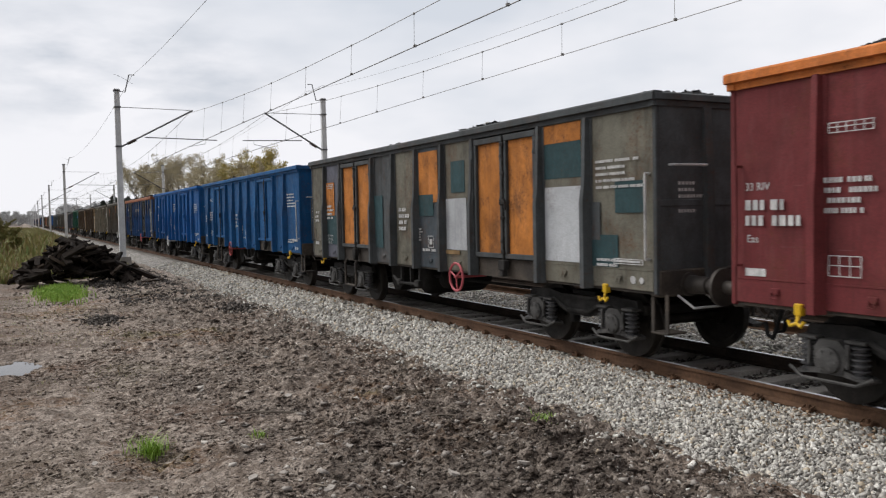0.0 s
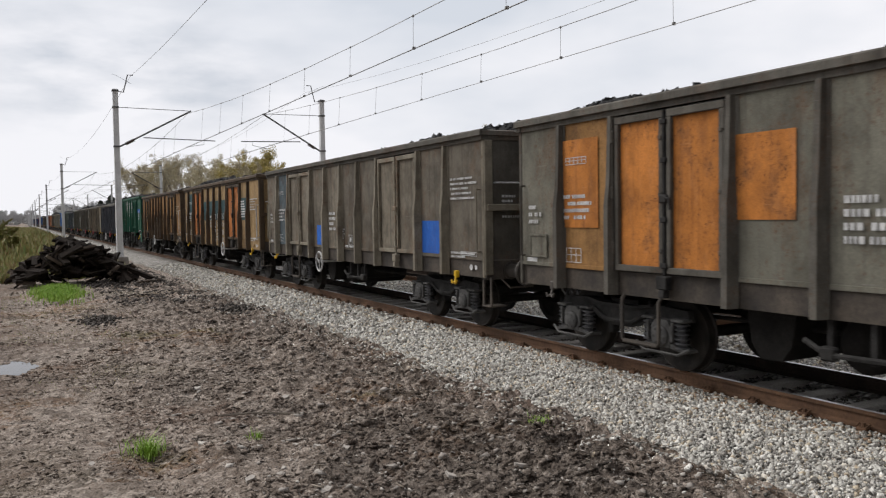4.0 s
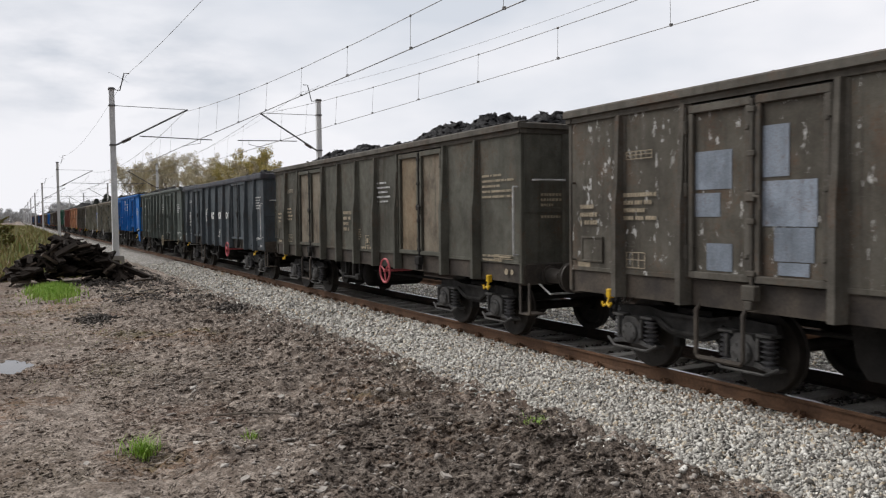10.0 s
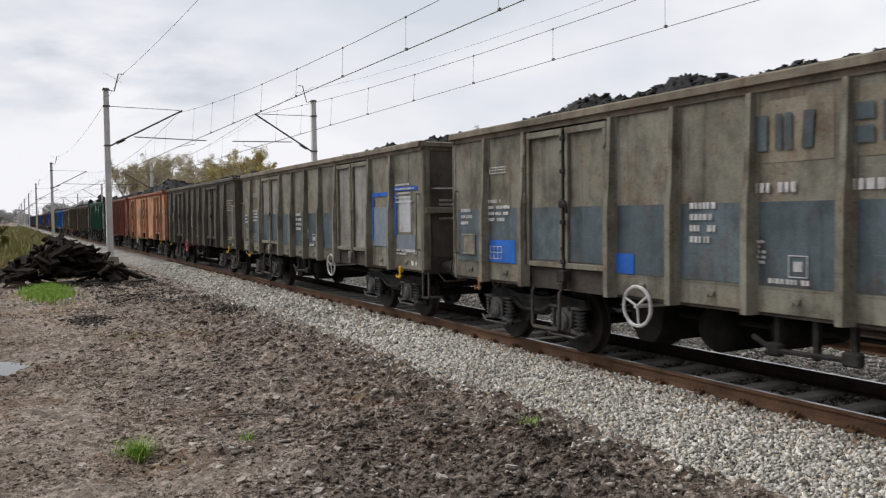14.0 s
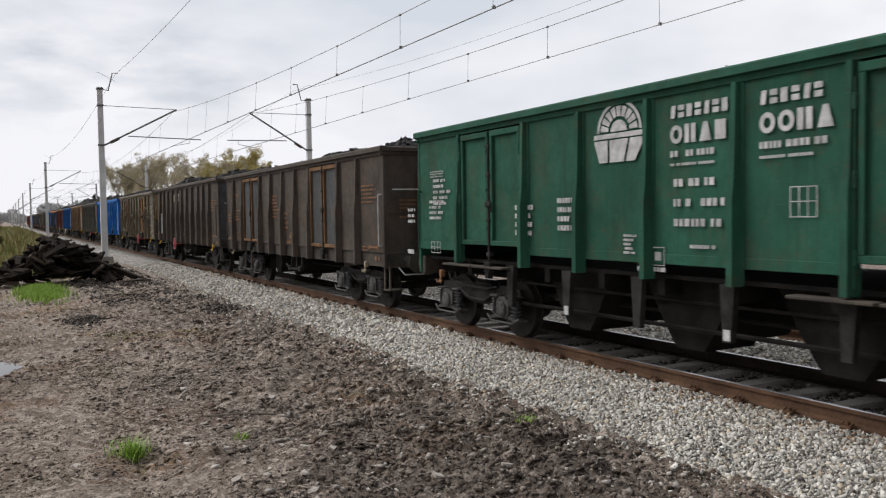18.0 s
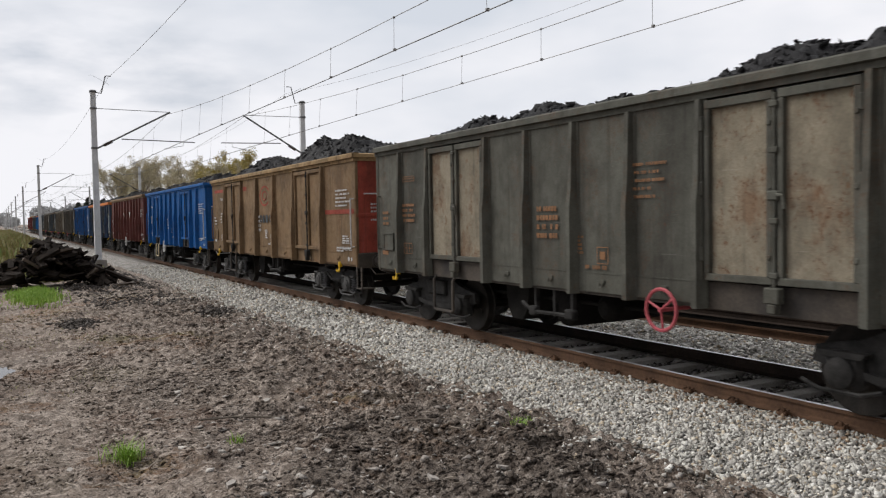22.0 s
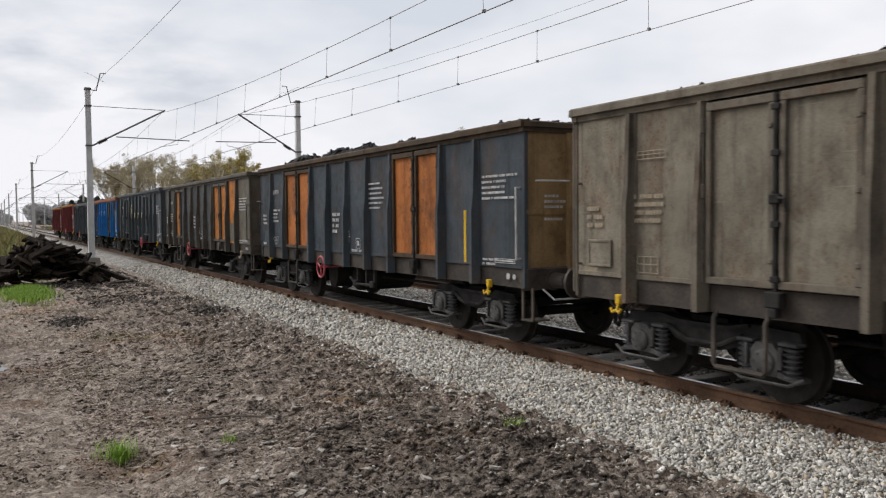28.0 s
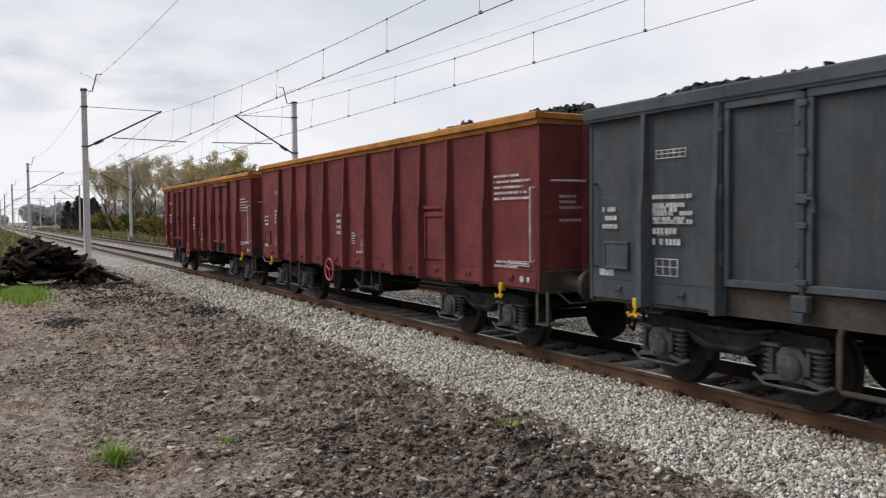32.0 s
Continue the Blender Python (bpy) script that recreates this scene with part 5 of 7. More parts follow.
def disc_geo():
    return Geo().lathe([(0, 0.08), (0.02, 0.225), (0.045, 0.23), (0.055, 0.2), (0.06, 0.05)], (0, -HALF - 0.535, 1.06), (0, -1, 0), 20)


def coupling_geo():
    g = Geo().tube([(0, -HALF - 0.05, 1.02), (0, -HALF - 0.3, 1.02), (0, -HALF - 0.42, 0.98), (0, -HALF - 0.4, 0.9), (0, -HALF - 0.3, 0.92)], 0.035, 7)
    for dx in (-0.07, 0.07):
        g.tube([(dx, -HALF - 0.25, 0.98), (dx, -HALF - 0.38, 0.7), (dx, -HALF - 0.5, 0.62), (dx, -HALF - 0.57, 0.75)], 0.02, 6)
    return g


def hose_geo():
    return Geo().tube([(0.3, -HALF - 0.05, 0.98), (0.3, -HALF - 0.2, 0.9), (0.28, -HALF - 0.32, 0.6), (0.24, -HALF - 0.42, 0.42), (0.2, -HALF - 0.53, 0.45), (0.18, -HALF - 0.58, 0.6)], 0.028, 7)


def grab_geo():
    x = -SIDE - 0.075
    return Geo().tube([(-SIDE, -HALF + 0.12, 2.42), (x, -HALF + 0.12, 2.42), (x, -HALF + 0.12, 2.36), (x, -HALF + 0.12, 1.44), (x, -HALF + 0.12, 1.38), (-SIDE, -HALF + 0.12, 1.38)], 0.017, 6)


def bar_geo():
    y = -HALF - 0.08
    return Geo().tube([(-SIDE + 0.2, -HALF, 2.52), (-SIDE + 0.2, y, 2.52), (-SIDE + 0.75, y, 2.52), (-SIDE + 0.75, -HALF, 2.52)], 0.015, 6)


def step_geo():
    """The shunter's corner step, hung from the sole bar."""
    g = Geo().box(-SIDE + 0.03, -SIDE + 0.36, -HALF - 0.12, -HALF + 0.16, 0.47, 0.495, 0.006)
    for y in (-HALF - 0.1, -HALF + 0.14):
        g.box(-SIDE + 0.05, -SIDE + 0.075, y - 0.025, y + 0.025, 0.49, 0.96)
    return g


def underbar_geo():
    return Geo().tube([(-SIDE + 0.3, -HALF - 0.03, 0.93), (-SIDE + 0.3, -HALF - 0.3, 0.80), (-SIDE + 0.75, -HALF - 0.3, 0.80), (-SIDE + 0.75, -HALF - 0.03, 0.93)], 0.015, 6)


def tow_geo():
    """A roping hook under the sole bar."""
    g = Geo().box(-SIDE - 0.045, -SIDE + 0.03, -0.045, 0.045, 0.91, 1.03, 0.012)
    g.tube([(-SIDE - 0.02, 0, 0.92), (-SIDE - 0.05, 0, 0.84), (-SIDE - 0.07, -0.06, 0.81), (-SIDE - 0.06, -0.09, 0.86)], 0.019, 7)
    g.tube([(-SIDE - 0.05, 0, 0.84), (-SIDE - 0.07, 0.06, 0.81), (-SIDE - 0.06, 0.09, 0.86)], 0.019, 7)
    return g


def ladder_geo():
    """The step frame under a door."""
    x = -SIDE - 0.02
    return Geo().tube([(x + 0.06, -0.33, 0.98), (x, -0.33, 0.9), (x, -0.33, 0.42), (x, -0.30, 0.38), (x, 0.30, 0.38), (x, 0.33, 0.42), (x, 0.33, 0.9), (x + 0.06, 0.33, 0.98)], 0.028, 6)


def hand_geo():
    """The parking brake's hand wheel, facing out."""
    x = -SIDE - 0.1
    g = Geo().tube([(x, 0.24 * math.cos(a), 0.885 + 0.24 * math.sin(a)) for a in np.linspace(0, 2 * math.pi, 20, endpoint=False)], 0.022, 6, True)
    for k in range(3):
        a = 0.4 + k * 2.094
        g.rod((x, 0, 0.885), (x, 0.24 * math.cos(a), 0.885 + 0.24 * math.sin(a)), 0.015, 6)
    return g.rod((x - 0.03, 0, 0.885), (-SIDE + 0.5, 0, 0.885), 0.025, 8)


def panel_box_geo():
    """A framed label holder low on the end panel."""
    g = Geo().box(-SIDE - 0.02, -SIDE - 0.004, -0.2, 0.2, 1.38, 1.68, 0.004)
    for a, b, c, d in ((-0.22, 0.22, 1.36, 1.39), (-0.22, 0.22, 1.67, 1.70), (-0.22, -0.19, 1.39, 1.67), (0.19, 0.22, 1.39, 1.67)):
        g.box(-SIDE - 0.032, -SIDE - 0.004, a, b, c, d, 0.004)
    return g


def gear_geo():
    """Centre sill, brake rods and cross bearers under the floor."""
    g = Geo().box(-0.32, 0.32, -HALF + 0.16, HALF - 0.16, 0.86, 1.2)
    g.box(-SIDE + 0.12, SIDE - 0.12, -HALF + 0.2, HALF - 0.2, 1.2, 1.25)
    for y in (-4.5, -2.3, -1.1, 0.0, 1.1, 2.3, 4.5):
        g.box(-SIDE + 0.12, SIDE - 0.12, y - 0.06, y + 0.06, 1.0, 1.2)
    for x in (-0.6, 0.62):
        g.rod((x, -3.6, 0.72), (x, 3.6, 0.70), 0.03, 6)
    g.rod((-1.0, -3.3, 0.92), (-1.0, 3.3, 0.92), 0.022, 6)
    return g


def tank_geo(r, l):
    return Geo().lathe([(0, r * 0.55), (0.06, r * 0.9), (0.12, r), (l - 0.12, r), (l - 0.06, r * 0.9), (l, r * 0.55)], (-l / 2, 0, 0), (1, 0, 0), 18)


def box_geo():
    return Geo().prism([(-0.34, 0.95), (0.34, 0.95), (0.26, 0.52), (0.14, 0.36), (-0.14, 0.36), (-0.26, 0.52)], 0, -0.9, 0.9)


def rigging_geo():
    g = Geo()
    for y in (-0.5, -0.1, 0.35):
        g.box(-SIDE + 0.1, -SIDE + 0.16, y - 0.03, y + 0.03, 0.55, 0.96)
    g.tube([(-SIDE + 0.05, -0.5, 0.62), (-SIDE + 0.05, 0.35, 0.60), (-SIDE + 0.05, 0.6, 0.72)], 0.03, 6)
    return g.box(-SIDE + 0.02, -SIDE + 0.12, -0.62, -0.42, 0.56, 0.70, 0.02).box(-SIDE + 0.02, -SIDE + 0.12, 0.25, 0.42, 0.54, 0.68, 0.02)


# bogies: sprung plate frame, and a heavier cast one
def frame_geo(cast):
    if cast:
        pts = [(-1.28, 0.52), (-1.25, 0.68), (-0.75, 0.78), (-0.45, 0.92), (0.45, 0.92), (0.75, 0.78), (1.25, 0.68), (1.28, 0.52), (0.72, 0.40), (0.42, 0.30), (-0.42, 0.30), (-0.72, 0.40)]
    else:
        pts = [(-1.27, 0.66), (-1.22, 0.80), (-0.62, 0.83), (-0.40, 0.77), (0.40, 0.77), (0.62, 0.83), (1.22, 0.80), (1.27, 0.66), (0.62, 0.66), (0.46, 0.56), (0.22, 0.49), (-0.22, 0.49), (-0.46, 0.56), (-0.62, 0.66)]
    g = Geo()
    for s in (-1,):
        g.prism(pts, 0, s * 1.02 - 0.045, s * 1.02 + 0.045)
        if cast:
            g.prism([(-0.95, 0.45), (-0.4, 0.36), (0.4, 0.36), (0.95, 0.45), (0.95, 0.52), (0.4, 0.44), (-0.4, 0.44), (-0.95, 0.52)], 0, s * 1.09 - 0.03, s * 1.09 + 0.03)
            g.box(s * 1.08 - 0.05, s * 1.08 + 0.05, -0.32, 0.32, 0.58, 0.86, 0.03)
        else:
            g.prism([(-0.64, 0.80), (-0.36, 0.745), (0.36, 0.745), (0.64, 0.80), (0.64, 0.835), (0.36, 0.785), (-0.36, 0.785), (-0.64, 0.835)], 0, s * 1.02 - 0.1, s * 1.02 + 0.1)
            g.tube([(s * 1.10, -0.55, 0.70), (s * 1.10, -0.25, 0.56), (s * 1.10, 0.25, 0.56), (s * 1.10, 0.55, 0.70)], 0.03, 6)
    return g


def bolster_geo():
    return Geo().prism([(-0.98, 0.70), (-0.6, 0.58), (0.6, 0.58), (0.98, 0.70), (0.98, 0.84), (-0.98, 0.84)], 1, -0.26, 0.26)


def beam_geo():
    return Geo().box(-0.97, 0.97, -0.05, 0.05, 0.60, 0.74, 0.02)


def axle_box_geo(cast):
    """Axle box casting: bearing housing with a round bolted cap; the sprung kind has wings that carry the coils and a tie bar below."""
    g = Geo()
    if cast:
        g.box(-0.09, 0.12, -0.19, 0.19, 0.30, 0.64, 0.05).lathe([(0, 0.15), (0.05, 0.15), (0.07, 0.12), (0.075, 0.03)], (-0.09, 0, 0.46), (-1, 0, 0), 14)
        g.prism([(-0.26, 0.66), (0.26, 0.66), (0.20, 0.60), (-0.20, 0.60)], 0, -0.11, 0.06)
        g.tube([(-0.10, -0.42, 0.34), (-0.12, -0.22, 0.28), (-0.12, 0.22, 0.28), (-0.10, 0.42, 0.34)], 0.022, 6)
    else:
        g.prism([(-0.13, 0.34), (0.13, 0.34), (0.17, 0.44), (0.17, 0.60), (0.10, 0.68), (-0.10, 0.68), (-0.17, 0.60), (-0.17, 0.44)], 0, -0.11, 0.12)
        g.lathe([(0, 0.135), (0.03, 0.13), (0.045, 0.11), (0.05, 0.03)], (-0.11, 0, 0.48), (-1, 0, 0), 14)
        for s_ in (-1, 1):
            g.prism([(s_ * 0.13, 0.34), (s_ * 0.40, 0.30), (s_ * 0.40, 0.335), (s_ * 0.15, 0.40)][::s_], 0, -0.10, 0.10)
            g.box(-0.10, 0.06, *sorted((s_ * 0.15, s_ * 0.37)), 0.66, 0.70, 0.01)
            g.box(-0.14, -0.10, *sorted((s_ * 0.19, s_ * 0.23)), 0.42, 0.66, 0.01)
        g.tube([(-0.09, -0.46, 0.36), (-0.12, -0.30, 0.275), (-0.12, 0.30, 0.275), (-0.09, 0.46, 0.36)], 0.018, 6)
        for a in range(6):
            t_ = a * math.pi / 3
            g.box(-0.165, -0.14, 0.095 * math.cos(t_) - 0.014, 0.095 * math.cos(t_) + 0.014, 0.48 + 0.095 * math.sin(t_) - 0.014, 0.48 + 0.095 * math.sin(t_) + 0.014)
    return g


def coil_geo():
    prof = []
    for k in range(6):
        z = 0.335 + k * 0.055
        prof += [(z, 0.058), (z + 0.010, 0.092), (z + 0.026, 0.092), (z + 0.036, 0.058)]
    return Geo().lathe(prof, (0, 0, 0), (0, 0, 1), 12)


def wheel_geo():
    g = Geo()
    prof = [(0, 0.10), (0.012, 0.13), (0.02, 0.34), (0.0, 0.39), (0.0, 0.45), (0.005, 0.455), (0.105, 0.462), (0.115, 0.485), (0.135, 0.485), (0.135, 0.40), (0.085, 0.36), (0.075, 0.15), (0.16, 0.13), (0.16, 0.09)]
    for s in (-1, 1):
        g.lathe([(h, r) for h, r in prof], (s * 0.852, 0, 0), (-s, 0, 0), 28)
        for k in range(2):
            a = k * math.pi
            g.box(*sorted((s * 0.842, s * 0.86)), 0.24 * math.cos(a) - 0.035, 0.24 * math.cos(a) + 0.035, 0.24 * math.sin(a) - 0.035, 0.24 * math.sin(a) + 0.035)
    g.rod((-0.95, 0, 0), (0.95, 0, 0), 0.075, 10)
    return g


def tread_geo():
    g = Geo()
    for s in (-1, 1):
        g.lathe([(0.02, 0.4605), (0.021, 0.4645), (0.085, 0.4655), (0.086, 0.4605)], (s * 0.852, 0, 0), (-s, 0, 0), 28)
    return g


WHEELS = []


def bogie(w, y, cast):
    bo = part("bogie", cached("bogie_bolster", bolster_geo), M["under"], w, "grimy cast-frame bogie" if cast else "grimy sprung bogie", pose(0, y, 0))
    for rz in (0, 180):
        part("side_frame", cached(("side_frame", cast), lambda: frame_geo(cast)), M["frame"], bo, "", pose(0, 0, 0, 0, 0, rz))
    part("end_beam", cached("end_beam", beam_geo), M["under"], bo, "", pose(0, math.copysign(1.24, y), 0))
    for dy in (-0.36, 0.36):
        part("brake_block", cached("brake_block", lambda: Geo().box(-0.94, -0.80, -0.05, 0.05, 0.34, 0.62, 0.02).rod((-0.88, 0, 0.58), (-0.88, 0, 0.84), 0.022, 6)), M["frame"], bo, "", pose(0, dy, 0))
    for dy in (-0.9, 0.9):
        ws = part("wheelset", cached("wheelset", wheel_geo), M["wheel"], bo, "", pose(0, dy, 0.46))
        WHEELS.append((ws, w, y + dy, dy))
        for rz in (0, 180):
            sx = -1.08 if rz == 0 else 1.08
            part("axle_box", cached(("axle_box", cast), lambda: axle_box_geo(cast)), M["frame" if cast else "axle_box"], bo, "", pose(sx, dy, 0, 0, 0, rz))
            if not cast and rz == 0:
                for k in (-0.275, 0.275):
                    part("coil_spring", cached("coil_spring", coil_geo), M["spring"], bo, "", pose(sx - math.copysign(0.02, -sx), dy + k, 0))


def bars_geo(rows, high, gap, thick=0.0028):
    """Lines of lettering as plain bars: rows of (start, length); the block hangs down from its top left."""
    g = Geo()
    z = 0.0
    for row in rows:
        for s, l in row:
            g.box(-thick, 0.0, -s - l, -s, z - high, z)
        z -= high + gap
    return g


LR = random.Random(11)


def lettering(w, mat_, o, z, wide, lines, high=0.06, gap=0.05, chunky=True, label="block of worn white lettering", y0=None):
    """A block of unreadable writing: o is the distance of its left edge from the front end."""
    rows = []
    for i in range(lines):
        row, s = [], 0.0
        end = wide * LR.uniform(0.55, 1.0)
        while s < end:
            l = min(LR.uniform(0.10, 0.30) if chunky else end, end - s)
            if chunky:
                c = s
                while c < s + l:
                    d = high * LR.uniform(0.4, 0.85)
                    if LR.random() < 0.93:
                        row.append((c, d))
                    c += d + high * 0.28
            elif l > 0.02:
                row.append((s, l))
            s += l + max(0.03, high * 0.8)
        rows.append(row or [(0.0, wide * 0.5)])
    tagged(part("lettering", bars_geo(rows, high, gap), M[mat_], w, "", pose(-SIDE - 0.0215, -w["half"] + o, z)), label, kind="stuff")


LAYER = {}


def shape(w, mat_, o, z, wide, high, name="mark", label="plain painted mark", slope=0.0, proud=0.0):
    """One painted block: left edge at o from the front, its lower edge at z."""
    g = Geo().prism([(0, 0), (-wide, slope), (-wide, high + slope), (0, high)], 0, -0.003, 0.0)
    LAYER[w.name] = LAYER.get(w.name, 0) + 1
    part(name, g, mat_ if not isinstance(mat_, str) else M[mat_], w, label, pose(-SIDE - proud - 0.0005 - 0.0011 * (LAYER[w.name] % 16), -w["half"] + o, z))


def ring(w, mat_, o, z, r):
    """A round painted emblem: an open circle with slanted strokes inside."""
    g = Geo()
    a = np.linspace(0.5, 2 * math.pi + 0.1, 26)
    for t0, t1 in zip(a, a[1:]):
        g.prism([(-r * math.cos(t0), r * math.sin(t0)), (-r * math.cos(t1), r * math.sin(t1)), (-0.84 * r * math.cos(t1), 0.84 * r * math.sin(t1)), (-0.84 * r * math.cos(t0), 0.84 * r * math.sin(t0))], 0, -0.003, 0)
    for y0, y1 in ((0.62, 0.30), (0.22, 0.34), (0.26, -0.04), (-0.20, -0.06), (-0.18, -0.46)):
        g.prism([(y0 * r, 0.55 * r), (y0 * r - 0.14 * r, 0.55 * r), (y1 * r - 0.14 * r, -0.55 * r), (y1 * r, -0.55 * r)], 0, -0.0032, 0)
    part("emblem", g, M[mat_], w, "round painted emblem", pose(-SIDE - 0.0215, -w["half"] + o, z))


FORMS = {
    "block": ((0, 0, 0.78, 0, 0, 1),),
    "slant": ((0.1, 0, 0.6, 0.14, 0.14, 1),),
    "split": ((0, 0, 0.85, 0, 0, 0.42), (0, 0.58, 0.85, 0, 0, 0.42)),
    "pair": ((0, 0, 0.36, 0, 0, 1), (0.52, 0, 0.36, 0, 0, 1)),
    "wedge": ((0, 0, 0.9, 0.3, -0.3, 1),),
    "ring": (),
}


def big_word(w, mat_, spots, z, high, label="painted company mark of plain shapes"):
    """A company's big mark as plain shapes: (left edge, width, form) each."""
    for n_, (o, wd, *form) in enumerate(spots):
        form = form[0] if form else ("block", "pair", "slant", "split")[n_ % 4]
        g = Geo()
        if form == "ring":
            a = np.linspace(0, 2 * math.pi, 20, endpoint=False)
            out = [(-wd * (0.5 - 0.5 * math.cos(t_)), high * (0.5 + 0.5 * math.sin(t_))) for t_ in a]
            inn = [(-wd * (0.5 - 0.24 * math.cos(t_)), high * (0.5 + 0.26 * math.sin(t_))) for t_ in a]
            for k in range(20):
                g.prism([out[k], out[(k + 1) % 20], inn[(k + 1) % 20], inn[k]], 0, -0.003, 0)
        for n2, (a_, z_, w_, k0, k1, h_) in enumerate(FORMS[form]):
            x0, x1, zz, hh = a_ * wd, (a_ + w_) * wd, z_ * high, h_ * high
            g.prism([(-x0, zz), (-x1, zz), (-x1 - k1 * wd, zz + hh), (-x0 - k0 * wd, zz + hh)], 0, -0.003 - 0.0002 * n2, 0)
        part("company_mark", g, mat_ if not isinstance(mat_, str) else M[mat_], w, label, pose(-SIDE - 0.0215, -w["half"] + o, z))


COALS = []


def place_of(k, t):
    """Where the front of wagon k is along the track at t seconds."""
    return travelled(t) + PITCH * (k - 1) + BACK.get(k, 0.0) + (-0.06 if k in (9, 16, 22) else 0.10)


# the train rolls past at about 60 km/h, easing off and gathering way a little
PULL = ((0, -0.06), (1, -0.05), (2, -0.045), (3, -0.10), (6, -0.14), (7, 0.02), (8, 0.19), (9, 0.13), (10, 0.0), (11, 0.29), (12, 0.21), (13, 0.28), (14, 0.22), (17, -0.12), (18, -0.18), (19, -0.32),
        (20, -0.37), (21, -0.37), (22, -0.27), (23, -0.21), (24, -0.17), (25, -0.17), (28, 0.03), (29, 0.01), (30, -0.02), (31, -0.05), (32, -0.19))


def travelled(t):
    """Where an evenly placed wagon 1 has its front along the track at t seconds."""
    return (((2.42369e-05 * t - 1.620216e-03) * t + 1.139099e-02) * t - 16.5547229) * t + 7.37007 + float(np.interp(t, *zip(*PULL)))
BARE = (4, 5, 6, 8, 12, 13, 23, 31, 34, 35, 36, 38)  # wagons whose sole bar stays uncovered


def coal_mesh(seed, amp):
    """A heap of coal: humps along the wagon, rough all over, with loose lumps on top."""
    xs_, ys_ = np.linspace(-1.30, 1.30, 44), np.linspace(-6.36, 6.36, 200)
    r = np.random.default_rng(seed)

    def height(X, Y):
        hump = 0.52 + 0.75 * waves(X * 0.4, Y, seed, 3.2) + 0.35 * waves(X * 0.5, Y, seed + 5, 1.3)
        edge = np.clip((1.31 - np.abs(X)) / 0.9, 0, 1) ** 0.7 * np.clip((6.4 - np.abs(Y)) / 1.0, 0, 1) ** 0.7
        return 3.22 + amp * np.clip(hump, 0.46, 1.2) * edge + edge * (0.07 * waves(X, Y, seed + 1, 0.5) + 0.06 * waves(X, Y, seed + 2, 0.25))

    X, Y = np.meshgrid(xs_, ys_)
    Z = height(X, Y) + r.normal(0, 0.022, X.shape)
    Z[:, 0] = Z[:, -1] = Z[0] = Z[-1] = 2.6
    i = (np.arange(199)[:, None] * 44 + np.arange(43)[None]).ravel()
    tri = np.concatenate([np.stack([i, i + 1, i + 45], 1), np.stack([i, i + 45, i + 44], 1)])
    n = 3000
    x, y = r.uniform(-1.12, 1.12, n), r.uniform(-6.25, 6.25, n)
    size = 0.020 + 0.050 * r.random(n) ** 2.0
    lumps = rocks("lumps", np.stack([x, y, height(x, y) + size * 0.1], 1), size, 0.8)
    lv = np.empty(len(lumps.vertices) * 3, dtype=np.float32)
    lumps.vertices.foreach_get("co", lv)
    lf = np.empty(len(lumps.polygons) * 3, dtype=np.int32)
    lumps.polygons.foreach_get("vertices", lf)
    v = np.concatenate([np.stack([X, Y, Z], 2).reshape(-1, 3), lv.reshape(-1, 3)])
    bpy.data.meshes.remove(lumps)
    return array_mesh("coal", v, np.concatenate([tri, lf.reshape(-1, 3) + 8800]))


COAL_SET = [coal_mesh(20 + 7 * k, a) for k, a in enumerate((0.42, 0.53, 0.63, 0.76, 0.98))]


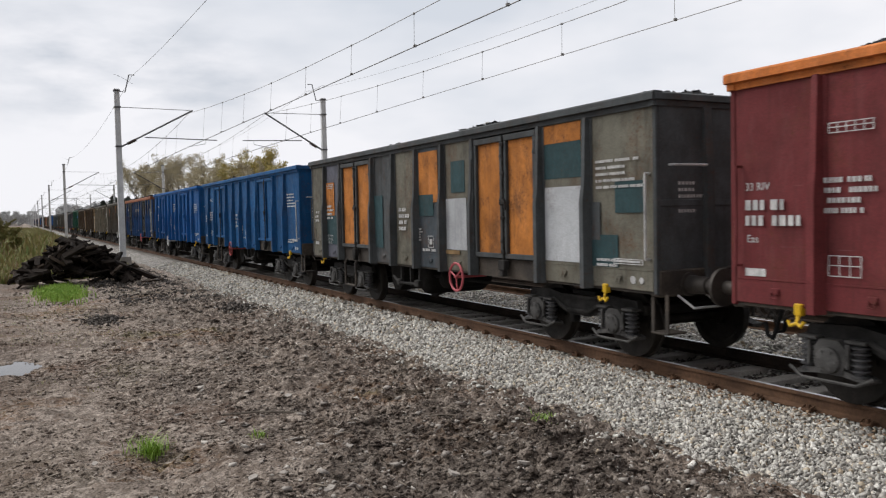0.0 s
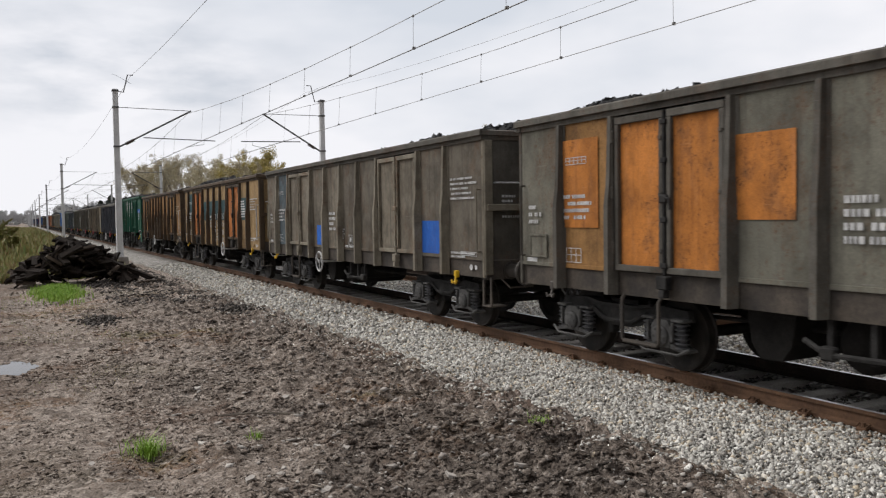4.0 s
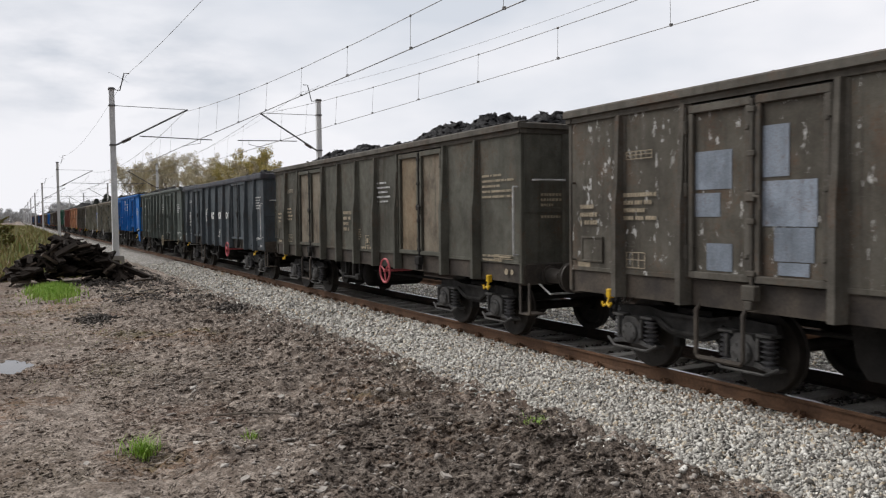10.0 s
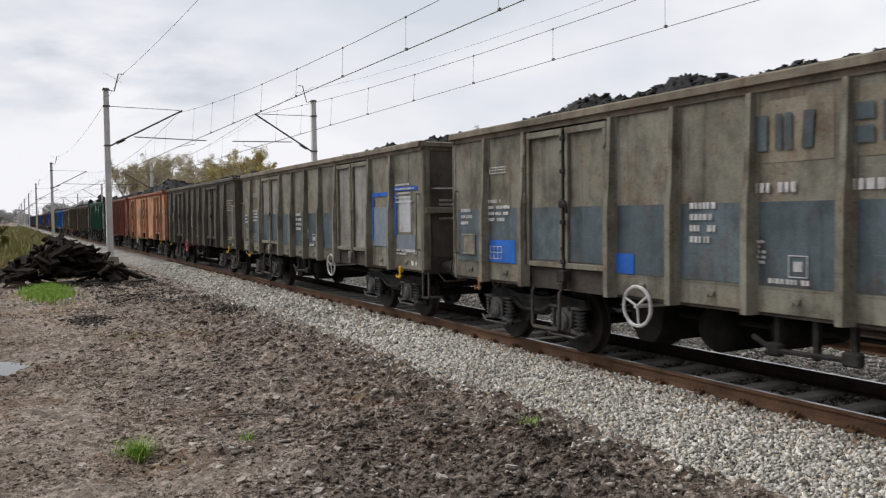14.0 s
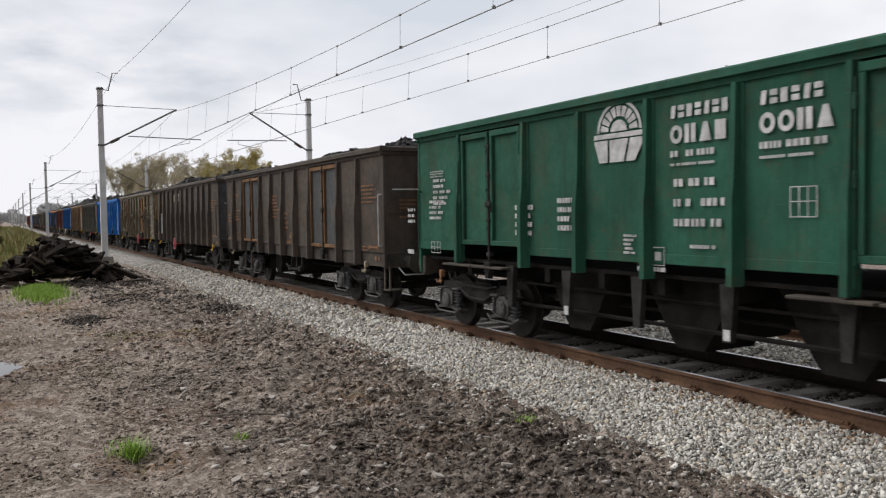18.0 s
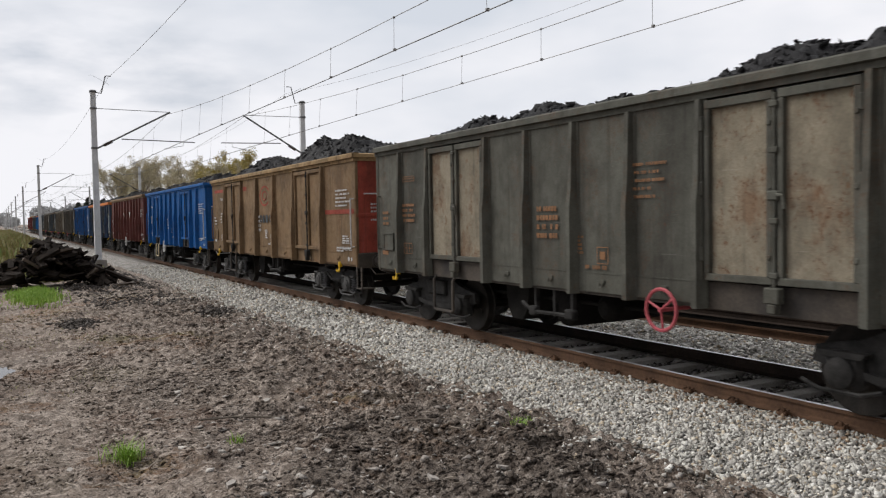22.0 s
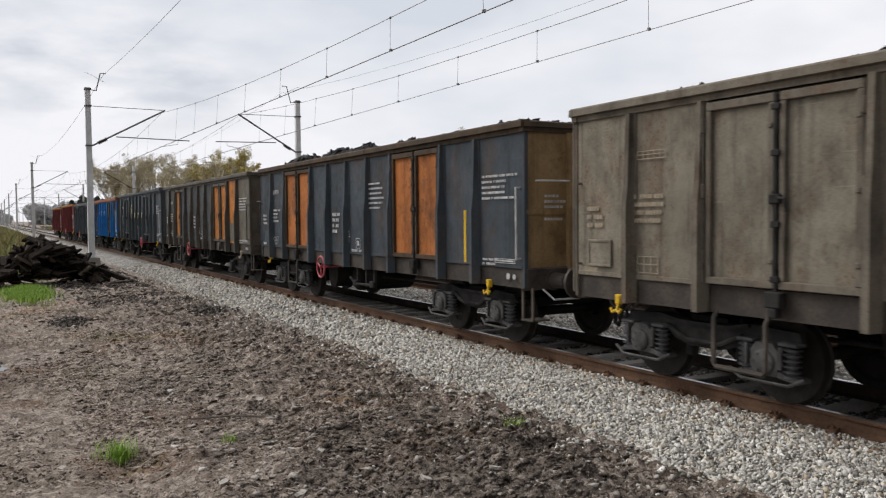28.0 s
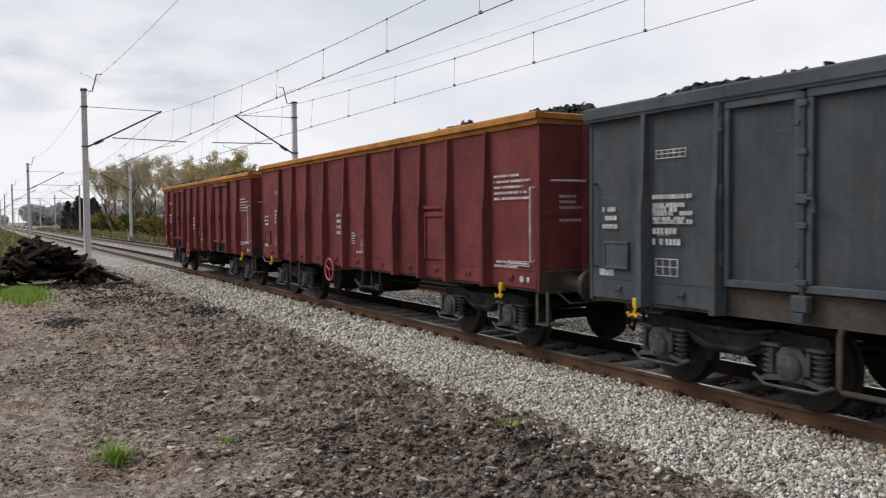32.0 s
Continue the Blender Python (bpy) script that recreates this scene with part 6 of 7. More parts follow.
def wagon(k, label, body, rim=None, ribs=None, doors=None, ends=None, coal=1, cast=False, wheel="pink", hook="yellow", hopper=False, panels=None, sole=None, frames=None, sort="two_doors"):
    """One four-axle open wagon; the front end is at -y, the side towards the camera at -x."""
    global HALF, UP
    HALF, UP = (6.10, 0.10) if hopper else (6.44, {"even_doors": -0.035, "low_door": 0.03, "rear_low": 0.03, "tail_low": 0.09}.get(sort, 0.0))
    rim, ribs, doors, ends = rim or body, ribs or body, doors or body, ends or body
    hand = WHEEL_AT.get(k, 8.1) - 0.10
    sole = sole or (body if hopper else M["sole"])
    panels = panels or {}
    frames = frames or ribs
    sort = "hopper" if hopper else sort
    ribs_at, bays, low = sized(sort)
    w = thing("coal_wagon", pose(TRACK, place_of(k, 0.0), 0), label, "freight wagon", "wagons of the coal train")
    w["place"], w["half"] = k, HALF
    flip = pose(0, 0, 0, 0, 0, 180)
    for turn in (Matrix(), flip):
        near = turn != flip
        for i, (o0, o1) in enumerate(spans_of(sort)):
            part("side_panel", cached(("side_panel", round(o1 - o0, 2), hopper, k in BARE), lambda: panel_geo(o1 - o0, hopper, k in BARE)), panels.get(i, body) if near else body, w, "", turn @ pose(0, -HALF + (o0 + o1) / 2, 0))
        for o in ribs_at:
            part("side_rib", cached(("side_rib", hopper), lambda: rib_geo(1.20 if hopper else 0.95)), ribs, w, "", turn @ pose(0, -HALF + o, 0))
        for o0, o1 in low if near else ():
            part("side_door", cached(("side_door", round(o1 - o0, 2)), lambda: low_door_geo(o1 - o0)), body if isinstance(doors, (tuple, list)) else doors, w, "low side door", turn @ pose(0, -HALF + (o0 + o1) / 2, 0))
        for b0, b1 in bays:
            mid, lw = (b0 + b1) / 2, (b1 - b0) / 2 - 0.11
            for s in (-1, 1):
                d = doors if not isinstance(doors, (tuple, list)) else doors[(0 if b0 < 5 else 2) + (0 if s < 0 else 1)]
                lf = part("door_leaf", cached(("door_leaf", round(lw, 2)), lambda: leaf_geo(lw)), frames, w, "", turn @ pose(0, -HALF + mid + s * (lw / 2 + 0.03), 0))
                part("door_panel", cached(("door_panel", round(lw, 2)), lambda: door_panel_geo(lw)), d, lf)
                if near:
                    part("hinge_pin", cached("hinge_pin", hinge_geo), ribs, lf, "", pose(0, s * (lw / 2 + 0.02), 0, 0, 0, 0))
            part("door_lock", cached("door_lock", lock_geo), M["frame"] if k % 3 else ribs, w, "locking bar between the door leaves", turn @ pose(0, -HALF + mid, 0))
        if not hopper:
            part("sole_bar", cached("sole_bar", sole_geo), sole, w, "dusty steel sole bar", turn)
        part("top_rail", cached("top_rail", lambda: rim_geo(True)), rim, w, "", turn)
        en = part("end_wall", cached("end_wall", end_geo), ends, w, "", turn)
        for x in (-0.55, 0.55):
            part("end_post", cached("end_post", post_geo), ends, en, "", pose(x, 0, 0))
        if k in (6, 7, 8, 11, 17, 18, 20, 27, 34):
            part("end_frame", cached("end_frame", end_frame_geo), ribs if k != 17 else ends, en, "deep posts and beam of the end wall")
        part("end_rail", cached("end_rail", lambda: rim_geo(False)), rim, w, "", turn)
        part("headstock", cached("headstock", head_geo), M["sole"], w, "", turn)
        for sx in (-1, 1):
            part("corner_post", cached("corner_post", corner_geo), ribs, w, "", turn if sx < 0 else turn @ Matrix.Translation((2 * SIDE - 0.048, 0, 0)))
            bf = part("buffer", cached("buffer", buffer_geo), M["buffer"], w, "", turn @ pose(sx * 0.875, 0, 0))
            part("buffer_head", cached("buffer_head", disc_geo), M["buffer"], bf)
        part("coupling", cached("coupling", coupling_geo), M["buffer"], w, "screw coupling", turn)
        part("brake_hose", cached("brake_hose", hose_geo), M["black_rubber"], w, "black rubber brake hose", turn)
        part("grab_rail", cached("grab_rail", grab_geo), M["letter"] if k % 3 else ribs, w, "", turn)
        part("grab_rail", cached("grab_rail", grab_geo), ribs, w, "", turn @ pose(0, 2 * HALF - 0.24, 0))
        part("end_bar", cached("end_bar", bar_geo), M["letter"], w, "", turn)
        part("corner_step", cached("corner_step", step_geo), M["sole"], w, "", turn)
        part("under_bar", cached("under_bar", underbar_geo), M["letter"] if k % 2 else M["sole"], w, "", turn)
        for o in (0.95, 2 * HALF - 0.85):
            part("roping_hook", cached("roping_hook", tow_geo), M[hook], w, "hooked roping bracket", turn @ pose(0, -HALF + o, 0))
        if hopper:
            chute(w, turn, body)
        else:
            part("step_frame", cached("step_frame", ladder_geo), M["gold" if k == 29 else "letter" if k == 10 else "sole"], w, "", turn @ pose(0, -HALF + (9.05 if sort == "even_doors" else 10.2), 0))
            if not (near and k in (23, 28, 38)):
                part("hand_wheel", cached("hand_wheel", hand_geo), M[wheel], w, "brake hand wheel with three spokes", turn @ pose(0, -HALF + hand, 0))
            part("rigging", cached("rigging", rigging_geo), M["frame"], w, "", turn @ pose(0, -HALF + (6.0 if hand > 6 else 7.3), 0))
            if not near:
                continue
            if k == 0:
                continue
            part("label_box", cached("label_box", panel_box_geo), body, w, "", turn @ pose(0, HALF - 0.5, 0))
    part("floor_frame", cached("floor_frame", gear_geo), M["under"], w, "grimy floor frame and brake rods")
    if not hopper:
        part("air_tank", cached(("air_tank", 1), lambda: tank_geo(0.30, 1.5)), M["under"], w, "", pose(0, 1.25, 0.62))
        part("air_tank", cached(("air_tank", 2), lambda: tank_geo(0.19, 1.1)), M["under"], w, "", pose(-0.3, 0.2, 0.70))
        part("brake_box", cached("brake_box", box_geo), M["under"], w, "", pose(0, 2.2, 0))
    for y in (-4.5, 4.5):
        bogie(w, y, cast)
    c = tagged(part("coal_load", COAL_SET[coal], M["coal"], None, "", pose(TRACK, w.location.y, 0, 0, 0, 180 if k % 2 else 0)), "heaped black coal filling the open wagon", "coal load", "coal loads", "stuff")
    COALS.append((c, k, HALF, UP))
    return w


def chute_geo():
    return Geo().prism([(0, 1.2), (1.5, 1.2), (1.15, 0.62), (0.95, 0.34), (0.5, 0.34), (0.32, 0.62)], 0, -0.95, -0.12)


def strut_geo():
    return Geo().prism([(-0.10, 1.2), (0.10, 1.2), (0.06, 0.58), (-0.05, 0.58)], 0, -SIDE + 0.0, -SIDE + 0.08)


def gusset_geo():
    return Geo().prism([(-HALF, 1.2), (-HALF + 0.95, 1.2), (-HALF + 0.4, 0.66), (-HALF, 0.6)], 0, -SIDE, -SIDE + 0.03)


def footboard_geo():
    return Geo().box(-SIDE - 0.16, -SIDE + 0.02, -0.45, 0.45, 1.14, 1.175, 0.008)


def chute(w, turn, body):
    """Discharge chutes, brackets and footboards of the high-floored wagons."""
    for y in (-2.9, -0.9, 1.2):
        part("chute", cached("chute", chute_geo), M["under"], w, "dark sheet-steel discharge chute", turn @ pose(0, y, 0))
    part("brake_rod", cached("brake_rod", lambda: Geo().rod((-1.05, -3.2, 0.62), (-1.05, 3.2, 0.60), 0.03, 6)), M["under"], w, "", turn)
    for o in (3.6, 5.0, 6.4, 7.8, 9.2):
        br = part("bracket", cached("bracket", strut_geo), M["frame"], w, "", turn @ pose(0, -HALF + o, 0))
        if o in (5.0, 7.8):
            part("plate", cached("bracket_plate", lambda: Geo().box(-SIDE - 0.006, -SIDE, -0.045, 0.045, 0.6, 0.72)), M["letter"], br, "white plate")
    for o in (2.75, 3.7, 9.65, 10.6):
        part("footboard", cached("footboard", footboard_geo), M["sole"], w, "", turn @ pose(0, -HALF + o, 0))
    part("gusset", cached("gusset", gusset_geo), body, w, "", turn)


K = 1.36  # the side walls see about half of the sky


def livery(name, r, g, b_, dirt=0.5, rust=0.3, **kw):
    return paint(name, lin(r, g, b_, K), dirt, rust, **kw)


P = {
    "dun": livery("dun_paint", 121, 109, 91, 0.6, 0.35),
    "maroon": livery("maroon_paint", 105, 49, 51, 0.4, 0.2), "dull_red": livery("dull_red_paint", 112, 68, 60, 0.3, 0.25), "darkred": livery("dark_maroon_paint", 90, 51, 48, 0.45, 0.3),
    "orange_rim": livery("orange_paint", 196, 116, 60, 0.45, 0.5), "rust_rim": livery("rusty_rim", 136, 84, 60, 0.4, 0.8), "blue": livery("blue_paint", 18, 80, 138, 0.3, 0.08), "navy": livery("dull_blue_paint", 20, 76, 122, 0.4, 0.1),
    "bright": livery("bright_blue_paint", 22, 94, 162, 0.22, 0.06), "dusty_blue": livery("dusty_blue_paint", 36, 84, 136, 0.6, 0.25), "sky": livery("azure_paint", 22, 100, 162, 0.4, 0.2),
    "patch_grey": livery("drab_grey_paint", 104, 102, 92, 0.55, 0.4), "teal": livery("dark_teal_patch", 48, 72, 76, 0.3, 0.1), "door_orange": livery("orange_door_paint", 176, 112, 54, 0.6, 0.9), "pale_patch": livery("pale_grey_patch", 168, 171, 174, 0.25, 0.1),
    "slate": livery("slate_patch", 88, 90, 100, 0.3, 0.1), "tan": livery("tan_paint", 142, 118, 84, 0.55, 0.4), "ochre": livery("ochre_paint", 134, 100, 61, 0.6, 0.4), "ochre_rib": livery("sooty_ochre_paint", 74, 63, 51, 0.7, 0.4),
    "green": livery("green_paint", 36, 82, 66, 0.35, 0.15), "char": livery("charcoal_paint", 70, 73, 80, 0.4, 0.15), "graphite": livery("graphite_paint", 69, 76, 81, 0.35, 0.12), "drab": livery("drab_brown_grey_paint", 112, 105, 93, 0.65, 0.3),
    "soot": livery("sooty_brown_grey_paint", 84, 81, 75, 0.6, 0.25), "soot_flake": livery("flaking_brown_grey_paint", 82, 79, 72, 0.55, 0.3, flake=(0.52, 0.52, 0.5)), "pale_door": livery("pale_grey_door_paint", 138, 137, 132, 0.55, 0.4),
    "olive": livery("olive_grey_paint", 82, 82, 75, 0.55, 0.2), "field": livery("field_grey_paint", 80, 87, 84, 0.4, 0.15),
    "dirty_white": livery("dirty_pale_grey_paint", 122, 120, 109, 0.75, 0.4), "band": livery("grey_blue_band_paint", 82, 94, 100, 0.6, 0.3), "scrawl": livery("blue_scrawl_paint", 40, 96, 180, 0.3, 0.1), "lightblue": livery("pale_blue_wash", 122, 131, 142, 0.4, 0.15),
    "salmon": livery("salmon_rust_paint", 176, 128, 98, 0.5, 0.9, flake=(0.42, 0.39, 0.33)), "umber": livery("umber_grey_paint", 76, 70, 64, 0.5, 0.25), "straw": livery("straw_grey_paint", 101, 94, 79, 0.65, 0.5, flake=(0.6, 0.58, 0.52)),
    "khaki": livery("khaki_paint", 116, 95, 71, 0.5, 0.35), "red_end": livery("brick_red_paint", 146, 68, 56, 0.5, 0.3), "dusk": livery("dusky_grey_paint", 100, 94, 84, 0.6, 0.4), "stone": livery("stone_grey_paint", 122, 116, 103, 0.6, 0.5),
    "ink": livery("blue_black_paint", 66, 74, 80, 0.45, 0.3), "steel_grey": livery("dark_steel_grey_paint", 72, 76, 78, 0.5, 0.18), "rib_blue": livery("blue_rib_paint", 44, 78, 124, 0.8, 0.5), "rim_ochre": livery("dirty_ochre_rim", 164, 112, 52, 0.55, 0.5), "rust_tan": livery("rusty_tan_door_paint", 120, 90, 62, 0.6, 0.9), "stone_flake": livery("flaking_stone_paint", 128, 120, 104, 0.45, 0.7, flake=(0.17, 0.10, 0.06)), "navy_rib": livery("sooty_navy_rib_paint", 52, 72, 100, 0.8, 0.4), "peel": livery("peeling_rust_orange_paint", 158, 106, 60, 0.6, 0.9, flake=(0.48, 0.46, 0.42)), "orange_glow": livery("deep_orange_paint", 160, 98, 52, 0.6, 0.9),
}


def table(w, ink, o, z, wide, high, cells):
    """A printed load table: an outlined box with a row of cells."""
    g, t_ = Geo(), 0.009
    for zz in (0, high * 0.5, high - t_):
        g.box(-0.003, 0, -wide, 0, zz, zz + t_)
    for c in range(cells + 1):
        y = -(wide - t_) * c / cells
        g.box(-0.0032, 0.0002, y - t_, y, t_ * 0.5, high - t_ * 0.5)
    part("load_table", g, M[ink], w, "outlined load table", pose(-SIDE - 0.0205, -w["half"] + o, z))


def usual(w, ink="letter", number=7.42, front=True, rear=True):
    """Data blocks that every wagon carries: end panel, number panel, load table, foot marks."""
    if front:
        lettering(w, ink, 1.12, 2.64, 0.95, 5, 0.036, 0.048)
    lettering(w, ink, number, 2.12, 0.5, 4, 0.07, 0.055)
    if rear:
        lettering(w, ink, 12.62, 2.12, 0.34, 3, 0.055, 0.05)
    lettering(w, ink, 11.75, 2.25, 0.62, 4, 0.05, 0.045)
    shape(w, ink, 12.7, 1.27, 0.26, 0.08)
    lettering(w, ink, 6.6, 1.72, 0.24, 5, 0.03, 0.022)
    lettering(w, ink, 1.12, 1.36, 0.6, 2, 0.035, 0.03)
    lettering(w, ink, 6.35, 1.34, 0.55, 1, 0.05, 0.03)
    g = Geo()
    for z in (2.30, 2.22, 2.14, 1.96):
        x = 0.35
        while x < LR.uniform(0.55, 0.78):
            d = LR.uniform(0.02, 0.05)
            g.box(-SIDE + x, -SIDE + x + d, -w["half"] - 0.004, -w["half"] - 0.001, z - 0.02, z + 0.02)
            x += d + 0.018
    tagged(part("lettering", g, M[ink], w), "small data lines on the end wall", kind="stuff")
    table(w, ink, 11.70, 2.66, 0.46, 0.10, 5)
    table(w, ink, 11.70, 1.32, 0.34, 0.20, 3)
    g = Geo()
    for o_, z_, a_, b_ in ((6.12, 1.36, 0.22, 0.22), (0.78, 1.30, 0.55, 0.07)):
        for p0, p1, q0, q1 in ((0, a_, 0, 0.01), (0, a_, b_ - 0.01, b_), (0, 0.01, 0.01, b_ - 0.01), (a_ - 0.01, a_, 0.01, b_ - 0.01)):
            g.box(-SIDE - 0.0205, -SIDE - 0.0165, -w["half"] + o_ - p1, -w["half"] + o_ - p0, z_ + q0, z_ + q1)
    g.box(-SIDE - 0.0205, -SIDE - 0.0165, -w["half"] + 5.96, -w["half"] + 6.06, 1.42, 1.52).box(-SIDE - 0.0205, -SIDE - 0.0165, -w["half"] + 0.28, -w["half"] + 0.73, 1.325, 1.35)
    for o_, r_ in ((0.42, 0.05), (0.26, 0.04)):
        g.prism([(-w["half"] + o_ + r_ * math.cos(a), 1.11 + r_ * math.sin(a)) for a in np.linspace(0, 2 * math.pi, 12, endpoint=False)], 0, -SIDE - 0.018, -SIDE - 0.0145)
    tagged(part("stencil_marks", g, M[ink], w), "small stencilled signs and outlined boxes", kind="stuff")



def patch(w, mat_, o, z, wide, high, slope=0.0):
    shape(w, P[mat_], o, z, wide, high, "paint_patch", "repainted patch", slope)


w = wagon(0, "maroon open coal wagon with orange top rail", P["maroon"], P["orange_rim"], coal=0)
usual(w, rear=False)
lettering(w, "letter", 12.68, 2.06, 0.85, 2, 0.105, 0.055)
lettering(w, "letter", 10.7, 2.7, 0.02, 1, 0.02, 0.05)
w = wagon(1, "patched grey and teal coal wagon with orange doors", P["patch_grey"], P["steel_grey"], P["steel_grey"], P["door_orange"], P["steel_grey"], 0, panels={3: P["ink"], 6: P["slate"], 5: P["steel_grey"]})
usual(w)
for a in (("teal", 2.46, 2.45, 1.0, 0.5), ("pale_patch", 2.46, 1.28, 1.0, 1.05), ("door_orange", 2.46, 2.95, 1.0, 0.26), ("pale_patch", 5.56, 1.35, 0.9, 0.9), ("teal", 5.2, 2.35, 0.5, 0.55), ("door_orange", 6.66, 2.2, 0.95, 0.95),
          ("teal", 6.6, 1.95, 0.7, 0.4), ("teal", 0.75, 1.95, 0.55, 0.4), ("teal", 1.3, 1.25, 0.6, 0.42), ("steel_grey", 1.35, 1.6, 0.3, 0.5), ("door_orange", 11.8, 2.0, 0.6, 0.8), ("teal", 11.85, 1.3, 0.8, 0.7), ("teal", 8.85, 1.3, 0.6, 1.1), ("tan", 5.5, 1.27, 0.6, 0.07)):
    patch(w, *a)
w = wagon(2, "dull blue open coal wagon with white data lettering", P["navy"], coal=0, wheel="red")
usual(w)
w = wagon(3, "bright blue open coal wagon with white hand wheel", P["blue"], coal=0, wheel="white", ends=P["navy"])
usual(w)
lettering(w, "letter", 6.65, 2.75, 0.7, 4, 0.05, 0.06)
w = wagon(4, "dark grey coal wagon with blue ribs and a rusty top rail", P["steel_grey"], P["rust_rim"], P["rib_blue"], P["steel_grey"], P["char"], 1, frames=P["steel_grey"], sort="even_doors")
usual(w, "letter")
big_word(w, "cream", ((7.42, 0.09), (7.42, 0.11), (7.27, 0.12), (7.12, 0.07), (7.02, 0.11), (6.88, 0.11), (6.74, 0.11), (6.39, 0.12), (6.24, 0.12), (6.09, 0.14), (5.92, 0.11), (5.79, 0.11), (5.65, 0.11), (5.53, 0.11)), 2.53, 0.18)
lettering(w, "letter", 6.18, 2.04, 0.6, 4, 0.035, 0.035)
patch(w, "scrawl", 7.68, 1.92, 0.16, 0.28)
patch(w, "pale_patch", 7.05, 1.27, 0.28, 0.20)
w = wagon(5, "rust-patched grey coal wagon with orange doors", P["patch_grey"], P["soot"], P["soot"], P["door_orange"], P["soot"], 1, panels={2: P["drab"], 6: P["ochre"]}, wheel="letter", hook="buffer")
usual(w)
for a in (("pale_patch", 2.5, 2.42, 1.05, 0.2), ("door_orange", 2.46, 1.25, 1.0, 1.15), ("door_orange", 2.46, 2.62, 1.0, 0.4), ("slate", 1.3, 1.5, 0.95, 1.0), ("pale_patch", 5.52, 1.62, 0.85, 0.95), ("door_orange", 6.66, 1.75, 0.95, 1.4),
          ("tan", 1.3, 1.27, 0.95, 0.2), ("door_orange", 8.85, 1.9, 0.9, 0.9), ("tan", 4.5, 1.28, 0.02, 0.5), ("door_orange", 11.8, 1.8, 0.8, 1.2)):
    patch(w, *a)
w = wagon(6, "worn dusky coal wagon with pale ribs and blue scrawls", P["dusk"], P["soot"], P["stone"], P["drab"], P["soot"], 2, panels={4: P["drab"], 6: P["band"]}, wheel="letter")
usual(w)
patch(w, "scrawl", 2.3, 1.3, 0.7, 0.6)
patch(w, "scrawl", 8.4, 1.3, 0.4, 0.5)
w = wagon(7, "tan coal wagon with a dark teal band and orange doors", P["tan"], P["ochre_rib"], P["ochre_rib"], P["orange_glow"], P["tan"], 2, wheel="letter")
usual(w)
for a, b_ in PANELS[2:6]:
    patch(w, "teal", b_ - 0.08, 1.95, b_ - a - 0.16, 0.75)
patch(w, "teal", 2.46, 1.95, 0.95, 0.75)
patch(w, "teal", 11.85, 2.1, 0.9, 1.0)
lettering(w, "letter", 2.4, 2.6, 0.85, 7, 0.05, 0.035, False)
lettering(w, "letter", 11.75, 2.3, 0.7, 2, 0.09, 0.05)
for o in (4.6 + 0.5, 5.3, 6.1, 6.4):
    lettering(w, "letter", o, 2.2, 0.06, 4, 0.22, 0.08, False, "white paint runs")
w = wagon(8, "ochre open coal wagon with sooty ribs", P["ochre"], P["ochre_rib"], P["ochre_rib"], P["ochre"], P["ochre_rib"], 2, True, "letter", "cream", sort="end_doors")
usual(w, "cream")
shape(w, "cream", 1.35, 2.62, 0.22, 0.28)
w = wagon(9, "green hopper-floored coal wagon with white emblem", P["green"], coal=2, hopper=True)
usual(w, "letter", 9.0)
GREEN1 = w
w = wagon(10, "charcoal coal wagon with a round white emblem", P["char"], P["soot"], coal=3, wheel="red", sort="even_doors")
usual(w, "letter", 11.75)
EURO = [w]
w = wagon(11, "brown-grey weathered coal wagon with faded orange data", P["dun"], P["soot"], P["drab"], P["dun"], P["soot"], 2, hook="yellow")
usual(w, "cream")
w = wagon(12, "sooty flaking coal wagon with grey-blue patched doors", P["soot_flake"], P["soot"], P["soot"], P["soot_flake"], P["soot_flake"], 2)
usual(w, "cream")
for o_, z_, a_, b_ in ((4.30, 2.25, 0.60, 0.42), (4.22, 1.95, 0.36, 0.26), (4.05, 1.36, 0.36, 0.30), (3.40, 2.35, 0.42, 0.52), (3.40, 1.85, 0.74, 0.46), (3.15, 1.50, 0.46, 0.34), (3.10, 1.36, 0.36, 0.13)):
    shape(w, P["lightblue"], o_ + 6.33, z_, a_, b_, "paint_patch", "grey-blue repainted patch", 0.0, 0.008)
w = wagon(13, "olive-grey coal wagon with dusty brown-grey door leaves", P["olive"], P["soot"], P["olive"], (P["drab"], P["dun"], P["drab"], P["drab"]), P["olive"], 3)
usual(w, "cream")
lettering(w, "letter", 5.5, 2.7, 0.75, 5, 0.036, 0.06)
w = wagon(14, "graphite coal wagon with a round white emblem", P["graphite"], P["char"], coal=2, wheel="pink", sort="even_doors")
usual(w, "letter", 11.75)
EURO.append(w)
w = wagon(15, "field-grey open coal wagon with white data lettering", P["field"], P["field"], coal=2, cast=True, hook="cream", wheel="cream")
usual(w)
lettering(w, "letter", 5.5, 2.75, 0.8, 6, 0.034, 0.055)
w = wagon(16, "bright blue hopper-floored coal wagon with white ship emblem", P["bright"], coal=1, hopper=True)
usual(w, "letter", 9.0)
BLUE1 = w
w = wagon(17, "pale grey coal wagon with a grey-blue lower band", P["dirty_white"], P["drab"], P["dirty_white"], P["dirty_white"], P["drab"], 3, wheel="drab" if "drab" in M else "letter", hook="orange_letter")
usual(w)
for a, b_ in PANELS[1:8]:
    patch(w, "band", b_ - 0.06, 1.26, b_ - a - 0.12, 0.85)
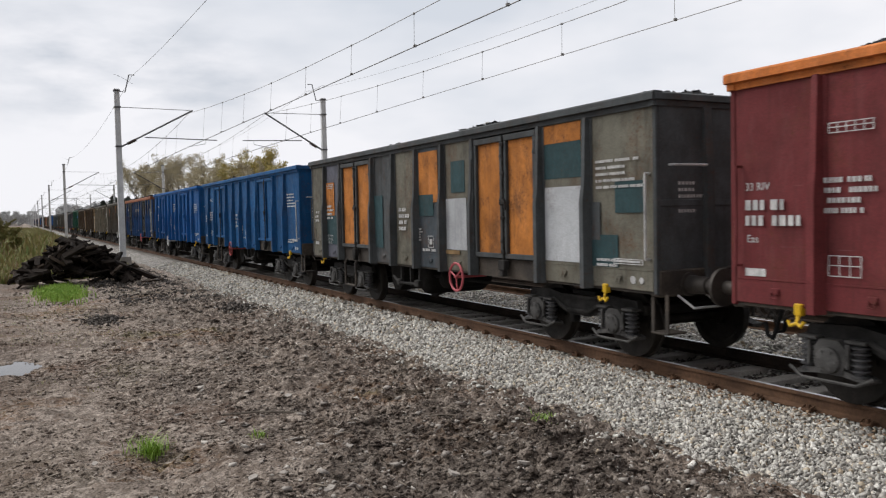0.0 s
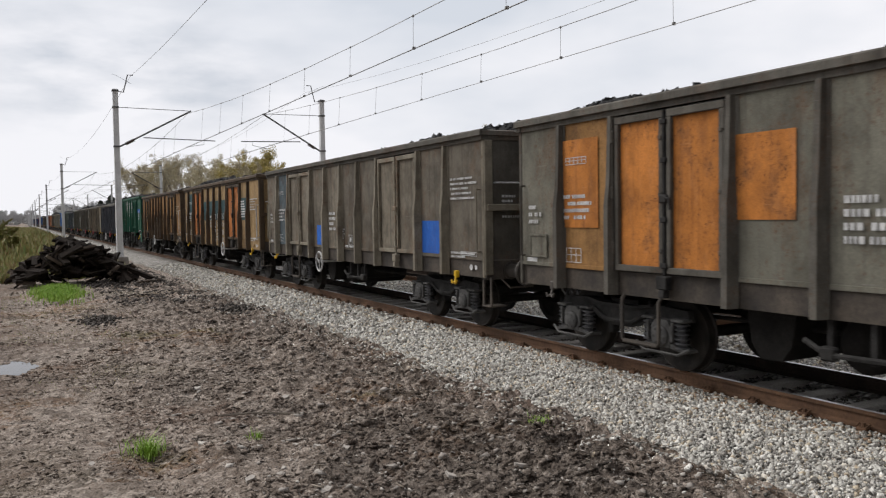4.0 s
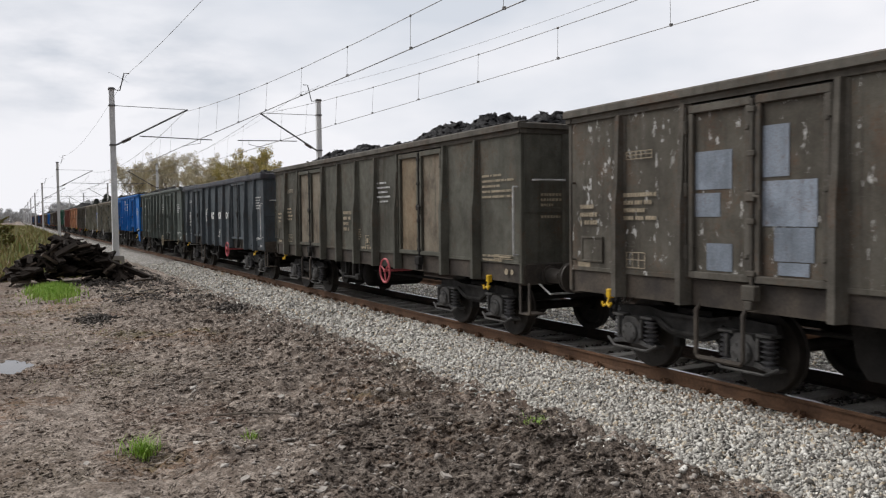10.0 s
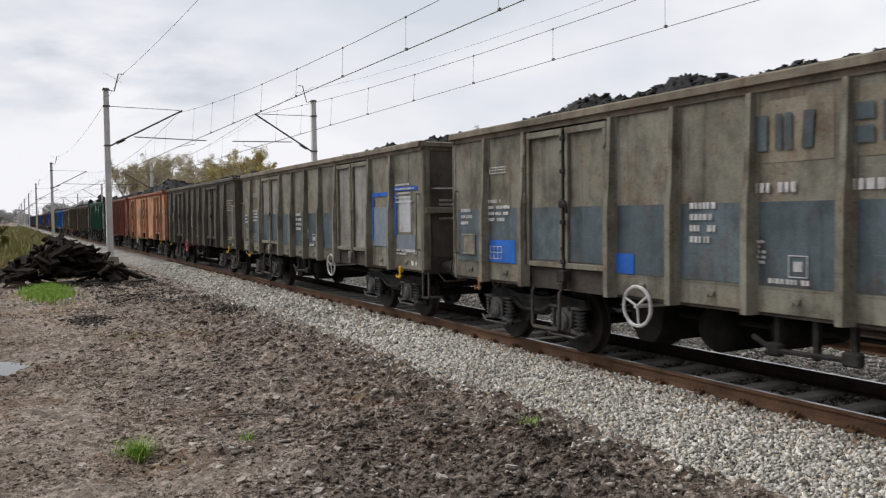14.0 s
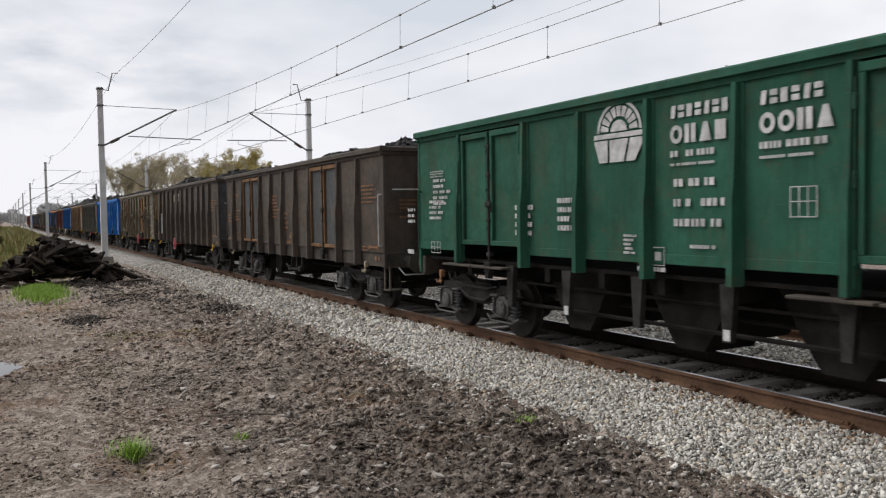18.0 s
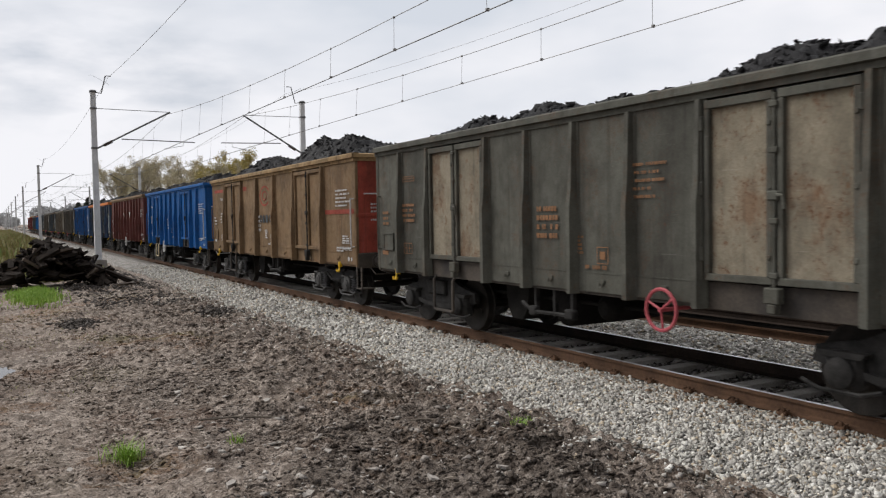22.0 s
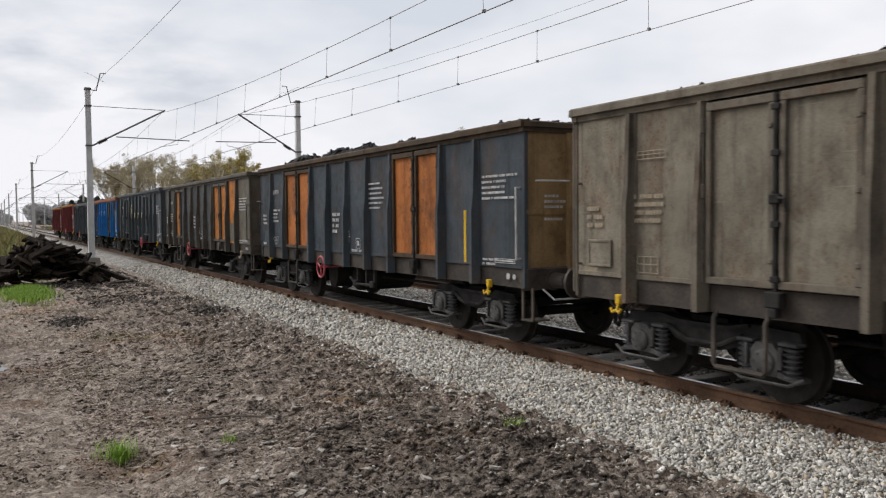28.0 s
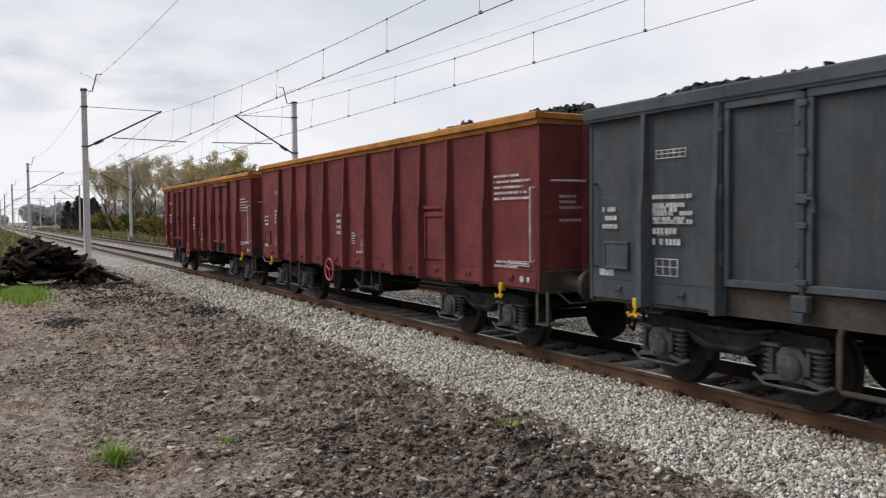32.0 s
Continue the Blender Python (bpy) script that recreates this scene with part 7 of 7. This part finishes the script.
for a, b_ in sized("two_doors")[1]:
    for o_ in (b_ - 0.17, (a + b_) / 2 - 0.10):
        shape(w, P["band"], o_, 1.36, (b_ - a) / 2 - 0.27, 0.75, "paint_patch", "grey-blue repainted band", 0.0, 0.009)
for a in (("scrawl", 11.85, 1.27, 0.85, 0.35), ("scrawl", 2.5, 1.28, 0.5, 0.3), ("scrawl", 8.85, 1.26, 0.5, 0.25), ("lightblue", 8.85, 2.1, 0.2, 0.9)):
    patch(w, *a)
patch(w, "stone", 6.62, 2.5, 0.98, 0.62)
patch(w, "stone", 5.52, 2.5, 0.88, 0.62)
big_word(w, P["band"], ((6.55, 0.22), (6.28, 0.22), (6.0, 0.2), (5.42, 0.22), (5.15, 0.2), (4.9, 0.2)), 2.62, 0.36)
lettering(w, "letter", 6.55, 2.3, 0.85, 1, 0.10, 0.05)
lettering(w, "letter", 5.45, 2.3, 0.8, 1, 0.10, 0.05)
w = wagon(18, "pale worn coal wagon with blue painted strokes", P["dirty_white"], P["drab"], P["dirty_white"], P["pale_door"], P["soot"], 2, wheel="letter")
usual(w)
for a, b_ in PANELS[2:8]:
    patch(w, "band", b_ - 0.06, 1.26, b_ - a - 0.12, 0.85)
for a, b_ in sized("two_doors")[1][1:]:
    for o_ in (b_ - 0.17, (a + b_) / 2 - 0.10):
        shape(w, P["band"], o_, 1.36, (b_ - a) / 2 - 0.27, 0.75, "paint_patch", "grey-blue repainted band", 0.0, 0.009)
for a in (("scrawl", 1.35, 2.5, 1.15, 0.08), ("scrawl", 2.45, 2.42, 0.9, 0.08), ("lightblue", 2.45, 1.4, 0.95, 0.8), ("scrawl", 1.2, 1.6, 0.09, 0.85), ("lightblue", 1.1, 1.35, 0.8, 0.3), ("scrawl", 2.3, 1.5, 0.08, 0.9), ("pale_patch", 1.0, 1.7, 0.5, 0.7)):
    patch(w, *a)
w = wagon(19, "dark sooty coal wagon", P["soot"], P["soot"], coal=1)
usual(w, "cream")
w = wagon(20, "salmon-pink rusted coal wagon", P["salmon"], P["rust_rim"], P["salmon"], P["salmon"], P["dull_red"], 4, wheel="gold", sole=P["rust_rim"], sort="smooth")
usual(w, "cream")
patch(w, "stone", 9.1, 2.05, 0.9, 0.55)
patch(w, "stone", 7.0, 2.05, 0.5, 0.6)
patch(w, "stone", 6.1, 2.05, 0.5, 0.6)
w = wagon(21, "dull red-brown open coal wagon", P["dull_red"], P["dull_red"], coal=3, sort="rear_door", wheel="letter", hook="cream")
usual(w, "cream", front=False)
lettering(w, "cream", 0.72, 1.72, 0.3, 6, 0.025, 0.03)
w = wagon(22, "green hopper-floored coal wagon with white emblem", P["green"], coal=2, hopper=True, hook="orange_letter")
usual(w, "letter", 9.0)
GREEN2 = w
w = wagon(23, "umber-grey coal wagon with orange-brown door frames", P["umber"], P["umber"], coal=1, hook="cream", doors=P["steel_grey"], frames=P["rust_tan"])
usual(w, "orange_letter", 6.6)
lettering(w, "orange_letter", 7.74, 2.6, 0.9, 7, 0.045, 0.05)
w = wagon(24, "umber-grey coal wagon with a white low side door", P["umber"], P["umber"], coal=3, ends=P["steel_grey"], wheel="pink", sort="rear_low", doors=P["pale_patch"], cast=True)
usual(w, "orange_letter", 10.4)
big_word(w, "cream", ((8.7, 0.22), (8.35, 0.22), (7.7, 0.22), (7.35, 0.22), (6.6, 0.22)), 2.75, 0.3)
w = wagon(25, "straw-grey peeling coal wagon with rusty orange doors", P["straw"], P["drab"], P["straw"], (P["peel"], P["peel"], P["peel"], P["rust_tan"]), P["tan"], 2)
usual(w, "cream")
part("end_plate", Geo().box(-SIDE + 0.08, SIDE - 0.08, -HALF - 0.022, -HALF - 0.013, 1.27, 2.0), M["black_rubber"], w, "black repainted lower half of the end wall")
w = wagon(26, "bright blue coal wagon with a pale company mark", P["bright"], P["bright"], coal=3, wheel="white", sort="even_doors")
usual(w, front=False)
lettering(w, "letter", 1.0, 2.05, 0.2, 2, 0.07, 0.05)
BLUE2 = w
w = wagon(27, "olive-grey coal wagon with flaking pale doors", P["olive"], P["olive"], P["olive"], P["stone_flake"], P["olive"], 3, cast=True)
usual(w, "orange_letter")
lettering(w, "orange_letter", 4.45 + 1.1, 2.6, 0.7, 5, 0.036, 0.06)
w = wagon(28, "khaki coal wagon with faded red stripe and red end", P["khaki"], P["tan"], P["khaki"], P["khaki"], P["red_end"], 4, sole=P["khaki"], sort="wide")
usual(w, "letter")
patch(w, "red_end", 12.6, 2.94, 1.5, 0.10)
patch(w, "red_end", 8.95, 2.90, 0.45, 0.12)
patch(w, "red_end", 1.85, 2.1, 1.75, 0.10)
lettering(w, "letter", 0.75, 1.62, 0.5, 4, 0.03, 0.02)
CARGO = w
w = wagon(29, "blue open coal wagon with white data lettering", P["blue"], P["blue"], coal=3, wheel="white")
usual(w)
w = wagon(30, "dark maroon coal wagon with large white letters", P["darkred"], P["khaki"], coal=3, wheel="letter", sort="low_door")
usual(w)
big_word(w, "white", ((7.27, 0.5, "pair"), (5.98, 0.5, "ring"), (4.89, 0.5, "split")), 1.96, 0.6)
w = wagon(31, "dark grey coal wagon with orange top rail and tan letters", P["ink"], P["orange_rim"], coal=3, wheel="orange_letter", ribs=P["navy_rib"], frames=P["ink"], ends=P["ink"], sort="even_doors")
usual(w, "cream")
big_word(w, "gold", ((8.30, 0.46, "pair"), (7.15, 0.5, "block"), (6.04, 0.56, "pair")), 1.95, 0.55)
shape(w, "gold", 8.15, 1.80, 0.62, 0.08)
shape(w, "gold", 7.22, 1.80, 0.85, 0.08)
shape(w, "gold", 6.1, 1.80, 0.6, 0.08)
w = wagon(32, "dusty blue open coal wagon", P["dusty_blue"], P["dusty_blue"], coal=1, wheel="letter")
usual(w)
w = wagon(33, "dark sooty coal wagon with worn paint", P["steel_grey"], P["soot"], P["soot"], P["soot"], P["soot"], 1)
usual(w, "cream")
w = wagon(34, "stone-grey weathered coal wagon with faint marks", P["stone"], P["drab"], P["dusk"], (P["stone"], P["rust_tan"], P["stone"], P["stone"]), P["drab"], 1)
usual(w, "cream")
w = wagon(35, "blue-black coal wagon with rusty orange doors", P["ink"], P["ochre_rib"], P["ink"], P["orange_glow"], P["tan"], 2, wheel="pink", frames=P["ochre_rib"])
usual(w)
lettering(w, "letter", 5.5, 2.7, 0.85, 6, 0.036, 0.06)
part("paint_stripe", Geo().box(-SIDE - 0.144, -SIDE - 0.139, -0.034, 0.034, 1.28, 2.11), M["yellow"], w, "yellow stripe on a rib", pose(0, -HALF + 1.45, 0))
w = wagon(36, "patched dark grey coal wagon with orange and grey doors", P["steel_grey"], P["soot"], P["soot"], (P["door_orange"], P["door_orange"], P["char"], P["door_orange"]), P["soot"], 0, panels={0: P["patch_grey"], 1: P["door_orange"]}, frames=P["soot"], cast=True, hook="cream")
usual(w)
for a in (("patch_grey", 2.4, 1.27, 0.95, 0.6), ("teal", 1.55, 1.9, 0.3, 0.5), ("slate", 4.3, 2.0, 0.25, 0.25), ("slate", 3.5, 2.2, 0.2, 0.2)):
    patch(w, *a)
w = wagon(37, "graphite coal wagon with a round white emblem", P["graphite"], P["graphite"], coal=0, wheel="pink", cast=True)
usual(w, "letter", 11.75)
EURO.append(w)
w = wagon(38, "azure coal wagon with dark doors and white letters", P["sky"], P["rust_rim"], P["sky"], P["steel_grey"], P["soot"], 2, panels={0: P["steel_grey"], 1: P["steel_grey"]}, wheel="buffer", frames=P["steel_grey"], sort="even_doors")
usual(w)
big_word(w, "white", ((8.42, 0.52, "pair"), (7.19, 0.56, "block"), (5.96, 0.64, "pair")), 1.95, 0.65)
shape(w, "white", 8.30, 1.80, 0.66, 0.1)
shape(w, "white", 7.40, 1.80, 1.0, 0.1)
shape(w, "white", 6.16, 1.80, 0.72, 0.1)
patch(w, "sky", 1.3, 1.27, 1.2, 0.55)
patch(w, "sky", 2.45, 1.27, 0.9, 0.14)
w = wagon(39, "graphite coal wagon with a round white emblem", P["graphite"], P["graphite"], coal=1, wheel="pink", sort="even_doors")
usual(w, "letter", 11.75)
EURO.append(w)
w = wagon(40, "maroon coal wagon with orange rail and a low side door", P["maroon"], P["rim_ochre"], coal=2, ends=P["maroon"], wheel="pink", sort="tail_low")
usual(w)
w = wagon(41, "maroon coal wagon at the end of the train", P["maroon"], P["rim_ochre"], coal=1)
usual(w)

for w in EURO:
    k = w["place"]
    ink, z_, h_, o_ = ("gold", 2.09, 0.28, 0.08) if k == 37 else ("white", 1.96, 0.25, 0.0)
    ring(w, ink, 8.12 + o_, 2.40 if k == 37 else 2.10, 0.42 if k == 37 else 0.27)
    for left, wide_, form in ((7.35, 0.21, "pair"), (7.10, 0.23, "split"), (6.83, 0.22, "block"), (6.16, 0.28, "ring"), (5.84, 0.32, "pair"), (5.50, 0.28, "pair"), (4.97, 0.27, "ring"), (4.66, 0.27, "ring"), (4.35, 0.24, "pair")):
        big_word(w, ink, ((left + o_ * (1 if left > 6.5 else 3), wide_, form),), z_, h_)
for w in (GREEN1, GREEN2):
    g = Geo().prism([(0, 0.30), (-0.94, 0.30), (-0.94, 0.36), (0, 0.36)], 0, -0.003, 0)
    for a_, b_, c_, d_ in ((0.0, 0.26, 0.10, 0.26), (0.30, 0.64, 0.30, 0.56), (0.68, 0.94, 0.60, 0.76)):
        g.prism([(-a_, 0.28), (-b_, 0.28), (-d_, 0.0), (-c_, 0.0)], 0, -0.003, 0)
    for k in range(9):
        t0, t1 = math.pi * (k + 0.12) / 9, math.pi * (k + 0.88) / 9
        g.prism([(-0.47 + r_ * math.cos(t_), 0.38 + r_ * 0.92 * math.sin(t_)) for r_, t_ in ((0.20, t0), (0.34, t0), (0.34, t1), (0.20, t1))], 0, -0.003, 0)
    g.prism([(-0.47 + 0.15 * math.cos(a), 0.38 + 0.14 * math.sin(a)) for a in np.linspace(0, math.pi, 9)], 0, -0.003, 0)
    for k in range(16):
        t0, t1 = math.pi * k / 16, math.pi * (k + 1) / 16
        g.prism([(-0.47 + r_ * math.cos(t_), 0.38 + r_ * 0.92 * math.sin(t_)) for r_, t_ in ((0.37, t0), (0.41, t0), (0.41, t1), (0.37, t1))], 0, -0.003, 0)
    part("emblem", g, M["letter"], w, "white half-sun emblem over slanted blocks", pose(-SIDE - 0.0215, -w["half"] + 7.15, 2.62))
    for o_, n_ in ((5.80, 7), (4.56, 6)):
        big_word(w, "letter", tuple((o_ - 0.125 * k, 0.10, ("slant", "split", "block", "split")[k % 4]) for k in range(n_)), 3.05, 0.14)
        big_word(w, "letter", tuple((o_ - 0.22 * k, 0.185, ("block", "ring", "ring", "pair", "wedge")[(k + n_) % 5]) for k in range(4)), 2.76, 0.21)
        lettering(w, "letter", o_, 2.68, 0.85, 1, 0.07, 0.05)
        lettering(w, "letter", o_, 2.54, 0.7, 1, 0.03, 0.05)
    lettering(w, "letter", 5.75, 2.36, 0.9, 3, 0.085, 0.14)
    lettering(w, "letter", 5.5, 1.62, 0.6, 1, 0.04, 0.05)
    table(w, "letter", 4.2, 1.92, 0.30, 0.30, 3)
    lettering(w, "letter", 11.6, 2.62, 0.6, 5, 0.05, 0.05)
    lettering(w, "letter", 7.95, 2.2, 0.5, 4, 0.07, 0.055)
big_word(GREEN1, P["scrawl"], ((1.40, 0.2, "block"), (1.17, 0.2, "pair"), (0.94, 0.2, "ring"), (0.71, 0.22, "ring"), (0.46, 0.2, "block")), 2.46, 0.24, "blue painted mark of plain shapes")
lettering(GREEN1, "letter", 1.1, 2.28, 0.7, 2, 0.09, 0.06)
shape(GREEN1, P["orange_glow"], 3.50, 2.0, 0.16, 0.34, "paint_patch", "small orange stain on a door")
part("emblem", Geo().prism([(-0.28 + 0.3 * math.cos(a), 0.35 + 0.33 * math.sin(a)) for a in np.linspace(math.pi, 2 * math.pi, 16)], 0, -0.003, 0).prism([(0.0, 0.42), (-0.56, 0.42), (-0.5, 0.56), (-0.06, 0.56)], 0, -0.003, 0)
     .prism([(-0.1, 0.6), (-0.48, 0.6), (-0.48, 0.78), (-0.1, 0.78)], 0, -0.003, 0), M["letter"], BLUE1, "white ship emblem", pose(-SIDE - 0.0215, -BLUE1["half"] + 7.05, 2.46))
lettering(BLUE1, "letter", 5.85, 3.0, 0.85, 5, 0.045, 0.06)
table(BLUE1, "letter", 4.2, 1.92, 0.28, 0.28, 3)
big_word(BLUE2, "gold", ((6.14, 0.14, "block"), (5.98, 0.14, "wedge"), (5.82, 0.14, "split"), (5.66, 0.15, "ring"), (5.49, 0.13, "block")), 2.32, 0.17)
lettering(BLUE2, "letter", 5.04, 2.46, 0.75, 5, 0.04, 0.055)
part("mark", Geo().tube([(0, -0.45 * math.cos(a), 0.27 * math.sin(a)) for a in np.linspace(0.5, 5.6, 22)], 0.035, 4).tube([(0, -0.2 * math.cos(a), 0.12 * math.sin(a)) for a in np.linspace(0, 2 * math.pi, 14, endpoint=False)], 0.035, 4, True), P["red_end"], CARGO, "faded round red mark", pose(-SIDE + 0.022, -CARGO["half"] + 6.65, 2.68))
big_word(CARGO, P["steel_grey"], ((7.12, 0.27, "ring"), (6.82, 0.25, "wedge"), (6.52, 0.25, "block"), (6.22, 0.27, "ring"), (5.92, 0.27, "ring")), 1.92, 0.22)


def words(w, body, size, o, z, mat_, label):
    """Readable writing on the wagon's side."""
    c = bpy.data.curves.new("writing", "FONT")
    c.body, c.size, c.extrude = body, size, 0.0012
    tmp = new("writing", c)
    me = bpy.data.meshes.new_from_object(tmp)
    bpy.data.objects.remove(tmp)
    me.materials.clear()
    me.materials.append(None)
    part("writing", me, M[mat_], w, label, Matrix.Translation((-SIDE - 0.004, -w["half"] + o, z)) @ Matrix(((0, 0, -1, 0), (-1, 0, 0, 0), (0, 1, 0, 0), (0, 0, 0, 1))))


WAGON = {o["place"]: o for o in scene.objects if "place" in o}
words(WAGON[0], "33 RIV", 0.115, 12.7, 2.16, "letter", "white class letters")
words(WAGON[0], "Eas", 0.115, 12.68, 1.62, "letter", "white class letters")
for k in (12, 15, 26):
    words(WAGON[k], "Eaos", 0.10, 7.7, 1.52, "letter", "white class letters")
for k in (10, 37, 39):
    words(WAGON[k], "Eaos", 0.10, 11.7, 1.78, "letter", "white class letters")

# ---- movement ----


def motions():
    times = [float(i) for i in range(33)]
    for ob in [o for o in scene.objects if "place" in o]:
        k, half = ob["place"], ob["half"]
        walk(ob, [(t, pose(TRACK, place_of(k, t) + half, 0)) for t in times])
    for c, k, half, up in COALS:
        rz = 180 if k % 2 else 0
        walk(c, [(t, pose(TRACK, place_of(k, t) + half, up, 0, 0, rz)) for t in times])
    for ws, w, y, dy in WHEELS:
        k, half = w["place"], w["half"]
        at = lambda t: place_of(k, t) + half + y
        spin = [i / FPS for i in range(32 * FPS + 1) if -2.0 < at(i / FPS) < 34.0]
        rows = []
        a0 = at(spin[0]) if spin else 0.0
        if not spin or spin[0] > 0.02:
            rows.append((0.0, pose(0, dy, 0.46)))
        for t in spin:
            rows.append((t, pose(0, dy, 0.46) @ Matrix.Rotation((a0 - at(t)) / 0.46 % (2 * math.pi), 4, "X")))
        if rows[-1][0] < 31.98:
            rows.append((32.0, rows[-1][1]))
        walk(ws, rows)


motions()
